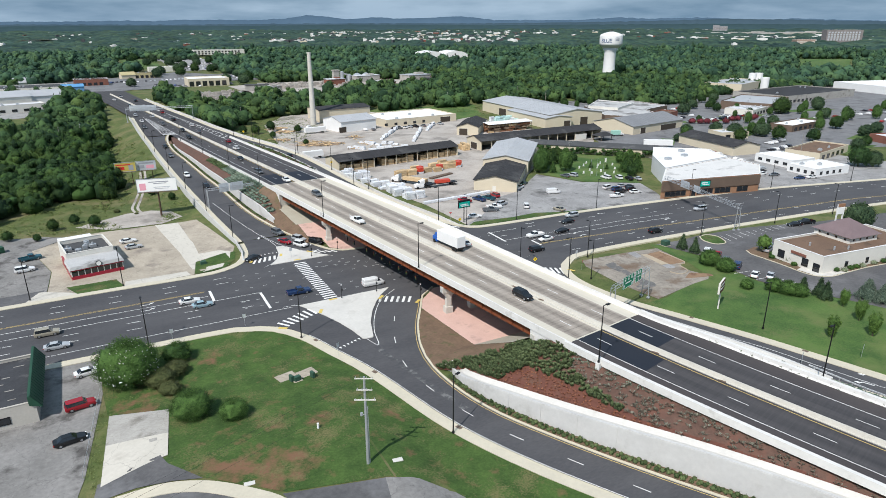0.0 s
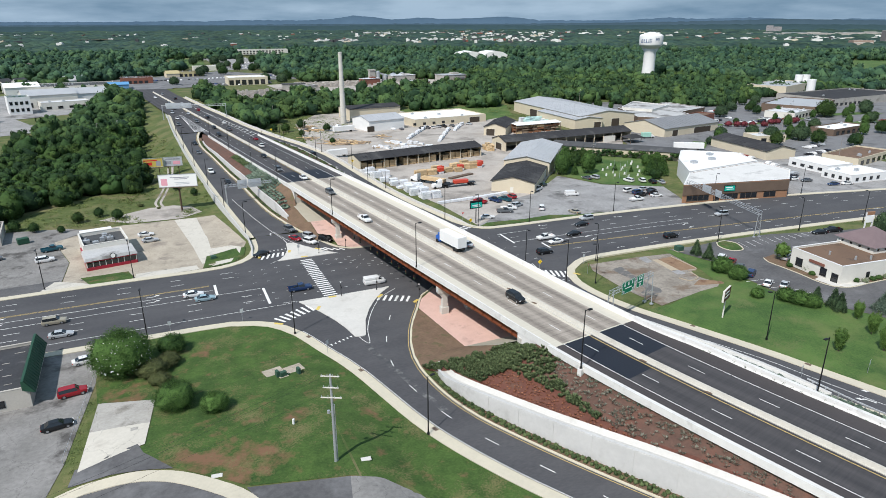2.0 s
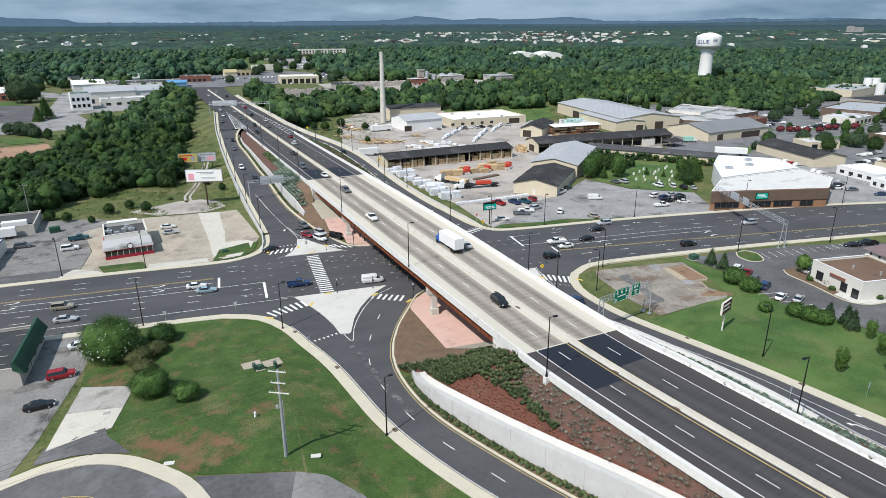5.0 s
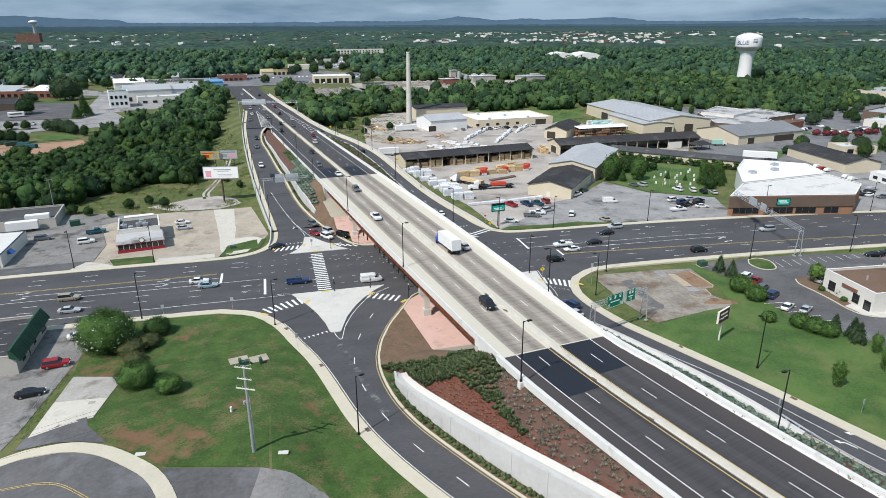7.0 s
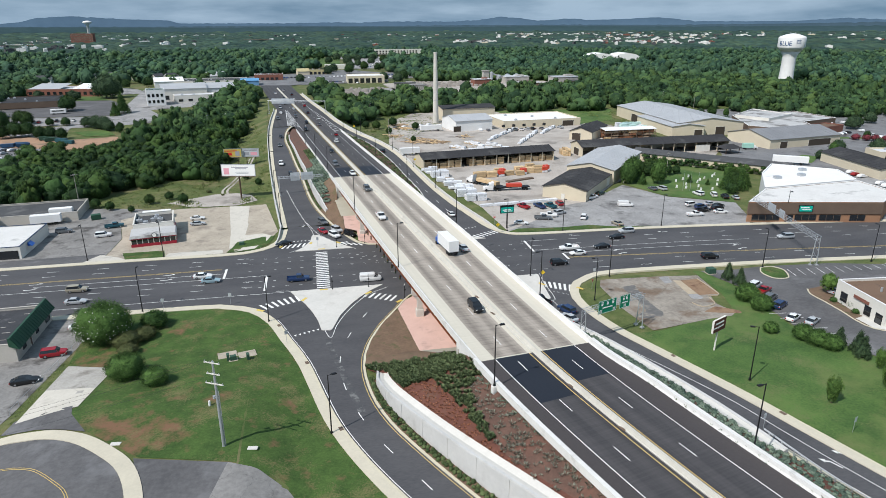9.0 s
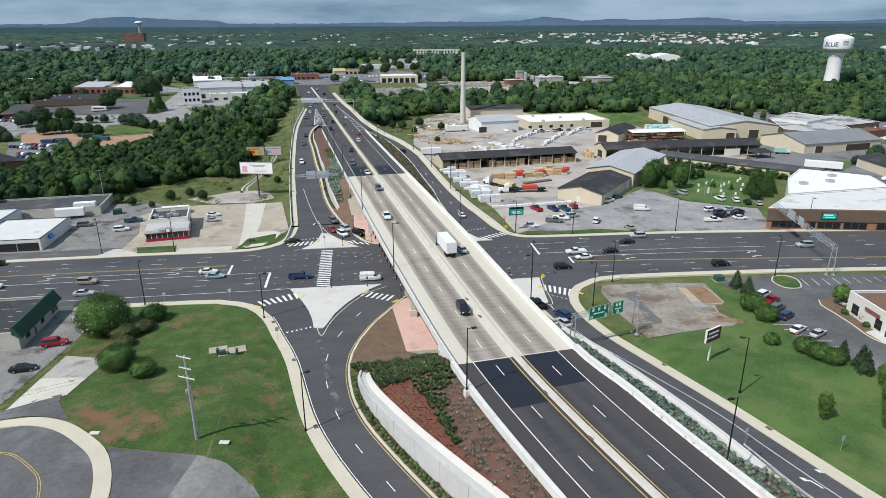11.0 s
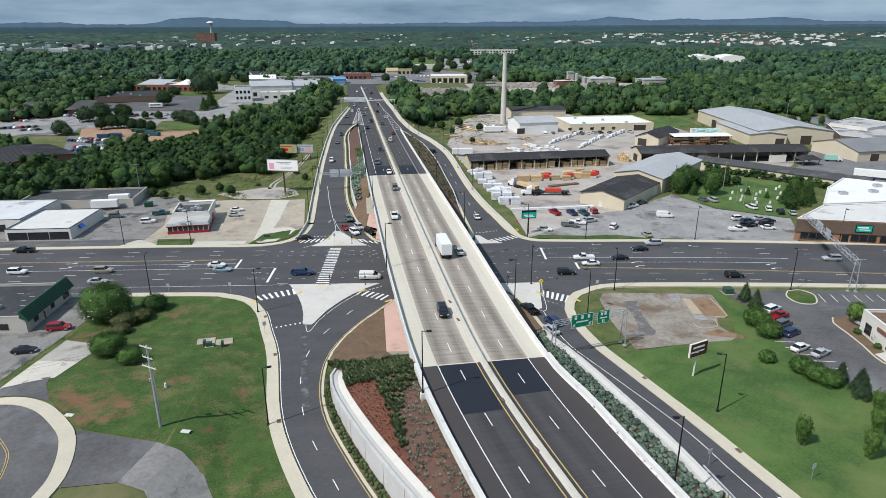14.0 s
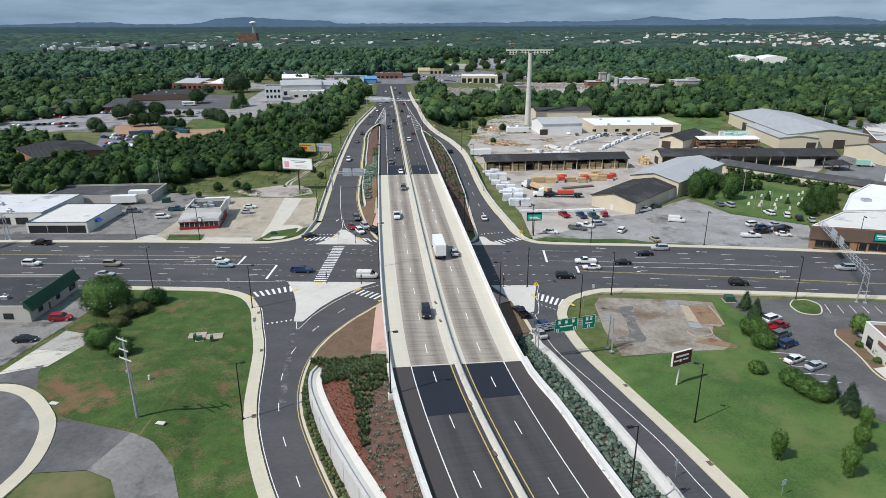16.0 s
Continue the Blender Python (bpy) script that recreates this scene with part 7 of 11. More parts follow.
# the tank's word, bent round the drum letter by letter
BLUE_LETTER = plain("blue_letter", (0.03, 0.08, 0.20), 0.5)
for i, ch in enumerate("BLUE"):
    cu = bpy.data.curves.new("letter", "FONT")
    cu.body, cu.size, cu.extrude, cu.align_x, cu.align_y = ch, 5.4, 0.06, "CENTER", "CENTER"
    cu.materials.append(BLUE_LETTER)
    ang = -177 + 14.5 * i
    ob = new("letter", cu)
    ob.parent = tank
    ob.matrix_basis = Matrix.Rotation(radians(ang), 4, "Z") @ Matrix.Translation((12.0, 0, 40.2)) @ Matrix.Rotation(radians(90), 4, "Z") @ Matrix.Rotation(radians(90), 4, "X")
for i in range(3):
    g = Geo()
    a = radians(-100)
    g.box(11.93 * math.cos(a), 11.93 * math.sin(a), 43.0 - 1.2 * i, 4.2, 0.1, 0.4, 0, -100 + 90)
    obj("lettering", g, BLUE_LETTER, tank)

# ---- street lamps ----
def lamp_parts(h):
    pole = Geo()
    pole.box(0, 0, 0, 0.42, 0.42, 0.06)
    pole.box(0, 0, 0.06, 0.30, 0.30, 0.35, bevel=0.05)
    pole.rod((0, 0, 0.3), (0, 0, h), 0.12, 0.075, 10)
    arm = Geo()
    arm.rod((0, 0, h - 0.12), (0.75, 0, h - 0.05), 0.045, n=8)
    head = Geo()
    head.box(1.05, 0, h - 0.16, 0.78, 0.42, 0.2, bevel=0.06)
    lens = Geo()
    lens.box(1.05, 0, h - 0.175, 0.6, 0.3, 0.02)
    return pole.mesh("pole", [POLE_BLACK]), arm.mesh("arm", [POLE_BLACK]), head.mesh("head", [POLE_BLACK]), lens.mesh("lens", [LAMP_CLEAR])


def make_lamp(h, x, y, z, rz):
    p = lamp_parts(h)
    root = thing("street_lamp", x, y, z, rz, "tall dark bronze street lamp with one square head", "street lamp", "street lamps")
    for n, m in zip(("pole", "arm", "head"), p):
        o = obj(n, m, [], root)
    obj("lens", p[3], [], o)
    return root


lamp11 = make_lamp(10.6, 0.6, 130.2, 0.12, 90)
for x, y, r in ((29.3, 119.0, 20), (41.5, 75.0, 20), (-22.6, 169.0, -90), (-2.4, 168.2, -90), (-44.3, 129.8, 90), (-88, 129.8, 90), (-66, 167.2, -90), (99.8, 171.2, 200), (117.2, 167.8, -90), (150.6, 166.4, -90), (192.8, 161.9, -100), (232, 156.0, -105), (272, 147.8, -110), (114.6, 128.6, 90), (104.6, 115.4, 160), (158.0, 126.6, 80), (190.0, 124.2, 80), (217, 121.5, 80), (252, 117, 75), (94.6, 133.0, -90)):
    copy_thing(lamp11, pose(x, y, 0.13, 0, 0, r))
copy_thing(lamp11, pose(115.8, 74.0, zse(0, 72) + 0.14, 0, 0, 160))
copy_thing(lamp11, pose(125.5, 40.0, zse(0, 40) + 0.14, 0, 0, 160))
for y in (124.5, 174.6, 227, 262, 300, 340):
    p = hw(y, -HALF - 0.55)
    copy_thing(lamp11, Matrix.Translation((p.x, p.y, p.z + 0.1)) @ pose(0, 0, 0, 0, 0, 8))
copy_thing(lamp11, pose(67.0, 70.4, 8.4, 0, 0, 8))
copy_thing(lamp11, pose(99.4, 51.5, 5.6, 0, 0, 188))
for x, y, z in ((67.0, 70.4, 8.45), (99.4, 51.5, 5.65)):
    root = thing("lamp_pedestal", x, y, z - 1.6, 17, "white concrete pedestal of a lamp beside the barrier", "pedestal", "lamp pedestals")
    g = Geo()
    g.box(0, 0, 0, 0.75, 0.75, 1.6, bevel=0.05)
    obj("block", g, BARRIER, root)
for y in (100, 149.5, 200, 250, 292, 330):
    p = hw(y, HALF + 0.55)
    copy_thing(lamp11, Matrix.Translation((p.x, p.y, p.z + 0.1)) @ pose(0, 0, 0, 0, 0, 188))
for y in (192, 222, 252, 284, 318, 352):
    copy_thing(lamp11, pose(XNW(y) - 1.7, y, ZR(y) + 0.13, 0, 0, 5))
for y in (225, 258, 292, 330):
    copy_thing(lamp11, pose(XNE(y) + 1.7, y, ZR(y) + 0.13, 0, 0, 188))

# ---- sign gantries ----
def truss(geo, a, b, w, n, r=0.05):
    """A four-chord lattice from a to b, w deep and wide."""
    a, b = Vector(a), Vector(b)
    d = (b - a).normalized()
    u = Vector((0, 0, 1)) if abs(d.z) < 0.9 else Vector((1, 0, 0))
    s = d.cross(u).normalized()
    u = s.cross(d)
    c = [s * w / 2 + u * w / 2, -s * w / 2 + u * w / 2, -s * w / 2 - u * w / 2, s * w / 2 - u * w / 2]
    for o in c:
        geo.rod(a + o, b + o, r, n=6)
    for i in range(n):
        p, q = a + (b - a) * (i / n), a + (b - a) * ((i + 1) / n)
        for k in range(4):
            o0, o1 = c[k], c[(k + 1) % 4]
            geo.rod(p + (o0 if i % 2 else o1), q + (o1 if i % 2 else o0), r * 0.6, n=5)
    return geo


def bars(root, x0, z0, w, h, y, rows, mat, parent):
    """Unreadable lettering as plain bars on a sign face."""
    for i, (u, v, bw, bh) in enumerate(rows):
        g = Geo()
        g.box(x0 + u * w, y, z0 + v * h, bw * w, 0.02, bh * h)
        obj("lettering", g, mat, parent)


def gantry(name, ax, ay, bx, by, z, h, label, signs, w=1.1, legw=0.9, posts=(True, True)):
    """Posts at a and b, a lattice beam between; signs: along, width, height, shows its face (1) or back (-1)."""
    L = math.hypot(bx - ax, by - ay)
    root = thing(name, ax, ay, z, math.degrees(math.atan2(by - ay, bx - ax)), label, "sign gantry", "sign gantries")
    for k, x in enumerate((0, L)):
        if not posts[k]:
            continue
        g = Geo()
        for s in (-1, 1):
            g.rod((x, s * legw, 0), (x, s * legw * 0.55, h), 0.12, 0.10, 8)
            g.box(x, s * legw, -0.1, 0.7, 0.7, 0.3)
        for i in range(4):
            z0, z1 = h * i / 4, h * (i + 1) / 4
            g.rod((x, legw * (1 - 0.45 * i / 4), z0), (x, -legw * (1 - 0.45 * (i + 1) / 4), z1), 0.05, n=6)
        obj("post", g, GALV, root)
    g = Geo()
    truss(g, (-0.4, 0, h), (L + 0.4, 0, h), w, max(6, int(L / 1.3)))
    obj("beam", g, GALV, root)
    for u, sw, sh, face, col in signs:
        g = Geo()
        g.box(u, -face * (w / 2 + 0.12), h - sh / 2, sw, 0.06, sh)
        panel = obj("sign_panel", g, [SIGN_BACK if col is None else col], root, "green sign panel" if col else "grey back of a sign panel")
        if col:
            g = Geo()
            for bx0, bz0, bw, bh in ((u, h - sh / 2 + 0.04, sw - 0.1, 0.06), (u, h + sh / 2 - 0.1, sw - 0.1, 0.06), (u - sw / 2 + 0.07, h - sh / 2 + 0.05, 0.06, sh - 0.1), (u + sw / 2 - 0.07, h - sh / 2 + 0.05, 0.06, sh - 0.1)):
                g.box(bx0, -face * (w / 2 + 0.16), bz0, bw, 0.02, bh)
            obj("border", g, SIGN_WHITE, panel)
            n = 3 if sw > 3 else 2
            for i in range(n):
                g = Geo()
                g.box(u + (i - (n - 1) / 2) * sw * 0.3, -face * (w / 2 + 0.16), h + sh * 0.12, 0.5, 0.02, 0.5)
                obj("route_shield", g, SIGN_WHITE, panel)
                g = Geo()
                g.box(u + (i - (n - 1) / 2) * sw * 0.3, -face * (w / 2 + 0.16), h + sh * 0.34, 0.6, 0.02, 0.14)
                obj("lettering", g, SIGN_WHITE, panel)
            g = Geo()
            g.box(u, -face * (w / 2 + 0.16), h - sh * 0.12, sw * 0.55, 0.02, 0.24)
            obj("lettering", g, SIGN_WHITE, panel)
            for s in ((-1, 1) if sw > 3 else (0,)):
                g = Geo()
                g.box(u + s * sw * 0.37, -face * (w / 2 + 0.16), h - sh * 0.42, 0.55, 0.02, 0.6)
                o = obj("arrow_box", g, SIGN_WHITE, panel)
                g = Geo()
                g.box(u + s * sw * 0.37, -face * (w / 2 + 0.18), h - sh * 0.38, 0.14, 0.02, 0.4)
                obj("arrow", g, POLE_BLACK, o)
        for s in (-0.3, 0.3):
            g = Geo()
            g.box(u + s * sw, -face * (w / 2 + 0.05), h - sh / 2 + 0.1, 0.1, 0.08, sh - 0.2)
            obj("bracket", g, GALV, root)
    return root


gantry("sign_gantry", 183.0, 165.4, 172.5, 125.2, 0.1, 7.6, "galvanised lattice gantry spanning the cross street", [(11.0, 5.2, 2.6, -1, None), (18.0, 3.6, 2.4, -1, None)])
gantry("sign_gantry", 92.5, 94.7, 107.8, 99.8, 0.5, 7.3, "lattice gantry with two green route signs over the ramp", [(5.75, 4.9, 2.85, 1, SIGN_GREEN), (10.6, 2.85, 2.85, 1, SIGN_GREEN)], 0.8)
gantry("sign_gantry", 27.6, 226.0, 43.6, 227.4, 1.6, 6.8, "lattice gantry over the exit ramp seen from its back", [(6.0, 3.4, 3.1, -1, None), (10.4, 4.6, 2.9, -1, None)], 0.7, posts=(True, False))
gantry("sign_gantry", 13.0, 428.0, 49.6, 421.0, 7.0, 8.0, "wide lattice gantry across the far highway", [(7.5, 11.0, 3.4, -1, None), (15.0, 4.0, 3.2, -1, None)], 1.0)
gantry("sign_gantry", -62.0, 167.6, -73.0, 131.0, 0.1, 7.6, "lattice gantry at the street's west end", [(9.0, 4.5, 2.4, -1, None)], 1.1)

# ---- billboards, shop and bank signs ----
def billboard(x, y, z, rz, w, h, leg, label, face, blocks, posts=1):
    root = thing("billboard", x, y, z, rz, label, "billboard", "billboards")
    for k in range(posts):
        px = 0 if posts == 1 else (k - (posts - 1) / 2) * w * 0.55
        g = Geo()
        g.rod((px, 0.3, -0.5), (px, 0.3, leg + h * 0.8), 0.32 if posts == 1 else 0.16, 0.28 if posts == 1 else 0.14, 12)
        obj("post", g, WOODPOLE_DARK, root)
    g = Geo()
    g.box(0, 0, leg, w, 0.25, h)
    obj("panel", g, face, root)
    g = Geo()
    for bx, bz, bw, bh in ((0, leg - 0.12, w + 0.3, 0.16), (0, leg + h - 0.02, w + 0.3, 0.12), (-w / 2 - 0.06, leg, 0.14, h), (w / 2 + 0.06, leg, 0.14, h)):
        g.box(bx, -0.02, bz, bw, 0.34, bh)
    obj("frame", g, GALV, root)
    g = Geo()
    g.box(0, -0.6, leg - 0.25, w, 0.7, 0.08)
    obj("catwalk", g, WOODPOLE_DARK, root)
    for u, v, bw, bh, m in blocks:
        g = Geo()
        g.box(u * w, -0.14, leg + v * h, bw * w, 0.02, bh * h)
        obj("printed_shape", g, m, root)
    return root


PINK = plain("pink_print", (0.75, 0.35, 0.42), 0.5)
GREY_PRINT = plain("grey_print", (0.30, 0.31, 0.34), 0.6)
YELLOW_PRINT = plain("yellow_print", (0.50, 0.40, 0.09), 0.5)
billboard(12.6, 233.3, gz(12.6, 233.3), -12, 12.6, 4.3, 8.3 - gz(12.6, 233.3), "white roadside billboard on one brown steel post", SIGN_WHITE, [(-0.36, 0.12, 0.16, 0.55, PINK), (0.05, 0.72, 0.5, 0.07, GREY_PRINT), (0.08, 0.60, 0.34, 0.06, GREY_PRINT), (0.12, 0.30, 0.42, 0.05, SIGN_BACK), (0.12, 0.18, 0.36, 0.05, SIGN_BACK)])
billboard(4.8, 284.6, gz(4.8, 284.6), -6, 7.6, 3.6, max(2.0, 5.9 - gz(4.8, 284.6)), "yellow billboard panel with red and dark shapes", YELLOW_PRINT, [(-0.1, 0.7, 0.7, 0.12, SIGN_RED), (-0.22, 0.2, 0.35, 0.36, SIGN_RED), (0.28, 0.12, 0.24, 0.6, GREY_PRINT)], 2)
billboard(12.6, 284.8, gz(12.6, 284.8), -6, 7.2, 3.6, max(1.2, 5.8 - gz(12.6, 284.8)), "grey billboard panel with pale printed rows", SIGN_BACK, [(0, 0.7, 0.8, 0.18, GREY_PRINT), (-0.25, 0.2, 0.3, 0.35, GREY_PRINT), (0.2, 0.15, 0.4, 0.4, PINK)], 2)
TEAL = plain("teal_sign", (0.0, 0.42, 0.33), 0.4)
root = thing("shop_sign", 100.6, 174.4, 0.1, 4, "black pole sign with a teal shop board", "sign")
g = Geo()
g.rod((0, 0, 0), (0, 0, 5.2), 0.16, n=10)
obj("post", g, POLE_BLACK, root)
g = Geo()
g.box(0, 0, 5.0, 4.6, 0.4, 2.6, bevel=0.1)
board = obj("board", g, POLE_BLACK, root)
for u, v, w, h, m in ((0, 0.25, 4.2, 1.7, TEAL), (-0.2, 0.9, 2.8, 0.35, SIGN_WHITE), (0.3, 0.5, 3.0, 0.22, SIGN_WHITE)):
    g = Geo()
    g.box(u, -0.22 - 0.02 * (m is SIGN_WHITE), 5.0 + v, w, 0.03, h)
    obj("face" if m is TEAL else "lettering", g, m, board)
MAROON = plain("maroon_sign", (0.10, 0.018, 0.02), 0.5)
root = thing("bank_sign", 116.8, 86.2, gz(116.8, 86.2), 26, "maroon bank sign board on one white leaning post", "sign")
g = Geo()
g.rod((0, 0, -0.3), (0.15, 0, 4.4), 0.17, 0.15, 12)
obj("post", g, OFFWHITE, root)
g = Geo()
g.box(0.35, 0, 4.2, 4.3, 0.42, 2.7, bevel=0.05)
board = obj("board", g, OFFWHITE, root)
for s in (-1, 1):
    g = Geo()
    g.box(0.35, s * 0.22, 4.25, 4.24, 0.03, 2.6)
    obj("face", g, MAROON, board)
    for u, v, w, h in ((0.1, 1.55, 2.9, 0.62), (-0.75, 0.75, 1.3, 0.45), (0.35, 0.6, 0.55, 0.7), (1.35, 0.75, 1.2, 0.45)):
        g = Geo()
        g.box(0.35 + u * s, s * 0.245, 4.3 + v, w, 0.02, h * 0.62)
        obj("lettering", g, SIGN_WHITE, board)
root = thing("pylon_sign", 205.0, 112.5, 0, -10, "tall white pylon sign beside the bank car park", "sign")
for s in (-1, 1):
    g = Geo()
    g.box(s * 1.3, 0, 0, 0.35, 0.35, 7.5)
    obj("post", g, WHITE_WALL, root)
for z, h, m in ((4.2, 2.2, SIGN_WHITE), (6.6, 1.0, BRICK_ORANGE)):
    g = Geo()
    g.box(0, 0, z, 2.9, 0.45, h, bevel=0.05)
    obj("board", g, m, root)

# ---- small road signs, signals and posts ----
def road_sign(x, y, z, rz, kind):
    lab = {"yield": "red and white yield sign on a thin post", "warn": "yellow diamond pedestrian warning sign", "back": "grey back of a small road sign"}[kind]
    root = thing("road_sign", x, y, z, rz, lab, "road sign", "road signs")
    g = Geo()
    g.rod((0, 0, 0), (0, 0, 2.7), 0.035, n=6)
    obj("post", g, GALV, root)
    g = Geo()
    if kind == "warn":
        g.add([(0, -0.04, 2.0), (0.62, -0.04, 2.62), (0, -0.04, 3.24), (-0.62, -0.04, 2.62), (0, -0.07, 2.0), (0.62, -0.07, 2.62), (0, -0.07, 3.24), (-0.62, -0.07, 2.62)], [(0, 1, 2, 3), (7, 6, 5, 4), (0, 4, 5, 1), (1, 5, 6, 2), (2, 6, 7, 3), (3, 7, 4, 0)])
        p = obj("plate", g, SIGN_YELLOW, root)
        g = Geo()
        g.box(0, -0.08, 2.4, 0.16, 0.02, 0.5)
        obj("symbol", g, POLE_BLACK, p)
    elif kind == "yield":
        g.add([(0, -0.04, 1.9), (0.45, -0.04, 2.7), (-0.45, -0.04, 2.7), (0, -0.07, 1.9), (0.45, -0.07, 2.7), (-0.45, -0.07, 2.7)], [(0, 1, 2), (5, 4, 3), (0, 3, 4, 1), (1, 4, 5, 2), (2, 5, 3, 0)])
        p = obj("plate", g, SIGN_RED, root)
        g = Geo()
        g.add([(0, -0.08, 2.1), (0.26, -0.08, 2.58), (-0.26, -0.08, 2.58)], [(0, 1, 2)])
        obj("inner_plate", g, SIGN_WHITE, p)
    else:
        g.box(0, -0.05, 2.0, 0.7, 0.03, 0.9)
        obj("plate", g, SIGN_BACK, root)


for x, y, z, r, k in ((96.2, 128.4, 0.17, -5, "warn"), (96.2, 169.5, 0.3, 0, "warn"), (106.6, 121.5, 0.15, 40, "yield"), (97.5, 178, 0.3, 160, "yield"), (110.0, 128.0, 0.15, 0, "back"), (5.2, 130.0, 0.12, 0, "back"), (33.5, 107.8, 0.15, 30, "back"), (20, 130.2, 0.12, 0, "back"), (121.6, 57, 1.3, 20, "back"), (40.6, 168.0, 0.17, 180, "back"), (84.5, 262, 3.3, 0, "warn"), (63, 338, 7.6, 0, "warn"), (108.4, 60.5, 1.4, 200, "back")):
    road_sign(x, y, z, r, k)


def post_top(x, y, z):
    root = thing("pedestrian_signal", x, y, z, 0, "short black signal post with a white globe top", "signal post", "signal posts")
    g = Geo()
    g.rod((0, 0, 0), (0, 0, 0.3), 0.14, n=10)
    g.rod((0, 0, 0.3), (0, 0, 3.3), 0.06, n=8)
    obj("post", g, POLE_BLACK, root)
    g = Geo()
    g.rod((0, 0, 3.3), (0, 0, 3.6), 0.14, 0.1, n=10)
    obj("lamp_top", g, LAMP_CLEAR, root)
    g = Geo()
    g.box(0.05, -0.15, 2.0, 0.35, 0.25, 0.4)
    obj("signal_box", g, POLE_BLACK, root)


for x, y in ((43.7, 134.4), (52.6, 134.2), (46.0, 166.4), (88.6, 132.8), (60.5, 125.6), (54.5, 168.6)):
    post_top(x, y, 0.17)


def traffic_signal(x, y, z, rz):
    root = thing("traffic_signal", x, y, z, rz, "black three-lens traffic signal hung under the bridge", "traffic signal", "traffic signals")
    g = Geo()
    g.box(0, 0, 0, 0.36, 0.3, 1.05, bevel=0.03)
    g.rod((0, 0, 1.05), (0, 0, 1.9), 0.04, n=6)
    body = obj("housing", g, POLE_BLACK, root)
    for i, c in enumerate(((0.02, 0.2, 0.05), (0.3, 0.2, 0.02), (0.3, 0.02, 0.02))):
        g = Geo()
        g.rod((0, -0.15, 0.19 + 0.33 * i), (0, -0.19, 0.19 + 0.33 * i), 0.12, n=12)
        obj("lens", g, plain("signal_lens", c, 0.3), body)


for y in (127.5, 131.5, 135, 139, 143, 147, 151, 158, 162):
    p = hw(y, -10.62)
    traffic_signal(p.x, p.y, ZH(y) - 4.1, -90)

# ---- utility poles and wires ----
def utility_pole(x, y, z, rz, h, label, arms, mat=WOODPOLE, r=0.22, gear=True):
    root = thing("utility_pole", x, y, z, rz, label, "utility pole", "utility poles")
    g = Geo()
    g.rod((0, 0, -0.4), (0, 0, h), r, r * 0.6, 12)
    obj("pole", g, mat, root)
    for a, w in arms:
        g = Geo()
        g.box(0, -0.16, a, w, 0.12, 0.14)
        arm = obj("crossarm", g, OFFWHITE if gear else mat, root)
        for k in range(4):
            u = -w / 2 + 0.15 + (w - 0.3) * k / 3
            g = Geo()
            g.rod((u, -0.16, a + 0.14), (u, -0.16, a + 0.4), 0.06, 0.04, 8)
            obj("insulator", g, GALV, arm)
    if gear:
        g = Geo()
        g.rod((0.28, 0.1, 0.0), (0.28, 0.1, h * 0.66), 0.06, n=6)
        obj("conduit", g, GALV, root)
        g = Geo()
        g.rod((-0.6, 0.1, h * 0.56), (-0.6, 0.1, h * 0.56 + 0.45), 0.2, n=10)
        g.rod((-0.6, 0.1, h * 0.56 + 0.2), (0, 0.1, h * 0.56 + 0.2), 0.05, n=6)
        obj("switch_drum", g, GALV, root)
    return root


utility_pole(25.6, 71.7, gz(25.6, 71.7), -28, 14.4, "grey utility pole with three crossarms and cables", [(14.1, 2.6), (12.3, 2.2), (10.7, 3.0)], GALV, 0.25)
for dx, zz in ((-1.15, 16.9), (0.0, 16.9), (1.15, 15.0)):
    g = Geo()
    a = Vector((25.6 + dx * 0.88, 71.7 - dx * 0.47, zz))
    b = Vector((-70 + dx, 46 - dx, 15.0))
    pts = [a + (b - a) * (i / 14) - Vector((0, 0, 9.0 * (i / 14) * (1 - i / 14))) for i in range(15)]
    g.sweep([[p + Vector((0, u, w)) for u, w in ((0.014, 0), (0, 0.014), (-0.014, 0), (0, -0.014))] for p in pts], 0, True, True)
    obj("overhead_wire", g, POLE_BLACK, label="thin sagging overhead power wire", category="wire", group="overhead wires")
utility_pole(-45.4, 236.0, gz(-45, 236), 20, 12.0, "wooden utility pole with white transformer cans", [(11.5, 2.4)], WOODPOLE, 0.16, False)
for x, y in ((-22, 398), (-12, 404), (239, 441), (311, 451), (328, 434), (80, 430), (84, 356), (301, 190), (166.0, 224.0), (352, 262), (440, 296), (188.0, 229)):
    utility_pole(x, y, gz(x, y), x % 90, 11.0, "weathered wooden utility pole with a crossarm", [(10.4, 2.2)], WOODPOLE, 0.15, False)

# ---- small things on the plots ----
def utility_box(x, y, rz, w, d, h, mat, label, pad=True):
    root = thing("utility_cabinet", x, y, gz(x, y), rz, label, "utility cabinet", "utility cabinets")
    if pad:
        g = Geo()
        g.box(0, 0, -0.1, w + 0.5, d + 0.5, 0.2)
        obj("pad", g, CONCRETE_OLD, root)
    g = Geo()
    g.box(0, 0, 0.1, w, d, h, bevel=0.06)
    b = obj("cabinet", g, mat, root)
    g = Geo()
    g.box(-w * 0.25, -d / 2 - 0.01, 0.2, w * 0.4, 0.02, h * 0.75)
    obj("door", g, mat, b)


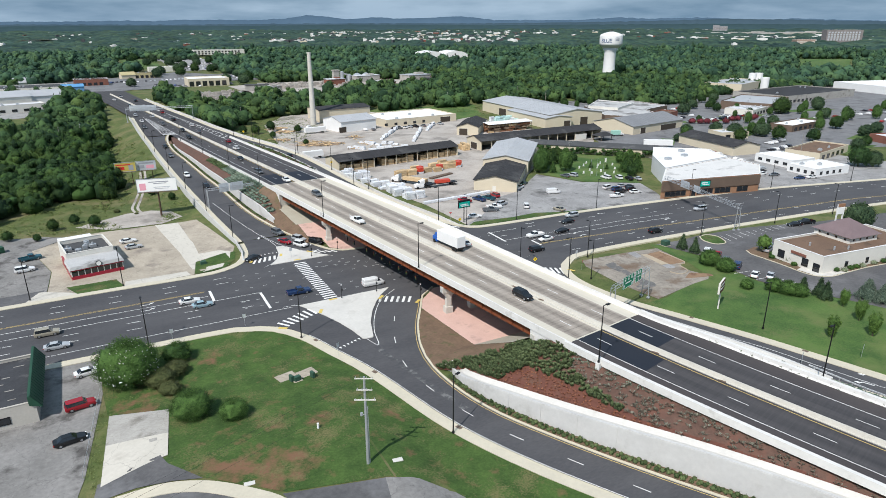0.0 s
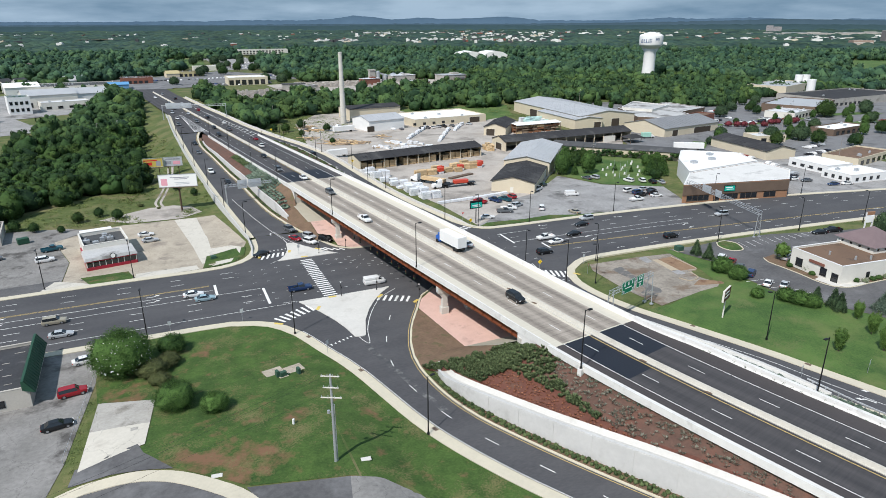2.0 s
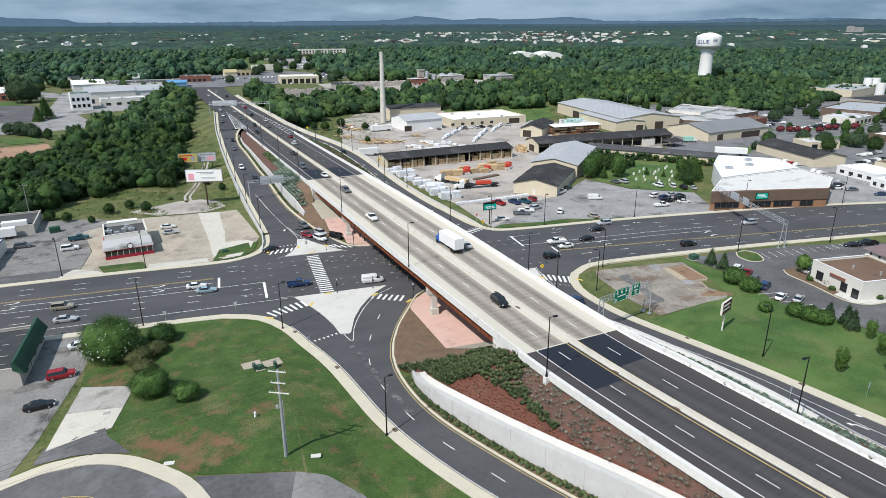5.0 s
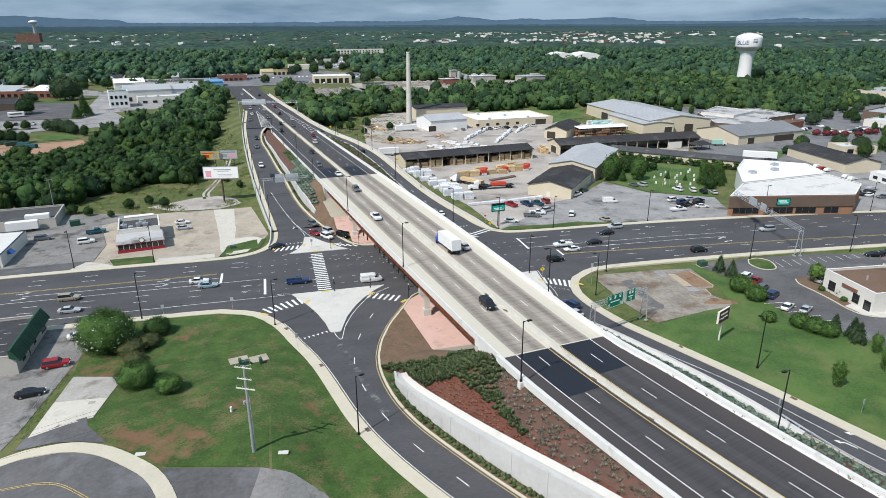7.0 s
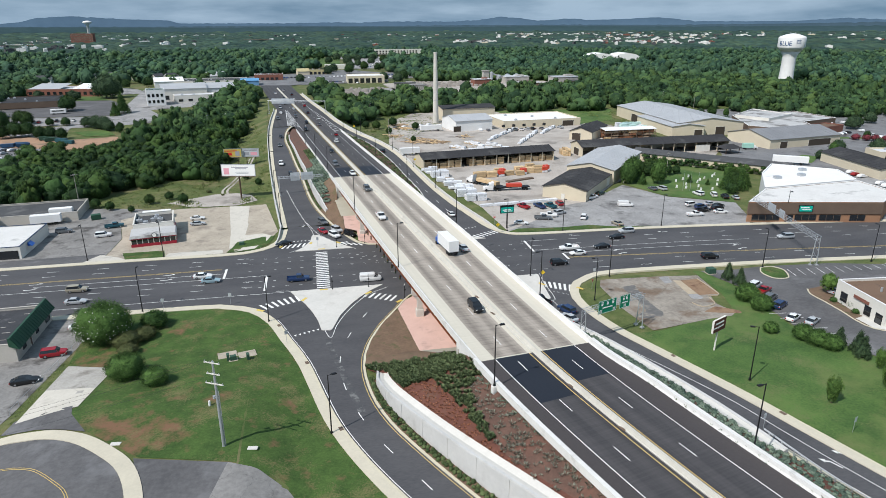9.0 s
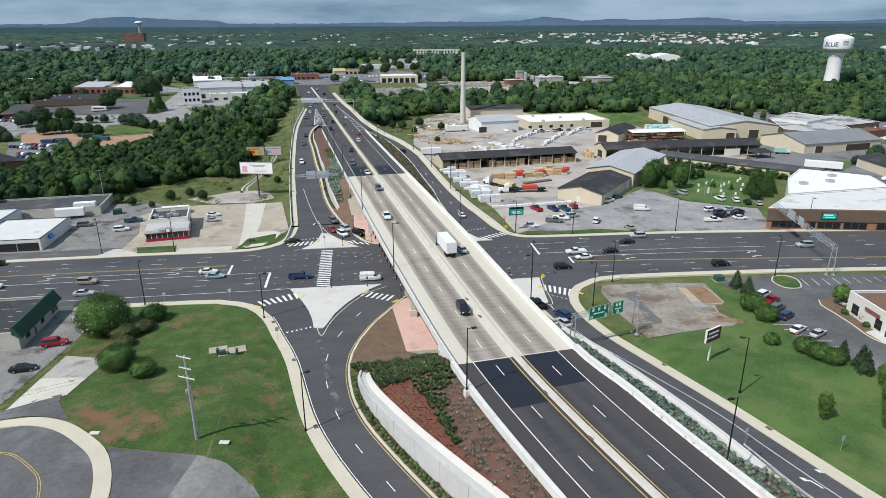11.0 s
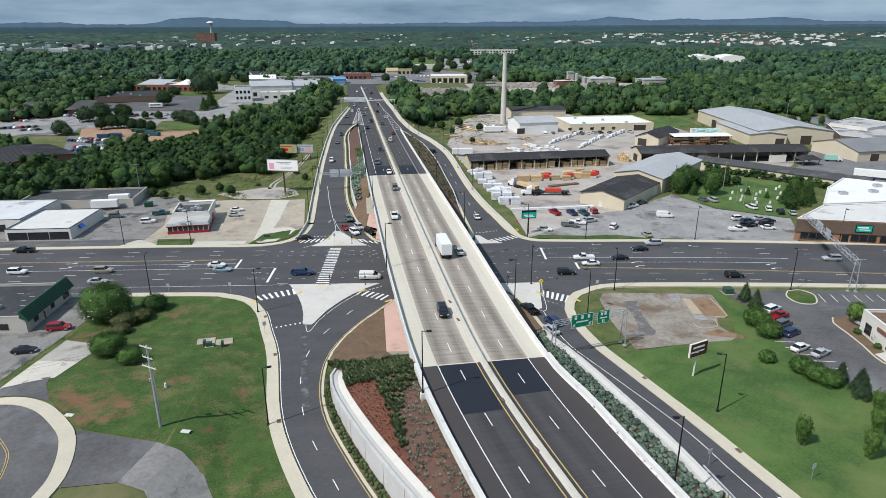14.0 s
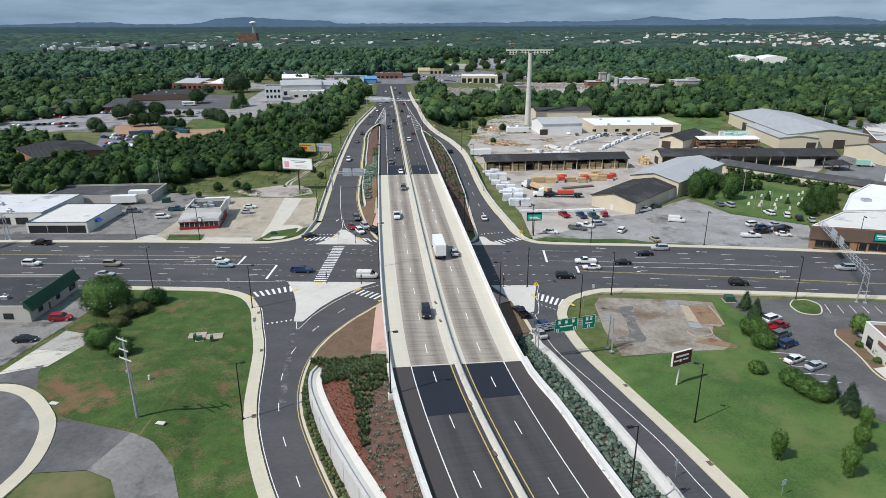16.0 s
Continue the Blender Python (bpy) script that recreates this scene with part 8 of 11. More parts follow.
UGREEN = material("utility_green", (0.045, 0.10, 0.07), (0.03, 0.075, 0.05), 0.6, 3, 0.5, 0.0)
for x, y, w, d, r in ((22.2, 104.4, 3.6, 2.6, 12), (26.0, 104.0, 3.4, 2.6, 14)):
    root = thing("concrete_pad", x, y, gz(x, y), r, "pale concrete equipment pad on the grass", "concrete pad", "equipment pads")
    g = Geo()
    g.box(0, 0, -0.2, w, d, 0.35, bevel=0.03)
    obj("slab", g, CONCRETE_OLD, root)
utility_box(22.6, 102.2, 12, 0.5, 1.0, 1.2, UGREEN, "slim dark green utility cabinet", False)
utility_box(23.6, 101.9, 12, 1.2, 0.8, 0.9, UGREEN, "squat dark green utility cabinet")
utility_box(26.4, 101.6, 14, 0.5, 1.0, 1.2, UGREEN, "slim dark green utility cabinet", False)
utility_box(141.8, 125.6, 0, 2.0, 1.8, 1.4, UGREEN, "large green transformer cabinet")
utility_box(18.1, 176.6, 5, 1.5, 1.1, 0.9, UGREEN, "green transformer cabinet on the verge")
root = thing("vent_stub", 21.9, 83.7, gz(21.9, 83.7), 0, "white plastic vent stub in the grass", "vent pipe")
g = Geo()
g.rod((0, 0, 0), (0, 0, 0.9), 0.2, 0.18, 10)
obj("pipe", g, WHITE_WALL, root)
for x, y in ((29.8, 70.7), (9.5, 75.5)):
    root = thing("hatch", x, y, gz(x, y), -8, "pale concrete hatch cover set in grass", "hatch", "hatch covers")
    g = Geo()
    g.box(0, 0, -0.05, 1.5, 0.8, 0.13, bevel=0.02)
    obj("cover", g, CONCRETE_LIGHT, root)
for k, (line, ys, out) in enumerate(((SW_OUT, (100.1, 76.7, 118), 1), (SE_OUT, (86, 64), 1))):
    for yy in ys:
        i = min(range(len(line)), key=lambda j: abs(line[j].y - yy) + (50 if line[j].x < 20 else 0))
        p, q = line[i], normals(line)[i]
        root = thing("storm_drain", p.x + out * 0.45 * q.x, p.y + out * 0.45 * q.y, (zse(0, p.y) if p.x > 80 else 0) + 0.14, math.degrees(math.atan2(-q.x, q.y)), "dark storm drain inlet in the kerb", "storm drain", "storm drains")
        g = Geo()
        g.box(0, 0, 0, 1.1, 0.7, 0.03)
        obj("grate", g, BROWN_CLAD, root)
for y in (69.5, 58, 104, 96):
    p = hw(y, 0.0)
    root = thing("drain_cover", p.x - 0.7, p.y, p.z + 0.14, 17, "rusty drain cover in the median", "drain cover", "median drains")
    g = Geo()
    g.box(0, 0, 0, 0.45, 1.3, 0.04)
    obj("cover", g, BROWN_CLAD, root)
root = thing("headwall", 51.2, 93.0, 0.0, 20, "small concrete headwall at the wall's end", "headwall")
g = Geo()
g.box(0, 0.7, 0, 2.0, 0.25, 1.1)
g.box(-0.9, 0, 0, 0.25, 1.5, 0.9)
g.box(0.9, 0, 0, 0.25, 1.5, 0.9)
obj("wall", g, CONCRETE_LIGHT, root)
for x, y in ((189, 215), (192, 211), (196, 218), (199, 221), (203, 224), (206, 219), (201, 212), (195, 206), (190, 206), (186, 210), (208, 226), (211, 229), (198, 228), (193, 224), (188, 221), (183, 212)):
    root = thing("headstone", x, y, gz(x, y) + 0.06, (x * 13) % 30 - 15, "pale upright headstone on mown grass", "headstone", "headstones")
    g = Geo()
    g.box(0, 0, 0, 0.9, 0.4, 0.2)
    obj("base", g, CONCRETE, root)
    g = Geo()
    g.box(0, 0, 0.2, 0.7, 0.18, 0.95, bevel=0.08)
    obj("stone", g, SIGN_WHITE, root)
for x, y in ((183, 207.5), (185, 205.8), (187, 204)):
    root = thing("flagpole", x, y, gz(x, y), 0, "thin white pole in the graveyard", "pole", "graveyard poles")
    g = Geo()
    g.rod((0, 0, 0), (0, 0, 8), 0.06, 0.03, 8)
    obj("pole", g, GALV, root)
# chain-link fence posts between the car park and the grass plot
root = thing("fence", -9.6, 103, gz(-9.6, 103), 0, "low chain-link fence with thin galvanised posts", "fence")
for k in range(10):
    y = -12.5 + 2.8 * k
    g = Geo()
    g.rod((-1.6 + 0.31 * k, y, -0.3), (-1.6 + 0.31 * k, y, 1.1), 0.04, n=6)
    obj("post", g, GALV, root)
g = Geo()
g.rod((-1.6, -12.5, 1.1), (1.2, 12.7, 1.1), 0.025, n=6)
obj("rail", g, GALV, root)

# ---- vegetation ----
rng = np.random.default_rng(7)


def ico(sub):
    bm = bmesh.new()
    bmesh.ops.create_icosphere(bm, subdivisions=sub, radius=1)
    v = np.array([x.co[:] for x in bm.verts])
    f = np.array([[x.index for x in q.verts] for q in bm.faces])
    bm.free()
    return v, f


ICO2, ICO3 = ico(2), ico(3)


def lumpy(base, seed, amp=0.35, freq=1.6):
    v = base[0].copy()
    for i, p in enumerate(v):
        q = Vector(p) * freq + Vector((seed * 7.1, seed * 3.3, seed * 1.7))
        v[i] = p * (1 + amp * noise.noise(q) + 0.6 * amp * noise.noise(q * 2.7))
    return v, base[1]


def join(parts):
    vs, fs, k = [], [], 0
    for v, f in parts:
        vs.append(v)
        fs.append(f + k)
        k += len(v)
    return np.concatenate(vs), np.concatenate(fs)


def leaf_bits(r, n, size, radii, shell=0.75):
    """n loose three-cornered sprays of leaves about the shell of an ellipsoid."""
    d = r.normal(size=(n, 3))
    d /= np.linalg.norm(d, axis=1)[:, None]
    c = d * (shell + (1 - shell) * 1.15 * r.random((n, 1))) * np.array(radii)
    t = r.normal(size=(n, 3, 3)) * size * 0.6
    t -= 0.62 * d[:, None, :] * (t * d[:, None, :]).sum(2, keepdims=True)
    v = (c[:, None, :] + t).reshape(-1, 3)
    return v, np.arange(3 * n).reshape(-1, 3)


def crown_blobs(seed, blobs, base, core, bits=0, bit_size=0.12, small=0.34):
    """A crown of unit radius and height one: an uneven core, many small billows on it, and loose sprays of leaves over all."""
    r = np.random.default_rng(seed)
    lean = r.normal(size=2) * 0.10
    parts = []
    for k in range(blobs):
        v, f = lumpy(core if k == 0 else base, seed * 13 + k, 0.50, 2.5)
        a = k * 2.4 + r.random() * 1.2
        h = 0.26 + 0.58 * ((k * 0.618 + 0.5 * r.random()) % 1.0)
        prof = math.sqrt(max(0.05, 1 - ((h - 0.36) / 0.62) ** 2))
        d = 0.0 if k == 0 else 0.72 * prof * (0.70 + 0.45 * r.random())
        s = 0.74 if k == 0 else small * (0.6 + 0.9 * r.random())
        sz = 0.44 if k == 0 else s * (0.50 + 0.25 * r.random())
        c = np.array([d * math.cos(a) + lean[0] * h, d * math.sin(a) + lean[1] * h, 0.42 if k == 0 else h])
        parts.append((v * np.array([s, s, sz]) * (1.0 if k == 0 else 0.84) + c, f))
        n = bits * 4 if k == 0 else bits
        if n:
            bv, bf = leaf_bits(r, n, bit_size, (s * 1.04, s * 1.04, sz * 1.04), 0.78)
            parts.append((bv + c, bf))
    return join(parts)


def leafy_crown(seed, clumps, leaves, size, shape="round", fine=1.0):
    """A crown of many small leaves in clumps over a lumpy core, of unit radius and height one."""
    r = np.random.default_rng(seed)
    parts = []

    def prof(h):
        return {"round": math.sin(math.pi * min(0.96, 0.14 + 0.83 * h)) ** 0.55, "cone": max(0.1, 1.04 - h), "vase": 0.35 + 0.75 * h if h < 0.75 else 0.9 - (h - 0.75) * 1.6}[shape]

    for k in range(clumps):
        h = (k + r.random()) / clumps
        h = h ** (1.3 if shape == "cone" else 0.9)
        a = k * 2.39996 + 0.5 * r.random()
        d = prof(h) * (0.82 + 0.16 * r.random())
        if shape == "round" and h > 0.85:
            d *= r.random() ** 0.5
        c = np.array([d * math.cos(a), d * math.sin(a), h])
        s = 0.055 + 0.04 * r.random()
        s *= 1.25
        m = int(leaves * fine)
        p = c + r.normal(size=(m, 3)) * np.array([s, s, s * 0.7])
        t = r.normal(size=(m, 3, 3)) * size / math.sqrt(fine)
        parts.append(((p[:, None, :] + t).reshape(-1, 3), np.arange(3 * m).reshape(-1, 3)))
    v, f = lumpy(ICO3 if clumps > 40 else ICO2, seed, 0.28, 2.5)
    hh = np.clip((v[:, 2] + 1) / 2, 0.02, 0.98)
    w = np.array([prof(q) for q in hh])
    rad = np.maximum(np.linalg.norm(v[:, :2], axis=1), 1e-3)
    sc = 0.86 * w / np.maximum(np.sqrt(np.maximum(1 - v[:, 2] ** 2, 0.02)), 0.15)
    core = np.stack([v[:, 0] * np.minimum(sc, 1.0), v[:, 1] * np.minimum(sc, 1.0), 0.03 + hh * 0.93], 1)
    parts.append((core, f))
    return join(parts)


def tri_mesh(name, v, f, mats, mi=None):
    me = bpy.data.meshes.new(name)
    me.vertices.add(len(v))
    me.vertices.foreach_set("co", np.ascontiguousarray(v, dtype=np.float32).ravel())
    me.loops.add(3 * len(f))
    me.loops.foreach_set("vertex_index", np.ascontiguousarray(f, dtype=np.int32).ravel())
    me.polygons.add(len(f))
    me.polygons.foreach_set("loop_start", np.arange(len(f), dtype=np.int32) * 3)
    for m in mats if isinstance(mats, (list, tuple)) else [mats]:
        me.materials.append(m)
    if mi is not None:
        me.polygons.foreach_set("material_index", np.ascontiguousarray(mi, dtype=np.int32))
    me.update(calc_edges=True)
    return me


def scatter(name, templates, places, mat, label, category, smooth=False):
    """places: x, y, z, radius, height, turn. All in one mesh of kind stuff."""
    vs, fs, k = [], [], 0
    for i, (x, y, z, r, h, a) in enumerate(places):
        v, f = templates[i % len(templates)]
        c, s = math.cos(a), math.sin(a)
        w = np.empty_like(v)
        w[:, 0] = x + r * (v[:, 0] * c - v[:, 1] * s)
        w[:, 1] = y + r * (v[:, 0] * s + v[:, 1] * c)
        w[:, 2] = z + h * v[:, 2]
        vs.append(w)
        fs.append(f + k)
        k += len(v)
    me = tri_mesh(name, np.concatenate(vs), np.concatenate(fs), mat)
    if smooth:
        me.polygons.foreach_set("use_smooth", [True] * len(me.polygons))
    ob = new(name, me)
    return tagged(ob, label, category, "", "stuff")


def inside(x, y, poly):
    c = False
    for (x0, y0), (x1, y1) in zip(poly, poly[1:] + poly[:1]):
        if (y0 > y) != (y1 > y) and x < (x1 - x0) * (y - y0) / (y1 - y0) + x0:
            c = not c
    return c


CLEAR = [
    [(-140, 150), (-140, 226), (-100, 219), (-56, 233), (-44, 243), (-31, 254), (-12, 271), (-2, 268), (0, 300), (-1, 340), (0, 400), (-1, 470), (-4, 540), (-14, 600), (-36, 622), (-100, 640), (-70, 690), (-24, 780), (30, 830), (60, 950), (30, 990), (34, 1245), (100, 1240), (104, 1180), (172, 1180), (168, 1010), (150, 930), (140, 800), (156, 700), (150, 606), (112, 596), (52, 600), (40, 560), (47, 480), (60, 396), (66, 400), (90, 440), (126, 448), (170, 444), (200, 436), (236, 436), (266, 444), (330, 440), (400, 362), (480, 400), (560, 412), (700, 392), (900, 300), (900, 60), (340, 60), (100, -200), (-300, 60), (-300, 150)],
    [(-236, 372), (-180, 356), (-140, 336), (-116, 330), (-88, 338), (-62, 342), (-58, 368), (-58, 408), (-56, 440), (-46, 480), (-30, 516), (-30, 600), (-84, 640), (-110, 700), (-225, 712), (-205, 640), (-182, 560), (-192, 500), (-180, 470), (-192, 440), (-236, 420)],
    [(-156, 300), (-122, 276), (-98, 290), (-96, 330), (-120, 342), (-146, 340)],
    [(-330, 640), (-262, 650), (-255, 720), (-330, 720)],
    [(62, 500), (112, 496), (118, 600), (60, 600)],
    [(118, 520), (140, 505), (215, 535), (262, 540), (300, 575), (300, 625), (262, 665), (150, 662), (112, 640)],
    [(470, 850), (592, 850), (592, 1030), (460, 1030)],
    [(735, 490), (800, 452), (1096, 632), (1018, 688)],
    [(465, 505), (510, 505), (510, 560), (465, 560)],
    [(172, 1080), (214, 1090), (268, 1215), (268, 1320), (160, 1320), (160, 1215)],
]


SPOTS = []
spot_rng = random.Random(77)
for k in range(60):
    SPOTS.append((spot_rng.uniform(-520, -100), spot_rng.uniform(690, 1250), spot_rng.uniform(9, 15)))
for k in range(8):
    SPOTS.append((spot_rng.uniform(-100, 330), spot_rng.uniform(780, 1250), spot_rng.uniform(10, 18)))
for k in range(5):
    SPOTS.append((spot_rng.uniform(330, 1000), spot_rng.uniform(560, 1150), spot_rng.uniform(7, 12)))
CELL = {}
for q in SPOTS:
    for i in (-1, 0, 1):
        for j in (-1, 0, 1):
            CELL.setdefault((int(q[0] // 30) + i, int(q[1] // 30) + j), []).append(q)


def free(x, y):
    for a, b, c in CELL.get((int(x // 30), int(y // 30)), ()):
        if (x - a) ** 2 + ((y - b + (5 if y < b else 0)) * 0.8) ** 2 < (c + 4) ** 2:
            return False
    return not any(inside(x, y, q) for q in CLEAR)


near, mid, far = [], [], []
for d0, d1, step, out in ((150, 400, 7.6, near), (400, 720, 9.4, mid), (720, 1400, 13.8, far)):
    xs = np.arange(-1150, 1450, step)
    ys = np.arange(150, 1400, step)
    for y in ys:
        for x in xs:
            px, py = x + rng.uniform(-.42, .42) * step, y + rng.uniform(-.42, .42) * step
            d = math.hypot(px - 40, py)
            if not d0 <= d < d1:
                continue
            if math.degrees(math.atan2(px - 77, py + 14)) < -39 or math.degrees(math.atan2(px, py)) > 65.5:
                continue
            if not free(px, py):
                continue
            n1 = noise.noise((px / 70, py / 70, 5.0))
            gap = 0.10 if px < -60 else 0.03
            if rng.random() < gap + 0.35 * max(0, n1 - 0.1):
                continue
            r = step * (0.50 + 0.42 * rng.random() ** 1.3)
            h = (4.5 + 0.95 * r) * (0.8 + 0.4 * rng.random()) * (0.8 if -175 < px < -20 and 240 < py < 352 else 1) * (1 + 0.3 * n1)
            out.append((px, py, gz(px, py) - 0.6, r, h, rng.random() * 6.28))
ICO1 = ico(1)
T_NEAR = [crown_blobs(s, 13, ICO1, ICO2, 120, 0.064, 0.26) for s in range(9)]
T_MID = [crown_blobs(20 + s, 8, ICO1, ICO2, 36, 0.094, 0.27) for s in range(9)]
T_FAR = [crown_blobs(40 + s, 3, ICO1, ICO1, 11, 0.15, 0.38) for s in range(8)]
scatter("woodland", T_NEAR, near, LEAF, "dense green broadleaf wood beside the highway", "woodland", True)
scatter("woodland_middle", T_MID, mid, LEAF_MIDDLE, "broadleaf trees spread between yards and houses", "woodland", True)
scatter("woodland_far", T_FAR, far, LEAF_FARWOOD, "distant dense green woods with a bluish haze tint", "woodland", True)


def tree_mesh(seed, kind, leaf, r, h, trunk_h, clumps=70, leaves=26, size=0.045, fine=1.7):
    """A whole tree: tapered trunk, limbs and a crown of small leaves; two meshes."""
    v, f = leafy_crown(seed, clumps, leaves, size * 0.85, kind, fine)
    v = v * np.array([r, r, h - trunk_h]) + np.array([0, 0, trunk_h])
    crown = tri_mesh("crown", v, f, leaf)
    g = Geo()
    g.rod((0, 0, -0.3), (0.05, 0, trunk_h + 0.25 * (h - trunk_h)), 0.035 * h ** 0.8 + 0.05, 0.02 * h ** 0.8 + 0.02, 8)
    rr = random.Random(seed)
    for k in range(6):
        a = rr.uniform(0, 6.28)
        z0 = trunk_h + 0.15 * (h - trunk_h) * rr.random()
        g.rod((0, 0, z0), (0.55 * r * math.cos(a), 0.55 * r * math.sin(a), z0 + 0.45 * (h - trunk_h)), 0.07, 0.02, 6)
    return crown, g.mesh("trunk", [BARK])


def plant_tree(name, meshes, x, y, label, rz=0.0, s=1.0, category="tree", group="", z=None):
    root = thing(name, x, y, gz(x, y) if z is None else z, rz, label, category, group)
    root.scale = (s, s, s)
    obj("crown", meshes[0], [], root)
    obj("trunk", meshes[1], [], root)
    return root


big = tree_mesh(3, "round", LEAF_MID, 5.5, 8.0, 0.6, 210, 70, 0.020)
t = plant_tree("flowering_tree", big, -3.6, 117.0, "large dense crape myrtle dotted with white flowers")
r = np.random.default_rng(5)
bl = []
d = r.normal(size=(260, 3))
d /= np.linalg.norm(d, axis=1)[:, None]
d[:, 2] = np.abs(d[:, 2])
for p in d:
    bl.append((np.array([p[0] * 5.3, p[1] * 5.3, 2.2 + p[2] * 5.6]) + r.normal(size=(3, 3)) * 0.13))
v = np.array(bl).reshape(-1, 3)
obj("blossom", tri_mesh("blossom", v, np.arange(len(v)).reshape(-1, 3), SIGN_WHITE), [], t, "white blossom sprays")
bush = tree_mesh(8, "round", LEAF_MID, 3.4, 4.4, 0.2, 150, 70, 0.022)
bush2 = tree_mesh(9, "round", LEAF_MID, 3.0, 3.8, 0.2, 120, 60, 0.025)
plant_tree("bush", bush, 5.0, 99.0, "broad rounded green bush on the grass", category="bush")
plant_tree("bush", bush, 11.0, 94.6, "small rounded green bush on the grass", 40, 0.7, "bush")
plant_tree("bush", bush2, 5.2, 121.6, "dark green shrub beside the pavement", 0, 0.95, "bush")
scrubby = tree_mesh(14, "round", foliage("olive_scrub_leaves", (0.040, 0.052, 0.018), (0.13, 0.14, 0.055), 2), 2.8, 2.6, 0.1, 70, 44, 0.03)
plant_tree("bush", scrubby, 1.4, 113.6, "olive overgrown scrub in rough grass", 20, 1.1, "bush")
plant_tree("bush", scrubby, 4.2, 116.4, "olive overgrown scrub in rough grass", 140, 0.9, "bush")
plant_tree("bush", scrubby, 2.6, 109.6, "olive overgrown scrub in rough grass", 200, 0.75, "bush")
young = tree_mesh(11, "vase", LEAF_LIGHT, 1.35, 4.6, 0.6, 60, 34, 0.05)
holly = tree_mesh(12, "cone", LEAF_DARK, 1.7, 4.4, 0.2, 80, 30, 0.055)
oak_small = tree_mesh(25, "round", LEAF_LIGHT, 1.9, 5.0, 1.6, 60, 26, 0.06)
ball = tree_mesh(13, "round", LEAF_MID, 2.1, 3.0, 0.2, 110, 40, 0.04)
pine = tree_mesh(19, "cone", SHRUB_BLUE, 2.6, 4.6, 0.2, 90, 30, 0.05)
low = tree_mesh(23, "round", LEAF_MID, 0.9, 1.1, 0.0, 30, 16, 0.09)
bloom = tree_mesh(24, "round", foliage("hydrangea_leaves", (0.10, 0.14, 0.06), (0.6, 0.62, 0.5), 4), 0.9, 1.1, 0.0, 30, 16, 0.09)
for x, y, m, s, lab in ((124.6, 64.8, young, 1.0, "young conical tree on the lawn"), (143.6, 120.9, holly, 0.95, "dark cone-shaped holly beside the lot"), (144.2, 116.9, holly, 0.95, "dark cone-shaped holly shrub on grass"), (140.0, 108.3, ball, 1.3, "spreading green shrub beside the car park"), (139.6, 102.6, ball, 1.15, "spreading green shrub beside the car park"),
                        (137.6, 87.0, ball, 1.0, "rounded green shrub in the hedge row"), (138.4, 84.0, ball, 1.05, "rounded green shrub in the hedge row"), (139.6, 81.8, ball, 0.95, "rounded green shrub in the hedge row"), (142.2, 82.8, holly, 0.85, "dark clipped holly in the row"), (143.5, 79.5, holly, 0.95, "dark clipped holly in the row"), (142.5, 77.3, holly, 0.95, "dark clipped holly in the row"),
                        (142.0, 72.8, young, 0.85, "young spreading tree on the lawn"), (137.7, 66.8, young, 1.0, "young spreading tree on the lawn"), (132.8, 61.2, young, 1.05, "young spreading tree on the lawn"), (151.1, 72.8, pine, 1.0, "soft blue-green pine in a bed"), (151.8, 69.6, pine, 0.95, "soft blue-green pine in a bed"), (155.5, 70.5, pine, 0.9, "soft blue-green pine in a bed"),
                        (161.6, 107.6, oak_small, 1.0, "small street tree in a car-park bed"), (160.9, 98.2, ball, 0.85, "rounded shrub beside the bank's wall"), (133.4, 91.4, ball, 0.75, "low feathery shrub on the lawn")):
    plant_tree("young_tree" if m in (young, oak_small) else "shrub", m, x, y, lab, x * 37 % 360, s, "tree" if m in (young, oak_small) else "shrub", "" if m in (young, oak_small) else "planting round the bank lawn")
for k, (x, y) in enumerate(((161.6, 104.6), (160.4, 101.1), (160.1, 94.6), (161.9, 91.0), (163.5, 87.6), (165.2, 86.4), (168.2, 86.5), (170.3, 86.3), (172.6, 86.0), (177.4, 85.8), (181, 85.2), (159.2, 103), (158.6, 96))):
    plant_tree("shrub", bloom if k in (5, 8, 9) else low, x, y, "white-blooming shrub along the bank's wall" if k in (5, 8, 9) else "clipped round shrub along the bank's wall", k * 50, 1.0, "shrub", "shrubs along the bank")
oak2 = tree_mesh(16, "round", LEAF, 4.6, 9.0, 1.4, 120, 30, 0.038, 0.9)
dark_oak = tree_mesh(27, "round", LEAF_DARK, 5.2, 9.0, 1.0, 120, 30, 0.036, 0.9)
oak_tall = tree_mesh(28, "round", LEAF_MID, 3.4, 10.0, 1.2, 120, 30, 0.038, 0.9)
cedar = tree_mesh(17, "cone", LEAF_MID, 4.2, 11.0, 1.0, 130, 30, 0.038, 0.9)
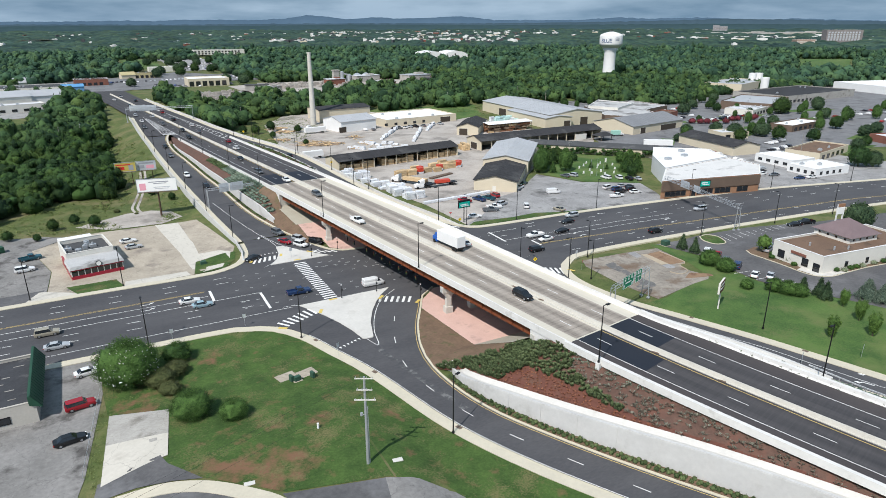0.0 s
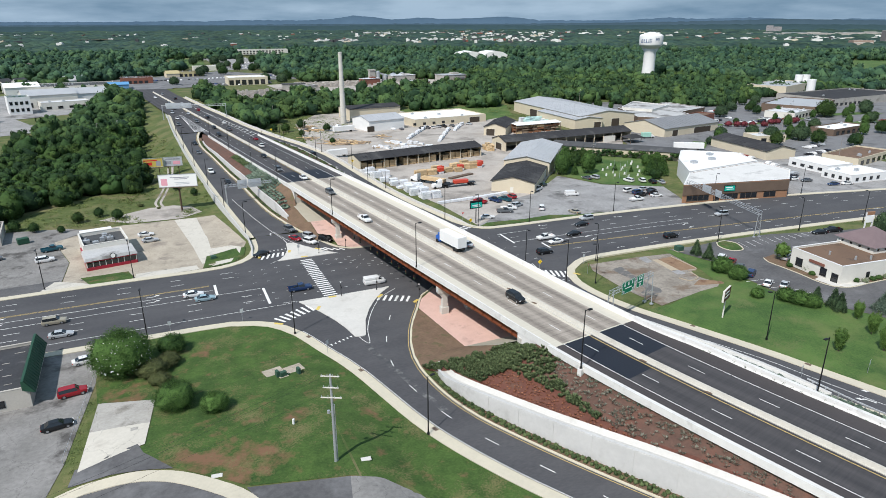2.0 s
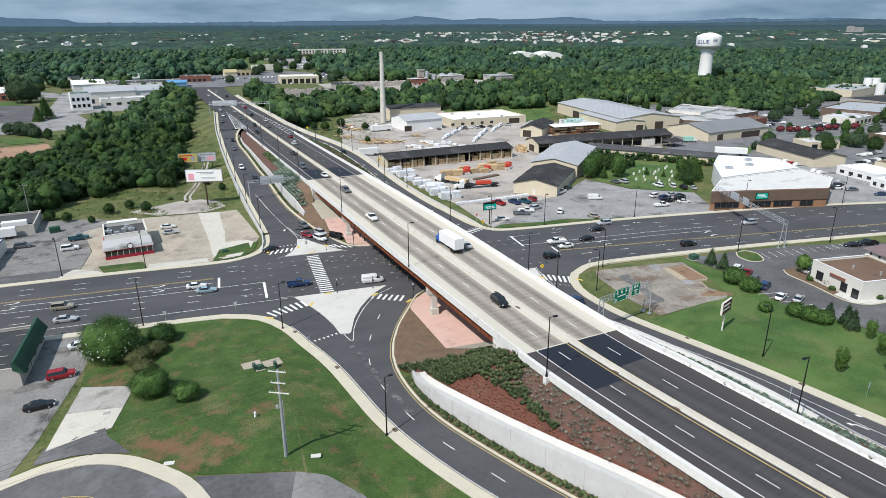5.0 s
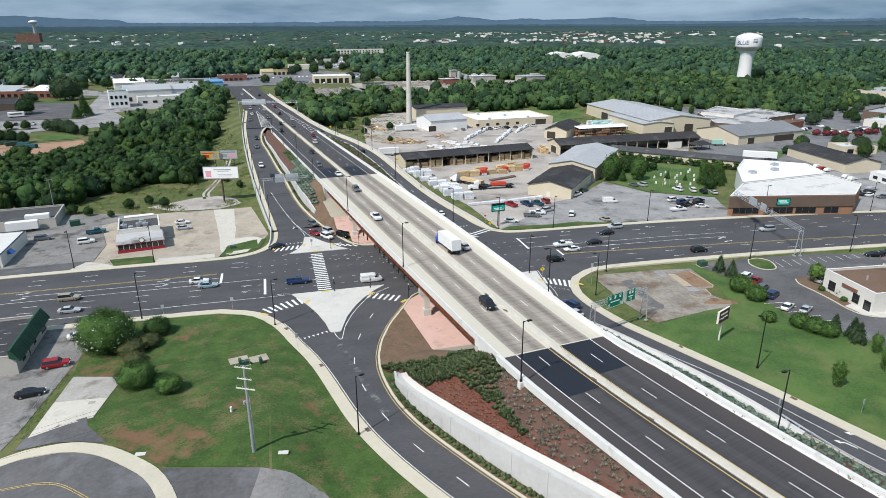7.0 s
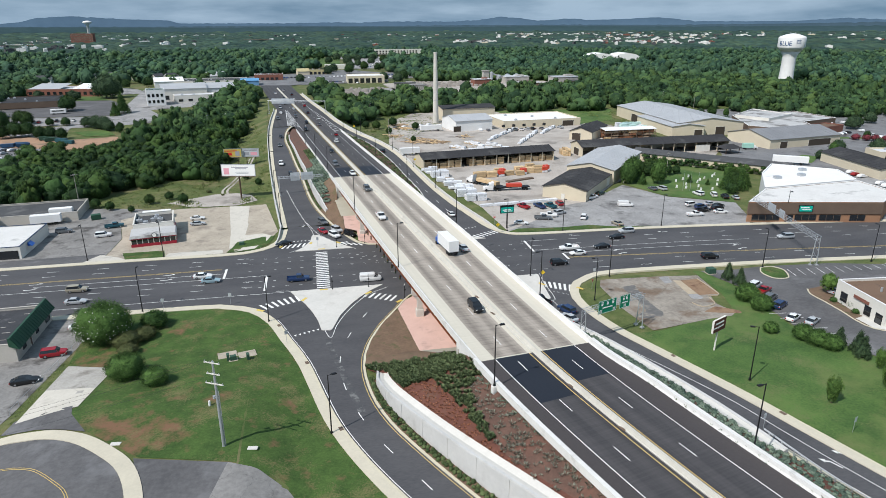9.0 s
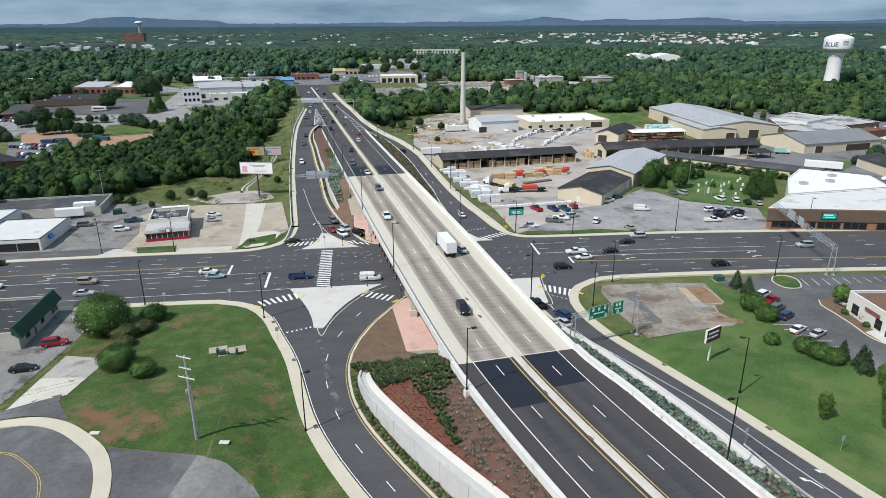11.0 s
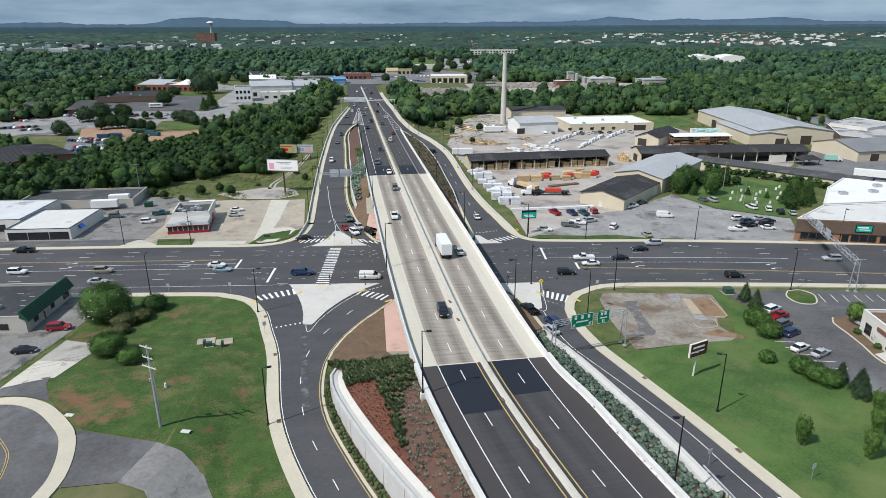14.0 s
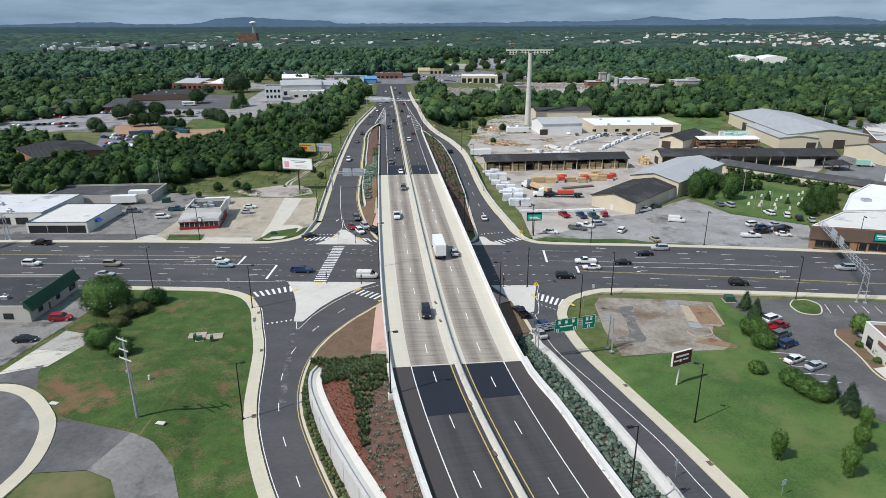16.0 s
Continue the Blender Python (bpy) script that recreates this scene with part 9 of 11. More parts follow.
for x, y, m, s in ((170.8, 226.5, oak_tall, 1.0), (174.5, 231.5, oak_tall, 0.85), (167.0, 222.5, oak_tall, 0.95), (179.2, 220.0, oak_tall, 0.95), (182.4, 234.6, oak2, 0.5), (186.4, 233.2, oak2, 0.45), (190.8, 234.0, oak2, 0.55), (196.5, 235.6, oak2, 0.4), (212.1, 221.0, oak_tall, 0.6), (216.0, 218.4, oak_tall, 0.6), (201.0, 205.6, cedar, 0.72), (205.2, 203.0, cedar, 0.68), (198.6, 199.0, oak2, 0.5), (206.5, 209.0, oak2, 0.55), (210.5, 207.0, cedar, 0.5), (172.2, 220.0, cedar, 0.42), (193, 219, cedar, 0.28), (198, 214, cedar, 0.22), (186, 240.5, oak2, 0.6), (180, 238, oak2, 0.65), (191.5, 245.5, oak2, 0.5), (197, 248, oak2, 0.45), (212, 216, oak2, 0.5), (216, 222, oak2, 0.45)):
    plant_tree("tree", m, x, y, "leafy green tree in the graveyard", x * 31 % 360, s, "tree", "graveyard trees")
r5 = random.Random(3)
for x, y, s in ((372, 328, 1.05), (403, 347, 0.9), (471, 385, 1.0), (453, 350, 0.7), (415, 342, 0.75), (407, 328, 0.8), (420, 321, 0.7), (436, 296, 1.5), (444, 300, 1.2), (490, 303, 1.1), (448, 289, 0.8), (437, 250, 0.9), (374, 276, 0.9), (337, 239, 1.0), (322, 258, 0.9), (323, 246, 1.0), (388, 236, 0.9), (403, 235, 1.0), (303, 163, 1.2), (309, 160, 0.9), (348, 214, 0.9), (335, 226, 1.0), (313, 234, 0.9), (447, 254, 1.0), (458, 262, 0.9), (412, 262, 0.8), (470, 248, 1.0), (484, 256, 0.9), (350, 404, 0.8), (362, 402, 0.7), (386, 338, 0.7), (430, 352, 0.8), (442, 372, 0.9), (456, 372, 0.9), (520, 270, 0.9), (210, 109, 1.0), (222, 100, 1.0)):
    plant_tree("tree", r5.choice((oak2, dark_oak, oak2, oak_tall)), x, y, "street tree between the business lots", x * 17 % 360, s * 0.85, "tree", "business-lot trees")
myrtle = tree_mesh(18, "round", LEAF_RED, 3.0, 4.6, 0.8, 60, 24, 0.06, 0.9)
for x, y, s in ((330, 250, 0.8), (338, 246, 0.9), (346, 243, 0.9), (352, 252, 0.7), (366, 260, 0.8), (380, 262, 0.9), (392, 300, 0.6), (410, 302, 0.7), (424, 296, 0.7), (300, 260, 0.9), (306, 266, 0.8), (294, 256, 0.8), (440, 266, 0.9), (452, 272, 0.8), (428, 262, 0.8), (282, 250, 0.6), (356, 300, 0.5), (470, 300, 0.9), (480, 296, 0.9), (300, 396, 0.9), (312, 400, 0.8), (324, 404, 0.9), (292, 404, 0.9), (330, 396, 0.7), (408, 214, 0.9), (390, 210, 0.9), (345, 188, 0.8), (360, 192, 0.7)):
    plant_tree("tree", r5.choice((oak2, oak_tall, dark_oak)), x, y, "leafy tree on a verge between business lots", x * 41 % 360, s * 0.8, "tree", "business-lot trees")
for k, (x, y) in enumerate(((338.6, 309), (341.8, 293), (346, 290), (350, 288), (354, 285), (360.6, 282), (374, 288), (378.5, 287), (384, 284.5), (391, 285), (396, 287))):
    plant_tree("crape_myrtle", myrtle, x, y, "crape myrtle in dark red bloom", k * 40, 0.75, "tree", "crape myrtles")
# trees along the west lots and the meadow
for x, y, s in ((-32, 226, 0.35), (-20, 232, 0.4), (-14, 237, 0.35), (-8, 231, 0.4), (-1, 246, 0.4), (12, 262, 0.3), (-24, 222, 0.25), (5, 240, 0.25), (18, 250, 0.3), (-38, 230, 0.4), (80, 390, 0.6), (74, 396, 0.5), (92, 402, 0.6), (96, 340, 0.35), (86, 372, 0.4), (104, 384, 0.5)):
    plant_tree("scrub_bush", scrubby if int(x) % 2 else oak2, x, y, "scrubby green bush in rough grass", x * 29 % 360, s, "bush", "scrub bushes")
for x, y, s, m in ((-155, 386, 0.95, dark_oak), (-150, 384, 0.6, dark_oak), (-132, 405, 1.0, oak2), (-126, 407, 0.95, oak2), (-138, 402, 0.8, oak2), (-116, 398, 0.8, oak2), (-110, 397, 0.8, oak2), (-104, 396, 0.7, oak2), (-161, 430, 1.1, dark_oak), (-157, 444, 1.15, dark_oak), (-152, 438, 1.0, oak2), (-141, 447, 0.9, oak2), (-146, 450, 0.9, oak2), (-125, 440, 0.55, oak2), (-115, 438, 0.6, oak2), (-101, 433, 0.7, dark_oak), (-94, 428, 0.85, dark_oak), (-88, 424, 0.85, dark_oak), (-84, 418, 0.7, dark_oak),
                   (-125, 566, 2.0, dark_oak), (-121, 569, 1.7, dark_oak), (-148, 558, 0.8, dark_oak), (-145, 557, 0.7, dark_oak), (-90, 476, 1.2, cedar), (-93, 468, 0.8, cedar), (-130, 490, 1.2, oak2), (-174, 561, 0.8, dark_oak), (-115, 668, 1.0, oak2), (-132, 655, 0.9, oak2), (-218, 646, 1.0, oak2), (-205, 650, 0.8, oak2), (-78, 420, 0.5, oak2), (-76, 410, 0.45, oak2)):
    plant_tree("tree", m, x, y, "dark green tree beside the far lots", x * 23 % 360, s, "tree", "far-lot trees")

for x, y, z in ((128, 850, 1.1), (150, 846, 1.3), (112, 870, 1.2), (138, 884, 1.0), (166, 838, 1.4), (94, 884, 1.2), (110, 960, 1.0), (134, 1010, 1.1), (156, 1040, 1.3), (118, 1090, 1.2), (98, 1010, 1.4), (146, 1110, 1.2), (62, 800, 1.1), (88, 806, 1.2), (30, 690, 0.9), (118, 690, 1.0), (130, 664, 1.1), (140, 690, 1.2), (70, 840, 1.1), (52, 1100, 1.3), (70, 1040, 1.2), (60, 1170, 1.4), (86, 1130, 1.3)):
    plant_tree("tree", dark_oak if x % 4 else oak2, x, y, "broad tree beside the far junction's lots", x * 19 % 360, z, "tree", "junction trees")

# ---- shrubs on the banks ----
V_G = []
for s in range(5):
    q = np.random.default_rng(200 + s)
    c = q.normal(size=(14, 1, 3)) * np.array([0.5, 0.5, 0.16]) + np.array([0, 0, 0.3])
    V_G.append(((c + q.normal(size=(14, 3, 3)) * np.array([0.2, 0.2, 0.22])).reshape(-1, 3), np.arange(42).reshape(-1, 3)))
def blades(seed, n, spread, rise, width):
    """A tuft of n narrow pointed blades, of unit size."""
    q = np.random.default_rng(seed)
    a = q.uniform(0, 6.283, n)
    base = np.stack([0.25 * spread * np.cos(a), 0.25 * spread * np.sin(a), np.zeros(n)], 1) * q.random((n, 1))
    out = np.stack([np.cos(a), np.sin(a), np.zeros(n)], 1)
    tip = base + out * spread * q.uniform(0.35, 1.0, (n, 1)) + np.array([0, 0, 1.0]) * rise * q.uniform(0.55, 1.0, (n, 1))
    cross = np.stack([-np.sin(a), np.cos(a), np.zeros(n)], 1) * width
    mid = (base * 0.45 + tip * 0.55) + np.array([0, 0, 0.12 * rise])
    v = np.stack([base, mid - cross, tip, mid + cross], 1).reshape(-1, 3)
    k = np.arange(n)[:, None] * 4
    return v, np.concatenate([k + np.array([0, 1, 2]), k + np.array([0, 2, 3])])


def bank_cover(y, f):
    """What grows where on the south-west bank: green tufts, russet seedlings, or grey spiky plants."""
    c, w = 0.20 + (y - 62) * 0.0275, 0.05 + 0.008 * (y - 62)
    low = 81.5 - 6 * f if f < 0.36 else (74.0 if f < 0.56 else 70.5 + 5.0 * f)
    if y > low or (61.5 < y < 76 and abs(f - c) < w):
        return "green"
    return "russet" if f < c and y > 54 else "grey"


spiky = []
for q in range(5):
    v, f = blades(300 + q, 15, 1.0, 0.75, 0.11)
    spiky.append(tri_mesh("spiky_shrub", v, f, SHRUB_BLUE if q == 0 else SHRUB_GREY))
V_GREEN = [blades(320 + q, 52, 0.75, 1.0, 0.10) for q in range(6)]
V_RUSSET = [blades(340 + q, 12, 0.9, 0.8, 0.20) for q in range(4)]
V_SPIKY = [blades(360 + q, 13, 1.0, 0.7, 0.11) for q in range(4)]
r = random.Random(11)
count, P, R, Q = 0, [], [], []
for y in np.arange(94.5, 30, -0.50):
    x0, x1 = sw_bank(y, 0).x, sw_bank(y, 1).x
    for k in range(int((x1 - x0) / 0.55)):
        yy, ff = y + r.uniform(-.2, .2), min(max((k + 0.5 + r.uniform(-.3, .3)) * 0.55 / (x1 - x0), 0.02), 0.97)
        kind, p = bank_cover(yy, ff), sw_bank(yy, ff)
        if kind == "green":
            if (yy > 88.0 and ff > 0.6) or (yy > 90.5 and ff > 0.4) or (yy > 93.0 and ff > 0.2) or (ff > 0.93 and yy > 80) or r.random() < (0.12 if yy > 79 else 0.32):
                continue
            P.append((p.x, p.y, p.z - 0.05, r.uniform(0.5, 0.8), r.uniform(0.6, 1.0), r.uniform(0, 6.28)))
        elif kind == "russet":
            if r.random() < 0.72:
                R.append((p.x, p.y, p.z - 0.03, r.uniform(0.27, 0.40), r.uniform(0.22, 0.36), r.uniform(0, 6.28)))
        elif r.random() < 0.36:
            if count < 290 and yy > 44:
                ob = new("spiky_shrub", r.choice(spiky[1:]) if ff < 0.82 else spiky[0])
                k2 = r.uniform(0.42, 0.75)
                ob.matrix_basis = pose(p.x, p.y, p.z - 0.03, 0, 0, r.uniform(0, 360)) @ Matrix.Diagonal((k2, k2, k2 * 0.8, 1))
                tagged(ob, "low spiky grey-green shrub on the mulched bank", "shrub", "bank shrubs")
                count += 1
            else:
                Q.append((p.x, p.y, p.z - 0.03, r.uniform(0.4, 0.7), r.uniform(0.35, 0.55), r.uniform(0, 6.28)))
scatter("bank_shrubs", V_GREEN, P, foliage("grassy_shrub_blades", (0.055, 0.090, 0.040), (0.175, 0.225, 0.105), 3), "upright green grassy shrubs covering the top of the bank", "shrubs")
scatter("bank_groundcover", V_SPIKY, Q, SHRUB_GREY, "low grey-green cover plants on mulch", "shrubs")
scatter("bank_seedlings", V_RUSSET, R, foliage("russet_leaves", (0.15, 0.055, 0.030), (0.34, 0.150, 0.085), 3), "rows of small russet seedlings in red mulch", "shrubs")
V_T = [leafy_crown(80 + q, 9, 8, 0.13, "round") for q in range(5)]
P = []
for y in np.arange(-10, 91, 0.85):
    xa, xb = _swin(y) + 0.7, wl_front(y) - 0.3
    for k in range(2):
        P.append((xa + (xb - xa) * (0.25 + 0.5 * k) + r.uniform(-.15, .15), y + r.uniform(-.2, .2), 0.15, r.uniform(0.35, 0.5), r.uniform(0.45, 0.7), r.uniform(0, 6.28)))
scatter("hedge_strip", V_T, P, SHRUB, "low clipped shrubs in a strip at the wall's foot", "shrubs")
P = []
for y in np.arange(20, 104, 0.8):
    for f in np.arange(0.1, 0.95, 0.13):
        p = se_bank(y + r.uniform(-.3, .3), f + r.uniform(-.04, .04))
        P.append((p.x, p.y, p.z - 0.08, r.uniform(0.35, 0.7), r.uniform(0.35, 0.65) if y < 88 else r.uniform(0.6, 1.15), r.uniform(0, 6.28)))
tufts = []
for y in np.arange(20, 104, 1.5):
    p = se_bank(y + r.uniform(-.3, .3), 0.9 if y < 70 else 0.8)
    tufts.append((p.x, p.y, p.z - 0.05, r.uniform(0.5, 0.75), r.uniform(0.8, 1.25), r.uniform(0, 6.28)))
scatter("bank_tufts", V_GREEN, tufts, foliage("tuft_blades", (0.050, 0.085, 0.036), (0.165, 0.215, 0.095), 3), "row of upright green tufts beside the barrier", "shrubs")
scatter("bank_junipers", V_T, P, SHRUB_BLUE, "rows of blue-green low junipers on the bank", "shrubs")
P, Q = [], []
for y in np.arange(206, 334, 1.5):
    for f in np.arange(0.1, 0.95, 0.16):
        if y < 222 and f > 0.45:
            continue
        p = nw_bank(y + r.uniform(-.5, .5), f)
        if y > 284 or (y > 250 and f < 0.5):
            continue
        (P if y < 262 else Q).append((p.x, p.y, p.z - 0.1, r.uniform(0.6, 0.95), r.uniform(0.5, 0.9), r.uniform(0, 6.28)))
    if y > 190:
        p = Vector((NWI(y) + 1.3, y, ZR(y) + 0.2))
        Q.append((p.x, p.y, p.z - 0.1, 0.55, 0.6, r.uniform(0, 6.28)))
    for f in np.arange(0.1, 0.95, 0.2):
        if r.random() < 0.45:
            continue
        p = ne_bank(y + r.uniform(-.5, .5), f)
        Q.append((p.x, p.y, p.z - 0.1, r.uniform(0.45, 0.8), r.uniform(0.4, 0.75), r.uniform(0, 6.28)))
scatter("bank_shrubs_north", V_T, P, SHRUB_BLUE, "low blue-green shrubs on the northern bank", "shrubs")
scatter("bank_shrubs_ramp", V_T, Q, SHRUB, "low green shrubs along the ramp walls", "shrubs")
# ivy over the low shed's wall and hedge at the graveyard
P = []
for k in range(90):
    t = k / 89
    x, y = 199 + 42 * t, 266 - 43 * t
    P.append((x + r.uniform(-.5, .5) - 3.6, y - 3.8 + r.uniform(-.5, .5), gz(x, y) + r.uniform(0, 2.8), r.uniform(0.7, 1.4), r.uniform(0.9, 1.6), r.uniform(0, 6.28)))
scatter("ivy", V_T, P, LEAF, "ivy hanging over the low shed's eaves", "ivy")

# rough grass and weeds over the meadows and road slopes
P = []
for area, n in (([(-62, 236), (-23, 228), (-8, 224), (18, 224), (24, 240), (18, 300), (12, 360), (4, 420), (-6, 420), (-4, 330), (-2, 272), (-12, 270), (-44, 242)], 1500), ([(88, 345), (112, 374), (134, 402), (120, 446), (92, 440), (64, 398), (72, 372)], 900), ([(232, 415), (240, 375), (262, 410), (300, 425), (262, 470), (242, 452)], 400), ([(-9, 84), (-6.5, 108), (-9.4, 108), (-11, 90)], 120), ([(-8, 108), (0, 104), (4, 112), (2, 124), (-8, 127)], 160)):
    xs, ys = [a[0] for a in area], [a[1] for a in area]
    while n > 0:
        x, y = r.uniform(min(xs), max(xs)), r.uniform(min(ys), max(ys))
        if inside(x, y, area) and not inside(x, y, [(-6, 237), (1, 249), (4, 262), (8, 285), (11, 285), (9, 262), (12, 243), (15, 237), (9, 223.4), (2, 224)]):
            k = max(0.0, noise.noise((x / 9, y / 9, 2))) if y > 150 else 0.0
            P.append((x, y, gz(x, y) - 0.05, r.uniform(0.5, 1.0) * (1 + k) * (1 if y > 150 else 0.5), r.uniform(0.25, 0.5) * (1 + 3 * k) * (1 if y > 150 else 0.5), r.uniform(0, 6.28)))
            n -= 1
scatter("rough_grass", V_G, P, MEADOW_TUFT, "tall rough grass and weeds on the slopes", "weeds")

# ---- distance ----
# hill and tree-line base colours carry the blue haze of distance
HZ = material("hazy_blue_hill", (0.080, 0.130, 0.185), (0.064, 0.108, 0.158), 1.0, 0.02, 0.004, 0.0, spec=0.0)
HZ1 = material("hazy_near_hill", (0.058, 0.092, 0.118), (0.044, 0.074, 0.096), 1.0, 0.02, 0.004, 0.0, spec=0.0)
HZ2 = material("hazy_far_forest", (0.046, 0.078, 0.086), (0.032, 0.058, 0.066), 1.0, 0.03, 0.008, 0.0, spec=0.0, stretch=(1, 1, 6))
TOWN_WALL = material("town_wall", (0.76, 0.75, 0.72), (0.62, 0.61, 0.58), 0.8, 0.5, 0.05, 0.0, random=0.25)
# far canopy: rounded crowns that grow and blur into each other with distance
RADII = [1375.0]
while RADII[-1] < 4780:
    RADII.append(RADII[-1] * (1.0042 if RADII[-1] < 2300 else 1.009))
ANG = np.radians(np.linspace(-44, 68, 561))
rr = np.array(RADII)[:, None]
uu, ww = np.log(rr) * 95 + 0 * ANG[None, :], ANG[None, :] * 95 + 0 * rr
iu, iw = np.floor(uu), np.floor(ww)
dome = np.zeros_like(uu)


def hashed(a, b, k):
    q = np.sin(a * 127.1 + b * 311.7 + k * 74.7) * 43758.5453
    return q - np.floor(q)


for i in (-1, 0, 1):
    for j in (-1, 0, 1):
        a, b = iu + i, iw + j
        d2 = (uu - a - hashed(a, b, 1)) ** 2 + (ww - b - hashed(a, b, 2)) ** 2
        dome = np.maximum(dome, np.sqrt(np.maximum(0.0, 1 - d2 / 0.85)) * (0.55 + 0.6 * hashed(a, b, 3)))
cx, cy = 40 + rr * np.sin(ANG)[None, :], rr * np.cos(ANG)[None, :]
slow = np.array([[noise.noise((x / 260, y / 420, 4)) + 0.5 * noise.noise((x / 90, y / 150, 9)) for x, y in zip(p, q)] for p, q in zip(cx, cy)])
cz = 1 + dome * 13.0 * (0.55 + 0.45 * rr / 1375) + 5.0 * slow
fv = np.stack([cx, cy, cz], 2).reshape(-1, 3)
na, nr = len(ANG), len(RADII)
ii = (np.arange(nr - 1)[:, None] * na + np.arange(na - 1)[None, :]).reshape(-1)
ft = np.concatenate([np.stack([ii, ii + 1, ii + na + 1], 1), np.stack([ii, ii + na + 1, ii + na], 1)])
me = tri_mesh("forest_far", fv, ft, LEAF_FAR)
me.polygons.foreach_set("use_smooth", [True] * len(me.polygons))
tagged(new("forest_far", me), "far unbroken haze-tinted forest canopy reaching the horizon", "forest", "", "stuff")


def ridge(name, r, profile, mat, base, label):
    g = Geo()
    hs = np.arange(-46, 70.1, 0.25)
    v = np.interp(hs, [p[0] for p in profile], [p[1] for p in profile])
    row0, row1, row2 = [], [], []
    for h, e in zip(hs, v):
        a = radians(h)
        top = 62 + r * (42.5 - e) / 1120 + 1.2 * noise.noise((h * 2.2, 3, 1)) * r / 1120
        row0.append((40 + (r - 60) * math.sin(a), (r - 60) * math.cos(a), base))
        row1.append((40 + r * math.sin(a), r * math.cos(a), top))
        row2.append((40 + (r + 90) * math.sin(a), (r + 90) * math.cos(a), base))
    g.sweep([row0, row1, row2])
    return obj(name, g, mat, label=label, category="hills", kind="structure", smooth=True)


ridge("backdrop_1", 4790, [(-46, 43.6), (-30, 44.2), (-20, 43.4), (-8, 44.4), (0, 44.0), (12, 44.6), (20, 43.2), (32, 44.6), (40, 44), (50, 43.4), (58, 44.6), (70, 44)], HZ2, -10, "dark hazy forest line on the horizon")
ridge("backdrop_3", 4850, [(-46, 42.6), (-30, 42.2), (-12, 42.8), (-4, 41.8), (6, 42.6), (14, 41.6), (22, 41.2), (30, 41.8), (38, 40.6), (42, 39.6), (45, 38.6), (48, 37.4), (50.5, 36.0), (52, 36.6), (55, 37.6), (58, 39.2), (62, 41.2), (70, 41.6)], HZ1, -10, "wooded ridge tinted haze blue below the hills")
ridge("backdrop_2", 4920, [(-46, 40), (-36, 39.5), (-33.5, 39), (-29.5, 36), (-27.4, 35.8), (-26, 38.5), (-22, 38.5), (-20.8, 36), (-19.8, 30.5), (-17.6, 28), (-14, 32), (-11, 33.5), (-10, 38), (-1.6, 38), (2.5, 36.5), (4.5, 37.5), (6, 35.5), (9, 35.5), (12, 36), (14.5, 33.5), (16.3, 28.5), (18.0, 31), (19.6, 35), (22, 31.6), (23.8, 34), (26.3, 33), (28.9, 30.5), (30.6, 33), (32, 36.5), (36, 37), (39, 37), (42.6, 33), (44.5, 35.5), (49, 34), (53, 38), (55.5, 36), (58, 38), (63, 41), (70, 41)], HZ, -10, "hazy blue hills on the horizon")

town = random.Random(21)


def far_block(x, y, sx, sy, h, rz, wall, roof, label, category="building", z=None):
    root = thing("far_building", x, y, gz(x, y) if z is None else z, rz, label, category, "distant town buildings")
    g = Geo()
    g.box(0, 0, 0, sx, sy, h)
    g.box(sx * 0.2, sy * 0.1, h, sx * 0.3, sy * 0.4, h * 0.25)
    obj("wall", g, wall, root)
    g = Geo()
    g.box(0, 0, h, sx + 0.8, sy + 0.8, 0.4)
    obj("roof", g, roof, root)
    return root


specks = Geo()
dark_specks = Geo()
# the town's quarters: heading, spread, nearest and farthest distance, number, usual width
for h0, h1, d0, d1, n, wide in ((20, 34, 1860, 2300, 80, 18), (24, 34, 2450, 3100, 100, 24), (22, 36, 3200, 4500, 80, 28), (12.5, 16, 1950, 2150, 24, 22), (16, 24, 2600, 3700, 70, 22),
                                (47, 54, 2200, 2700, 22, 24), (43, 51, 4300, 4700, 26, 44), (52, 61, 2150, 3000, 20, 36), (-31, -14, 1560, 2050, 30, 30), (-24, -8, 2200, 3300, 16, 30), (-30, 60, 1500, 4300, 34, 14), (-32, -18, 1600, 2500, 46, 22), (-18, 6, 1900, 3600, 52, 20), (6, 20, 2100, 4200, 50, 20), (35, 47, 2600, 4600, 60, 26)):
    for k in range(n):
        a, d = radians(town.uniform(h0, h1)), town.uniform(d0, d1)
        x, y = 40 + d * math.sin(a), d * math.cos(a)
        sx, sy, h, rz = wide * town.uniform(0.35, 1.25), town.uniform(9, 20), town.uniform(5, 9), -math.degrees(a) + town.uniform(-22, 22)
        z = 11.5 + 4.5 * (d > 3000)
        if k % 4 == 0:
            far_block(x, y, sx, sy, h, rz, town.choice((TOWN_WALL, TOWN_WALL, BEIGE, BRICK_RED)), town.choice((ROOF_WHITE, ROOF_GREY, ROOF_WHITE, ROOF_TAR)), "distant pale commercial building among trees", z=z)
        else:
            q = specks if town.random() < 0.62 else dark_specks
            q.box(x, y, z, sx * 0.7, sy, h, 0, rz)
            q.box(x + 2, y + 1, z + h, sx * 0.3, sy * 0.5, 1.2, 0, rz)
obj("far_town_rest", specks, TOWN_WALL, label="scattered pale roofs of the farthest town", category="buildings", kind="stuff")
obj("far_town_dark", dark_specks, ROOF_TAR, label="scattered grey roofs of the farthest town", category="buildings", kind="stuff")
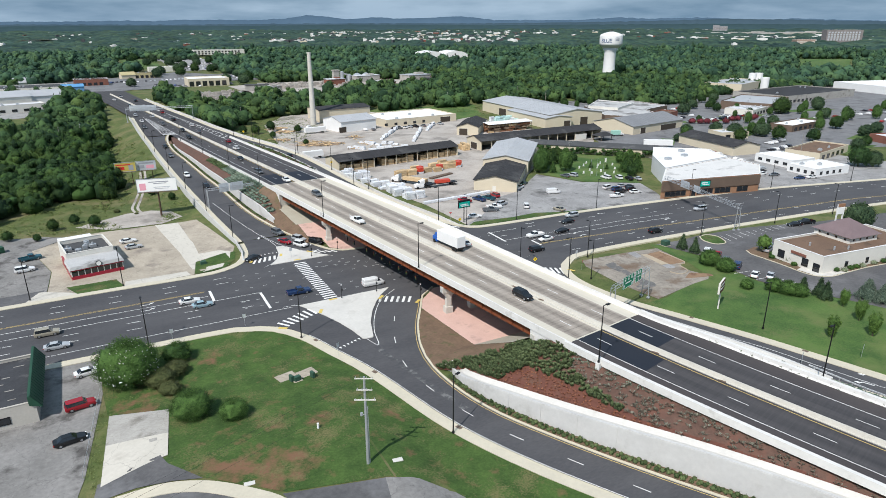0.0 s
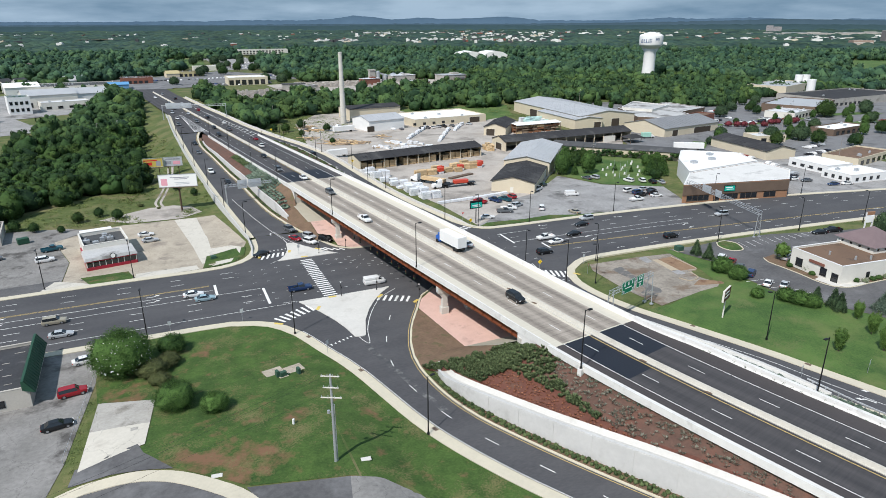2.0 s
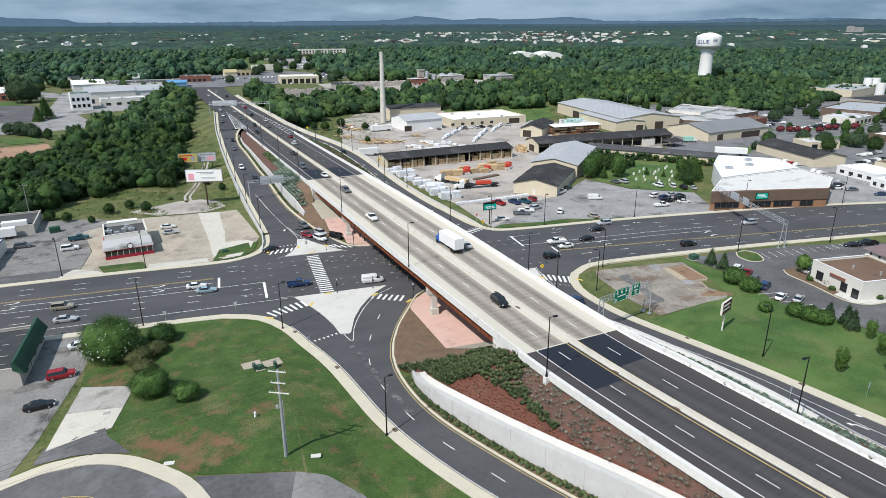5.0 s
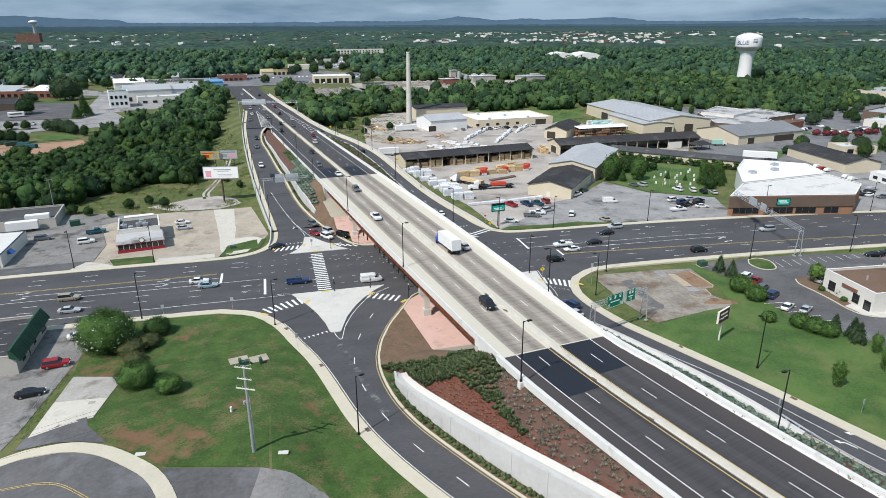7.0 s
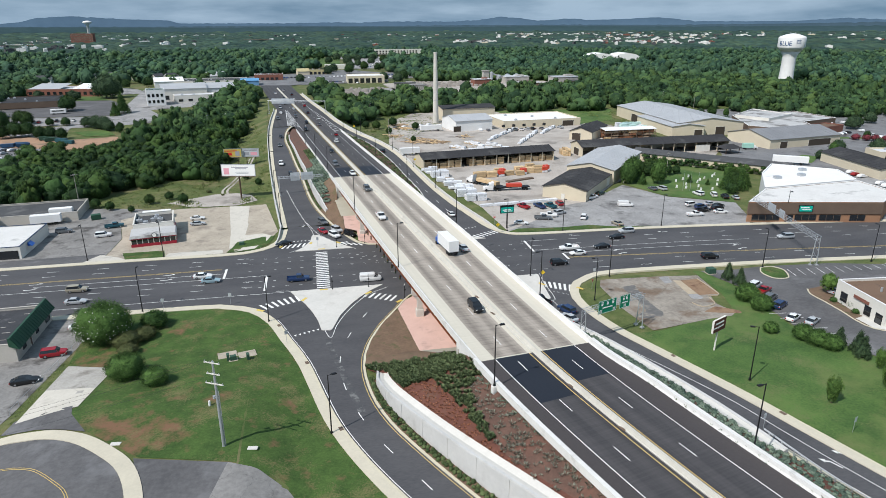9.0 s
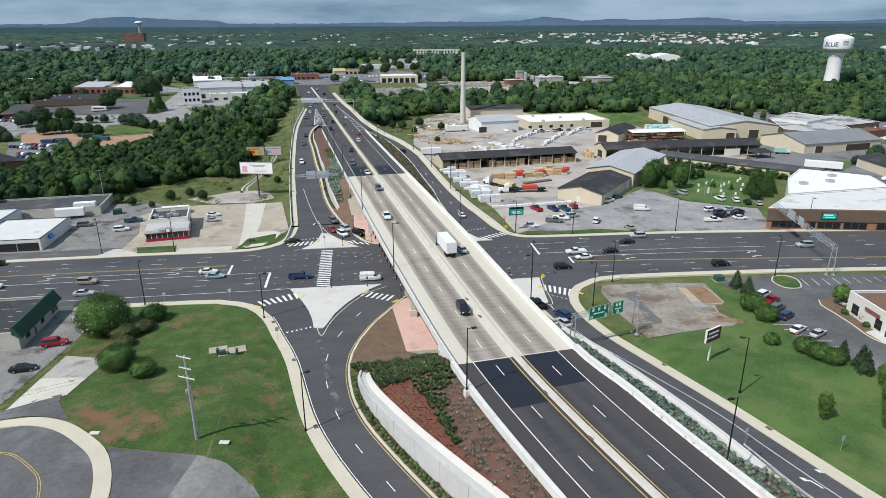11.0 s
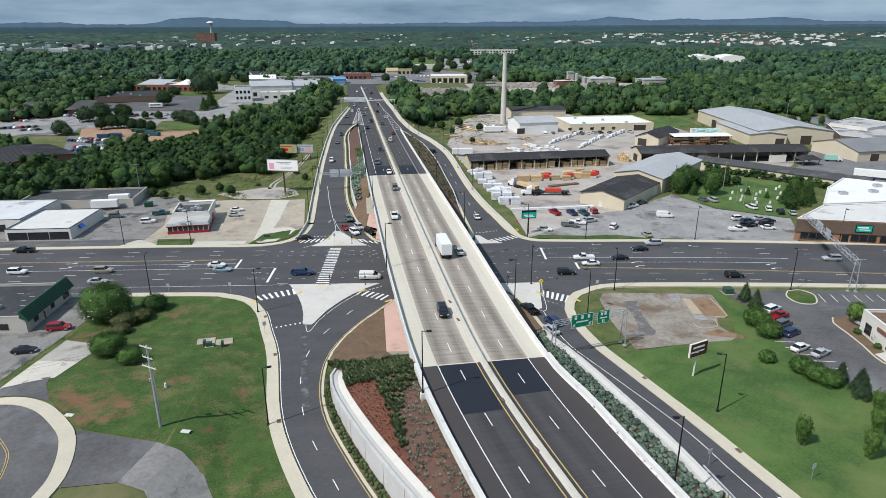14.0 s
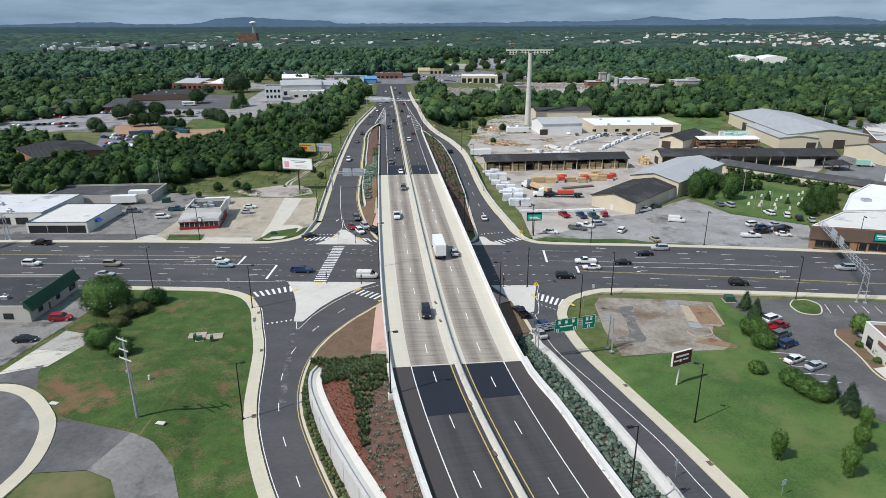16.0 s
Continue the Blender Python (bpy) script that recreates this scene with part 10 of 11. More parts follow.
# houses and shops of the near town, by the far end of the highway
for k, (x, y, c) in enumerate(SPOTS):
    if any(inside(x, y, q) for q in CLEAR):
        continue
    if k % 3 == 2:
        far_block(x, y, c * 1.5, c * 1.0, 4.5, town.uniform(-20, 20), town.choice((TOWN_WALL, BRICK_RED, BEIGE)), town.choice((ROOF_WHITE, ROOF_GREY, ROOF_PATCHY, ROOF_TAR)), "flat-roofed shop among the trees")
        g = Geo()
        drape(g, [(x - c, y - c - 8), (x + c, y - c - 8), (x + c, y - 2), (x - c, y - 2)], 0.2, 20)
        obj("lot_shop", g, LOT_MID, label="small grey parking lot among trees", category="parking lot", kind="structure")
    else:
        gable_building("house", x, y, town.uniform(10, 17), town.uniform(8, 11), town.uniform(0, 180), 3.5, 6.5, town.choice((WHITE_WALL, OFFWHITE, BRICK_RED)), town.choice((ROOF_GREY, ROOF_DARK, ROOF_TAR, ROOF_MAUVE)), "small house among the trees", "house", ribs=False)
flat_building("red_brick_tower", -649, 2249, 62, 40, 6, 38, BRICK_RED, ROOF_TAR, "tall red brick block above the trees", z=4, parapet=1, items=[(0, -29, 29, 16 + 5 * i, 18 + 5 * i, "window", BROWN_CLAD) for i in range(5)])
root = thing("spheroid_tank", -654, 2330, 8, 0, "pale mushroom-shaped water tank", "water tower")
g = Geo()
g.sweep([[(q * math.cos(a * math.pi / 10), q * math.sin(a * math.pi / 10), h) for a in range(20)] for q, h in ((5, 0), (4, 8), (4, 60), (11, 64), (14, 67), (11, 70), (3, 72))], 0, True, True)
obj("tank", g, WHITE_WALL, root, smooth=True)
for k in range(2):
    root = thing("vaulted_hall", 503 + 42 * k, 994 - 3 * k, 9, -8, "white hall with a vaulted metal roof", "building", "vaulted halls")
    g = Geo()
    g.sweep([[(u, -22, h) for u, h in ((-21, 0), (-21, 5), (-13, 9), (0, 11), (13, 9), (21, 5), (21, 0))], [(u, 22, h) for u, h in ((-21, 0), (-21, 5), (-13, 9), (0, 11), (13, 9), (21, 5), (21, 0))]], 0, True, True)
    obj("hall", g, WHITE_WALL, root)
HOSPITAL_WALL = material("grey_brown_cladding", (0.26, 0.235, 0.23), (0.19, 0.17, 0.165), 0.8, 0.4, 0.05, 0.0)
flat_building("hospital_block", 1866, 1123, 96, 30, -33, 40, HOSPITAL_WALL, ROOF_PATCHY, "large hospital block on the horizon", z=4, band_mat=OFFWHITE, items=[(0, -44 + 8 * k, -39 + 8 * k, 12 + 5 * i, 15 + 5 * i, "window", SIGN_BACK) for i in range(5) for k in range(11)])
flat_building("hospital_wing", 1697, 1122, 48, 30, -33, 17, material("pale_clay_brick", (0.36, 0.265, 0.215), (0.30, 0.22, 0.18), 0.8, 0.5, 0.05, 0.0), ROOF_WHITE, "lower brick hospital wing with pale bands", z=4, band_mat=OFFWHITE, items=[(0, -23, 23, 9.5, 11.5, "band", OFFWHITE), (0, -23, 23, 4.5, 6.5, "band", OFFWHITE)])
HOTEL_WALL = material("grey_pink_render", (0.30, 0.29, 0.30), (0.24, 0.235, 0.245), 0.8, 0.4, 0.05, 0.0)
for x, w, h in ((-20, 34, 48), (18, 40, 42)):
    flat_building("far_hotel", 40 + 4000 * math.sin(radians(50.2)) + x * 0.64, 4000 * math.cos(radians(50.2)) - x * 0.77, w, 40, -50, h, HOTEL_WALL, ROOF_PATCHY, "tall grey hotel on the horizon", z=4, items=[(0, -w / 2 + 3, w / 2 - 3, 22 + 7 * i, 24 + 7 * i, "window", HOSPITAL_WALL) for i in range(3)])
for x, y, w, h in ((2440, 2060, 120, 10), (2560, 1950, 170, 12), (2660, 1890, 100, 10), (2740, 1820, 140, 13), (2380, 1760, 60, 9), (2290, 1880, 80, 9)):
    far_block(x, y, w, 40, h, -53, SLAB_GREY, ROOF_GREY, "long pale industrial hall far beyond the woods", z=13)
flat_building("store_portico", 97, 678, 38, 30, 0, 7.5, BEIGE, ROOF_WHITE, "beige store with a white cornice and dark portico", items=[(0, -18 + 6 * i, -14 + 6 * i, 0.5, 5, "window", GLASS_DARK) for i in range(6)])
flat_building("long_white_shop", -56, 672, 66, 40, 3, 6, OFFWHITE, ROOF_TAR, "long white shop with a dark roof", items=[(0, -30 + 8 * i, -29 + 8 * i, 0.4, 4.6, "pilaster", BEIGE) for i in range(8)], units=8)
gable_building("white_shop_end", -96, 668, 26, 30, 14, 6, 9, WHITE_WALL, ROOF_WHITE, "white gabled end of the long shop", ribs=False)
gable_building("blue_wing", -19, 668, 17, 20, 4, 5, 6.6, material("pale_blue_wall", (0.14, 0.29, 0.47), (0.11, 0.24, 0.40), 0.6, 3, 0.2, 0.0), material("pale_blue_roof", (0.12, 0.32, 0.56), (0.10, 0.27, 0.48), 0.6, 2, 0.1, 0.0), "bright blue painted shop wing", ribs=False)
flat_building("red_restaurant", -4, 730, 30, 16, 2, 6.5, BRICK_RED, ROOF_TAR, "red painted roadside restaurant", units=3, band_mat=WHITE_WALL, items=[(0, -13 + 5 * i, -10 + 5 * i, 0.8, 3.2, "window", GLASS_DARK) for i in range(5)])
gable_building("lodge", -62, 738, 20, 14, 20, 5, 9, WHITE_WALL, ROOF_GREY, "small white gabled building behind the shop", ribs=False)
YELLOW_WALL = material("yellow_wall", (0.50, 0.43, 0.24), None)
flat_building("yellow_shop", 52, 806, 28, 14, 2, 6, YELLOW_WALL, ROOF_TAR, "yellow painted roadside shop", items=[(0, -12 + 5 * i, -9 + 5 * i, 0.5, 3.4, "window", GLASS_DARK) for i in range(5)], units=2)
gable_building("grill_house", 32, 800, 14, 12, 10, 4.5, 7.5, BEIGE, YELLOW_WALL, "small restaurant with a yellow pointed roof", ribs=False)
flat_building("canopy_station", 78, 905, 34, 14, 4, 6, OFFWHITE, ROOF_WHITE, "filling station with a flat white canopy")
flat_building("roadside_motel", 214, 1300, 92, 18, 2, 9, OFFWHITE, ROOF_TAR, "long pale roadside motel with a brown roof", z=9, items=[(0, -44 + 6 * i, -41 + 6 * i, 1 + 3.6 * j, 3.2 + 3.6 * j, "window", GLASS_DARK) for i in range(14) for j in range(2)])
gable_building("grey_hall", -62, 552, 34, 30, 14, 9, 12, OFFWHITE, ROOF_GREY, "pale grey metal hall in town", items=[(0, -15 + 6 * i, -12 + 6 * i, 1, 4, "window", GLASS_DARK) for i in range(5)])
gable_building("grey_hall", -40, 566, 30, 34, 14, 8, 11, WHITE_WALL, ROOF_GREY, "pale grey metal hall in town", items=[(0, -10, -6, 0, 4, "door", BAY_SHADE), (0, 4, 8, 0, 4, "door", BAY_SHADE)])
flat_building("grey_annex", -50, 528, 30, 16, 14, 5.5, OFFWHITE, ROOF_PATCHY, "low pale annex with a flat roof", units=3, items=[(0, -12 + 7 * i, -9 + 7 * i, 1, 2.6, "window", GLASS_DARK) for i in range(4)])
flat_building("green_top_block", -75, 512, 13, 15, 14, 11.5, WHITE_WALL, GREEN_METAL, "white block with a green roof", items=[(0, -5.6 + 3.0 * i, -4.0 + 3.0 * i, 2 + 4.5 * j, 4 + 4.5 * j, "window", GLASS_DARK) for i in range(4) for j in range(2)] + [(1, -6 + 4 * i, -4 + 4 * i, 6.5, 8.5, "window", GLASS_DARK) for i in range(4)], units=2)
school = flat_building("brick_school", -163, 606, 60, 34, -8, 6, BRICK_RED, ROOF_PATCHY, "long low red brick school", items=[(0, -28 + 5 * i, -25.4 + 5 * i, 1.4, 3.8, "window", GLASS_DARK) for i in range(12)], units=4)
for u, w in ((-16, 26), (18, 22)):
    g = Geo()
    g.sweep([[(u + k * w / 2, v, h) for v, h in ((-15, 6.1), (8, 9.0), (8, 8.6), (-15, 5.9))] for k in (-1, 1)], 0, True, True)
    obj("raised_roof", g, ROOF_GREY if u < 0 else ROOF_WHITE, school, "pale sloping metal roof")
hall = flat_building("dark_roof_hall", -171, 529, 46, 50, 14, 4.2, BROWN_CLAD, ROOF_DARK, "wide hall with a dark roof and blue fascia", units=5)
g = Geo()
g.box(23.3, -4, 2.4, 0.5, 38, 1.9)
obj("fascia", g, material("blue_fascia", (0.07, 0.20, 0.42), (0.055, 0.16, 0.34), 0.5, 3, 0.2, 0.0), hall, "blue painted fascia")
g = Geo()
g.box(26.6, -4, 2.3, 7, 38, 0.25)
obj("canopy", g, ROOF_DARK, hall)
for x, y, rz in ((-212, 462, 8), (-176, 466, 14)):
    root = thing("hip_roof_building", x, y, gz(x, y), rz, "low brick building with a dark hipped roof", "building", "hip-roofed buildings")
    g = Geo()
    g.box(0, 0, 0, 25, 15, 3.2)
    obj("wall", g, BRICK_RED, root)
    g = Geo()
    g.add([(-14, -9, 3.1), (14, -9, 3.1), (14, 9, 3.1), (-14, 9, 3.1), (-5, 0, 8.5), (5, 0, 8.5)], [(0, 1, 5, 4), (1, 2, 5), (2, 3, 4, 5), (3, 0, 4), (3, 2, 1, 0)])
    obj("roof", g, ROOF_TAR, root)
flat_building("strip_shops", -294, 672, 56, 20, -6, 5, BRICK_RED, ROOF_WHITE, "low brick shops with a white roof", units=4)
for x, y, rz, wall in ((-222, 712, 5, WHITE_WALL), (-194, 756, 80, WHITE_WALL), (-172, 752, 10, WHITE_WALL), (-116, 716, 60, OFFWHITE), (-104, 720, 60, OFFWHITE), (-214, 760, 30, OFFWHITE)):
    gable_building("town_house", x, y, 13, 10, rz, 6.0, 9.5, wall, ROOF_TAR, "white two-storey house under dark trees", "house", ribs=False, items=[(0, -5 + 3.6 * i, -3.8 + 3.6 * i, 1.2 + 2.8 * j, 2.6 + 2.8 * j, "window", GLASS_DARK) for i in range(3) for j in range(2)])
camper = thing("motorhome", -133, 480, gz(-133, 480) + 0.1, 12, "white motorhome parked beside the hall", "motorhome")
g = Geo()
g.box(0, 0, 0.8, 9.5, 2.6, 2.7, bevel=0.15)
obj("body", g, WHITE_WALL, camper)
g = Geo()
g.box(0, -1.31, 2.0, 7.0, 0.06, 0.7)
obj("window", g, GLASS_DARK, camper)
for u in (-3, 3):
    for s in (-1, 1):
        g = Geo()
        g.rod((u, s * 0.8, 0.45), (u, s * 1.25, 0.45), 0.45, n=12)
        obj("wheel", g, TYRE, camper)
gable_building("dark_roof_store", -128, 305, 42, 32, -43, 4.5, 6.2, BRICK_ORANGE, ROOF_DARK, "brick store with a wide dark low roof")
CONTAINER_BLUE = material("container_blue", (0.035, 0.085, 0.17), (0.025, 0.06, 0.12), 0.6, 3, 0.5, 0.0)
CONTAINER_TEAL = material("container_teal", (0.03, 0.11, 0.13), (0.022, 0.08, 0.095), 0.6, 3, 0.5, 0.0)
for k, (x, y, r) in enumerate(((-125, 376, 4), (-117, 376, 20), (-119, 379, 8), (-101, 386, -18), (-96, 381, -16), (-112, 394, 12), (-108, 390, 30))):
    tint, paint = (("blue", CONTAINER_BLUE), ("blue", CONTAINER_BLUE), ("blue", CONTAINER_BLUE), ("teal", CONTAINER_TEAL), ("teal", CONTAINER_TEAL), ("dark green", UGREEN), ("dark green", UGREEN))[k]
    root = thing("roll_off_container", x, y, gz(x, y) + 0.08, r, tint + " steel roll-off container on pale red dirt", "container", "roll-off containers")
    g = Geo()
    g.box(0, 0, 0.3, 6.4, 2.5, 1.8)
    for u in range(-3, 4):
        for q in (-1, 1):
            g.box(u * 0.95, q * 1.28, 0.4, 0.12, 0.1, 1.6)
    obj("body", g, paint, root)
    for s in (-1, 1):
        g = Geo()
        g.box(s * 2.2, 0, 0, 1.0, 2.2, 0.35)
        obj("skid", g, POLE_BLACK, root)
# commercial rows in the north-east
for x, y, sx, sy, rz, h, w, rf, lab in ((458, 334, 60, 36, 24, 6, BROWN_CLAD, ROOF_GREY, "brown brick hall with blue-grey roof"),
                                        (422, 312, 40, 20, 18, 4.5, OFFWHITE, ROOF_PATCHY, "pale office with patched roof"), (548, 362, 105, 50, 4, 6, SLAB_GREY, ROOF_DARK, "wide grey factory with a black roof"), (548, 424, 70, 34, 20, 9, BEIGE, ROOF_GREY, "beige metal factory hall"), (690, 352, 90, 60, -14, 7, WHITE_WALL, ROOF_WHITE, "white factory with stepped roofs"),
                                        (384, 249, 37, 14, 8, 4.0, BROWN_CLAD, ROOF_WHITE, "low building with a bright white roof"), (318, 246, 18, 12, -14, 4, BEIGE, ROOF_PATCHY, "small flat-roofed beige shop"), (314, 190, 36, 16, 12, 4, BEIGE, ROOF_BROWN, "tan strip shops with brown roof"), (388, 190, 26, 14, -18, 4, BRICK_RED, ROOF_PATCHY, "small red brick restaurant")):
    flat_building("business_building", x, y, sx, sy, rz, h, w, rf, lab, units=3, seed=int(x), items=[(0, -sx / 2 + 3 + 6 * i, -sx / 2 + 6 + 6 * i, 0.6, 2.6, "window", GLASS_DARK) for i in range(int(sx / 6) - 1)][:8])
poly_building("clinic", [(320, 375), (300, 330), (314, 314), (338, 322), (345, 338), (378, 349), (375, 384)], 4.2, BROWN_CLAD, ROOF_WORN, "low brown-walled building with a patched pale roof")
poly_building("clinic_hall", [(316.5, 366.7), (326.5, 346.6), (355.5, 362.3), (348.2, 392)], 5.6, OFFWHITE, ROOF_WORN, "taller white block rising above the patched roof")
flat_building("corner_shop", 349, 324, 17, 12, 20, 4.2, BRICK_RED, ROOF_BROWN, "small brick shop with a brown roof")
gable_building("business_hall", 298, 297, 50, 30, 9, 5, 8.5, BEIGE, ROOF_DULL, "beige metal hall with dull grey roof", items=[(0, -18, -13, 0, 3.6, "door", BAY_SHADE), (0, 2, 18, 0, 3.6, "door", BAY_SHADE)])
for x, y in ((584, 426), (577, 428), (547, 392)):
    root = thing("silo", x, y, gz(x, y), 0, "tall white factory silo", "silo", "factory silos")
    g = Geo()
    g.rod((0, 0, 0), (0, 0, 15), 3.6, n=16)
    obj("drum", g, WHITE_WALL, root)
for x, y, sx, sy, h, rz, wall, roof in ((236, 566, 26, 15, 6, -14, BROWN_CLAD, ROOF_WORN), (288, 600, 26, 18, 8, 6, SLAB_GREY, ROOF_GREY), (300, 588, 22, 14, 5, 6, BROWN_CLAD, ROOF_TAR), (250, 640, 26, 12, 6, 4, SLAB_GREY, ROOF_PATCHY), (206, 612, 18, 10, 6, 8, BRICK_RED, ROOF_PATCHY), (135, 575, 16, 10, 5, 10, SLAB_GREY, ROOF_WORN), (128, 598, 20, 10, 5, -4, SLAB_GREY, ROOF_TAR)):
    far_block(x, y, sx, sy, h, rz, wall, roof, "weathered shed of the stone and concrete works")
works = thing("batching_tower", 220, 648, gz(220, 648), 6, "pale batching tower of the concrete works", "tower")
g = Geo()
g.box(0, 0, 0, 6, 5, 11)
g.box(0, 0, 11, 7, 6, 1.0)
obj("housing", g, SLAB_GREY, works)
g = Geo()
g.add([(3, -1, 9), (3, 1, 9), (30, 1, 1), (30, -1, 1), (3, -1, 10.5), (3, 1, 10.5), (30, 1, 2.5), (30, -1, 2.5)], [(3, 2, 1, 0), (4, 5, 6, 7), (0, 1, 5, 4), (1, 2, 6, 5), (2, 3, 7, 6), (3, 0, 4, 7)])
obj("conveyor", g, ROOF_GREY, works)
for x, y, r0, h in ((226, 646, 1.8, 10), (246, 655, 4, 6), (256, 655, 4, 6), (235, 650, 3, 6)):
    root = thing("silo", x, y, gz(x, y), 0, "grey cement silo of the works", "silo", "works silos")
    g = Geo()
    g.rod((0, 0, 0), (0, 0, h), r0, n=16)
    g.rod((0, 0, h), (0, 0, h + r0 * 0.4), r0, r0 * 0.3, n=16)
    obj("drum", g, GALV, root)
# pallets of stone and pipe in rows
PALE_STONE = material("pale_cut_stone", (0.46, 0.42, 0.38), (0.30, 0.27, 0.24), 0.9, 1.5, 0.2, 0.2)
g = Geo()
for x0, y0, x1, y1, n in ((140, 600, 205, 640, 150), (205, 548, 225, 620, 60), (64, 508, 108, 590, 170)):
    for k in range(n):
        x, y = x0 + (x1 - x0) * town.random(), y0 + (y1 - y0) * (int(town.random() * 6) + 0.5) / 6
        g.box(x, y, gz(x, y), town.uniform(1.5, 3.2), town.uniform(1.2, 2.6), town.uniform(1.0, 3.2), 0, 8)
obj("stone_pallets", g, PALE_STONE, label="rows of pallets of pale stone and blocks", category="stone pallets", kind="stuff")
lot("green_field", [(790, 520), (842, 490), (1090, 634), (1016, 682)], LAWN, "bright mown field among the woods", 1.0, 20, "field")
for name, poly, mat, lab, lift, cat in (
        ("lot_stone_yard", [(60, 500), (112, 496), (120, 600), (60, 604)], LOT, "pale dusty yard of the stone works", 0.15, "yard"),
        ("lot_works", [(116, 560), (140, 510), (215, 535), (262, 545), (305, 580), (300, 630), (262, 668), (150, 668), (112, 650)], YARD, "dusty yard of the concrete works", 0.15, "yard"),
        ("field_town", [(40, 975), (84, 980), (96, 1230), (42, 1240)], LAWN, "mown green slope above the junction", 0.3, "field"),
        ("lot_store", [(120, 715), (172, 716), (176, 812), (140, 830), (122, 800)], LOT_MID, "grey parking lot behind the beige store", 0.36, "parking lot"),
        ("lot_avenue", [(94, 900), (146, 900), (166, 1080), (168, 1170), (100, 1170)], LOT, "pale grey lots along the far avenue", 0.32, "parking lot"),
        ("field_town", [(184, 1090), (214, 1100), (240, 1205), (182, 1185)], LAWN, "mown green slope beside the motel", 0.3, "field"),
        ("lot_dealer", [(96, 1170), (170, 1165), (172, 1345), (92, 1345)], LOT, "grey sales lot full of cars", 0.3, "parking lot"),
        ("lot_junction", [(24, 655), (60, 660), (122, 676), (132, 810), (90, 880), (40, 830), (-34, 780), (-40, 716), (-10, 655)], LOT_MID, "grey parking lots beside the far junction", 0.3, "parking lot"),
        ("road_junction", [(-14, 655), (26, 650), (40, 690), (84, 740), (180, 760), (180, 772), (70, 762), (30, 730), (-14, 716), (-120, 712), (-120, 702), (-20, 700)], LOT_MID, "grey asphalt junction of the far streets", 0.42, "road"),
        ("lot_shop_front", [(-100, 640), (-28, 645), (-10, 655), (-24, 560), (-32, 545), (-48, 580), (-84, 610)], LOT, "grey parking lot before the long shop", 0.2, "parking lot"),
        ("street_town", [(-112, 640), (-102, 640), (-74, 486), (-62, 462), (-92, 462), (-96, 512)], LOT, "pale grey town street", 0.25, "road"),
        ("street_west", [(-330, 492), (-213, 478), (-159, 468), (-62, 466), (-62, 452), (-112, 441), (-147, 437), (-163, 452), (-213, 468), (-330, 480)], LOT, "pale grey street before the hall", 0.2, "road"),
        ("lot_hip_roofs", [(-236, 440), (-213, 468), (-163, 452), (-147, 437), (-150, 420), (-176, 418), (-236, 412)], LOT, "grey parking lot before the hip-roofed buildings", 0.14, "parking lot"),
        ("street_lot", [(-240, 400), (-170, 407), (-148, 421), (-140, 412), (-160, 398), (-182, 384), (-240, 372)], LOT, "grey asphalt lane beside the dirt yard", 0.16, "road"),
        ("lot_town_west", [(-240, 412), (-176, 418), (-150, 420), (-140, 411), (-152, 404), (-150, 384), (-182, 384), (-240, 372)], LOT_MID, "grey parking lot with parked cars and trucks", 0.12, "parking lot"),
        ("lot_trucks", [(-150, 384), (-138, 358), (-122, 322), (-96, 318), (-88, 350), (-96, 366), (-140, 379)], LOT_MID, "grey lot full of parked vans", 0.1, "parking lot"),
        ("lawn_town", [(-104, 416), (-86, 420), (-76, 402), (-92, 400)], LAWN, "small mown lawn beside the dirt yard", 0.2, "lawn"),
        ("lawn_school", [(-190, 582), (-130, 571), (-118, 546), (-176, 552)], LAWN, "mown lawn before the school", 0.2, "lawn"),
        ("lot_school", [(-216, 690), (-150, 676), (-118, 640), (-100, 600), (-126, 590), (-194, 628)], LOT, "grey school parking lot", 0.18, "parking lot"),
        ("lot_hall", [(-192, 482), (-150, 469), (-97, 469), (-97, 512), (-116, 545), (-180, 551)], LOT_DARK, "dark asphalt lot round the hall", 0.16, "parking lot"),
        ("lot_halls", [(-95, 510), (-73, 487), (-40, 498), (-22, 545), (-30, 604), (-84, 640), (-104, 618)], LOT, "grey asphalt yard between the metal halls", 0.14, "yard"),
        ("lot_lane", [(-150, 421), (-112, 440), (-62, 452), (-60, 442), (-84, 434), (-110, 430), (-105, 394), (-120, 403), (-141, 411)], LOT, "pale grey asphalt beside the dirt yard", 0.12, "parking lot"),
        ("bare_clearing", [(-190, 2400), (-90, 2400), (-80, 2440), (-180, 2440)], SOIL, "bare earth clearing in the far woods", 12.0, "clearing")):
    lot(name, poly, mat, lab, lift, 20, cat)

# ---- vehicles ----
PAINT = {k: plain("car_paint_" + k, c, 0.25, 0.1, 0.6) for k, c in dict(white=(0.78, 0.78, 0.77), black=(0.012, 0.013, 0.015), silver=(0.45, 0.47, 0.49), grey=(0.12, 0.13, 0.14), red=(0.30, 0.012, 0.02), blue=(0.02, 0.045, 0.12), teal=(0.02, 0.09, 0.12), tan=(0.35, 0.32, 0.25), green=(0.02, 0.06, 0.035), skyblue=(0.30, 0.42, 0.47)).items()}


def loft(geo, stations, slot=0):
    rows = []
    for x, w, zb, zs in stations:
        m = zb + 0.55 * (zs - zb)
        rows.append([(x, -w * 0.92, zb), (x, -w, m), (x, -w * 0.96, zs - 0.04), (x, -w * 0.82, zs), (x, w * 0.82, zs), (x, w * 0.96, zs - 0.04), (x, w, m), (x, w * 0.92, zb)])
    return geo.sweep(rows, slot, True, True)


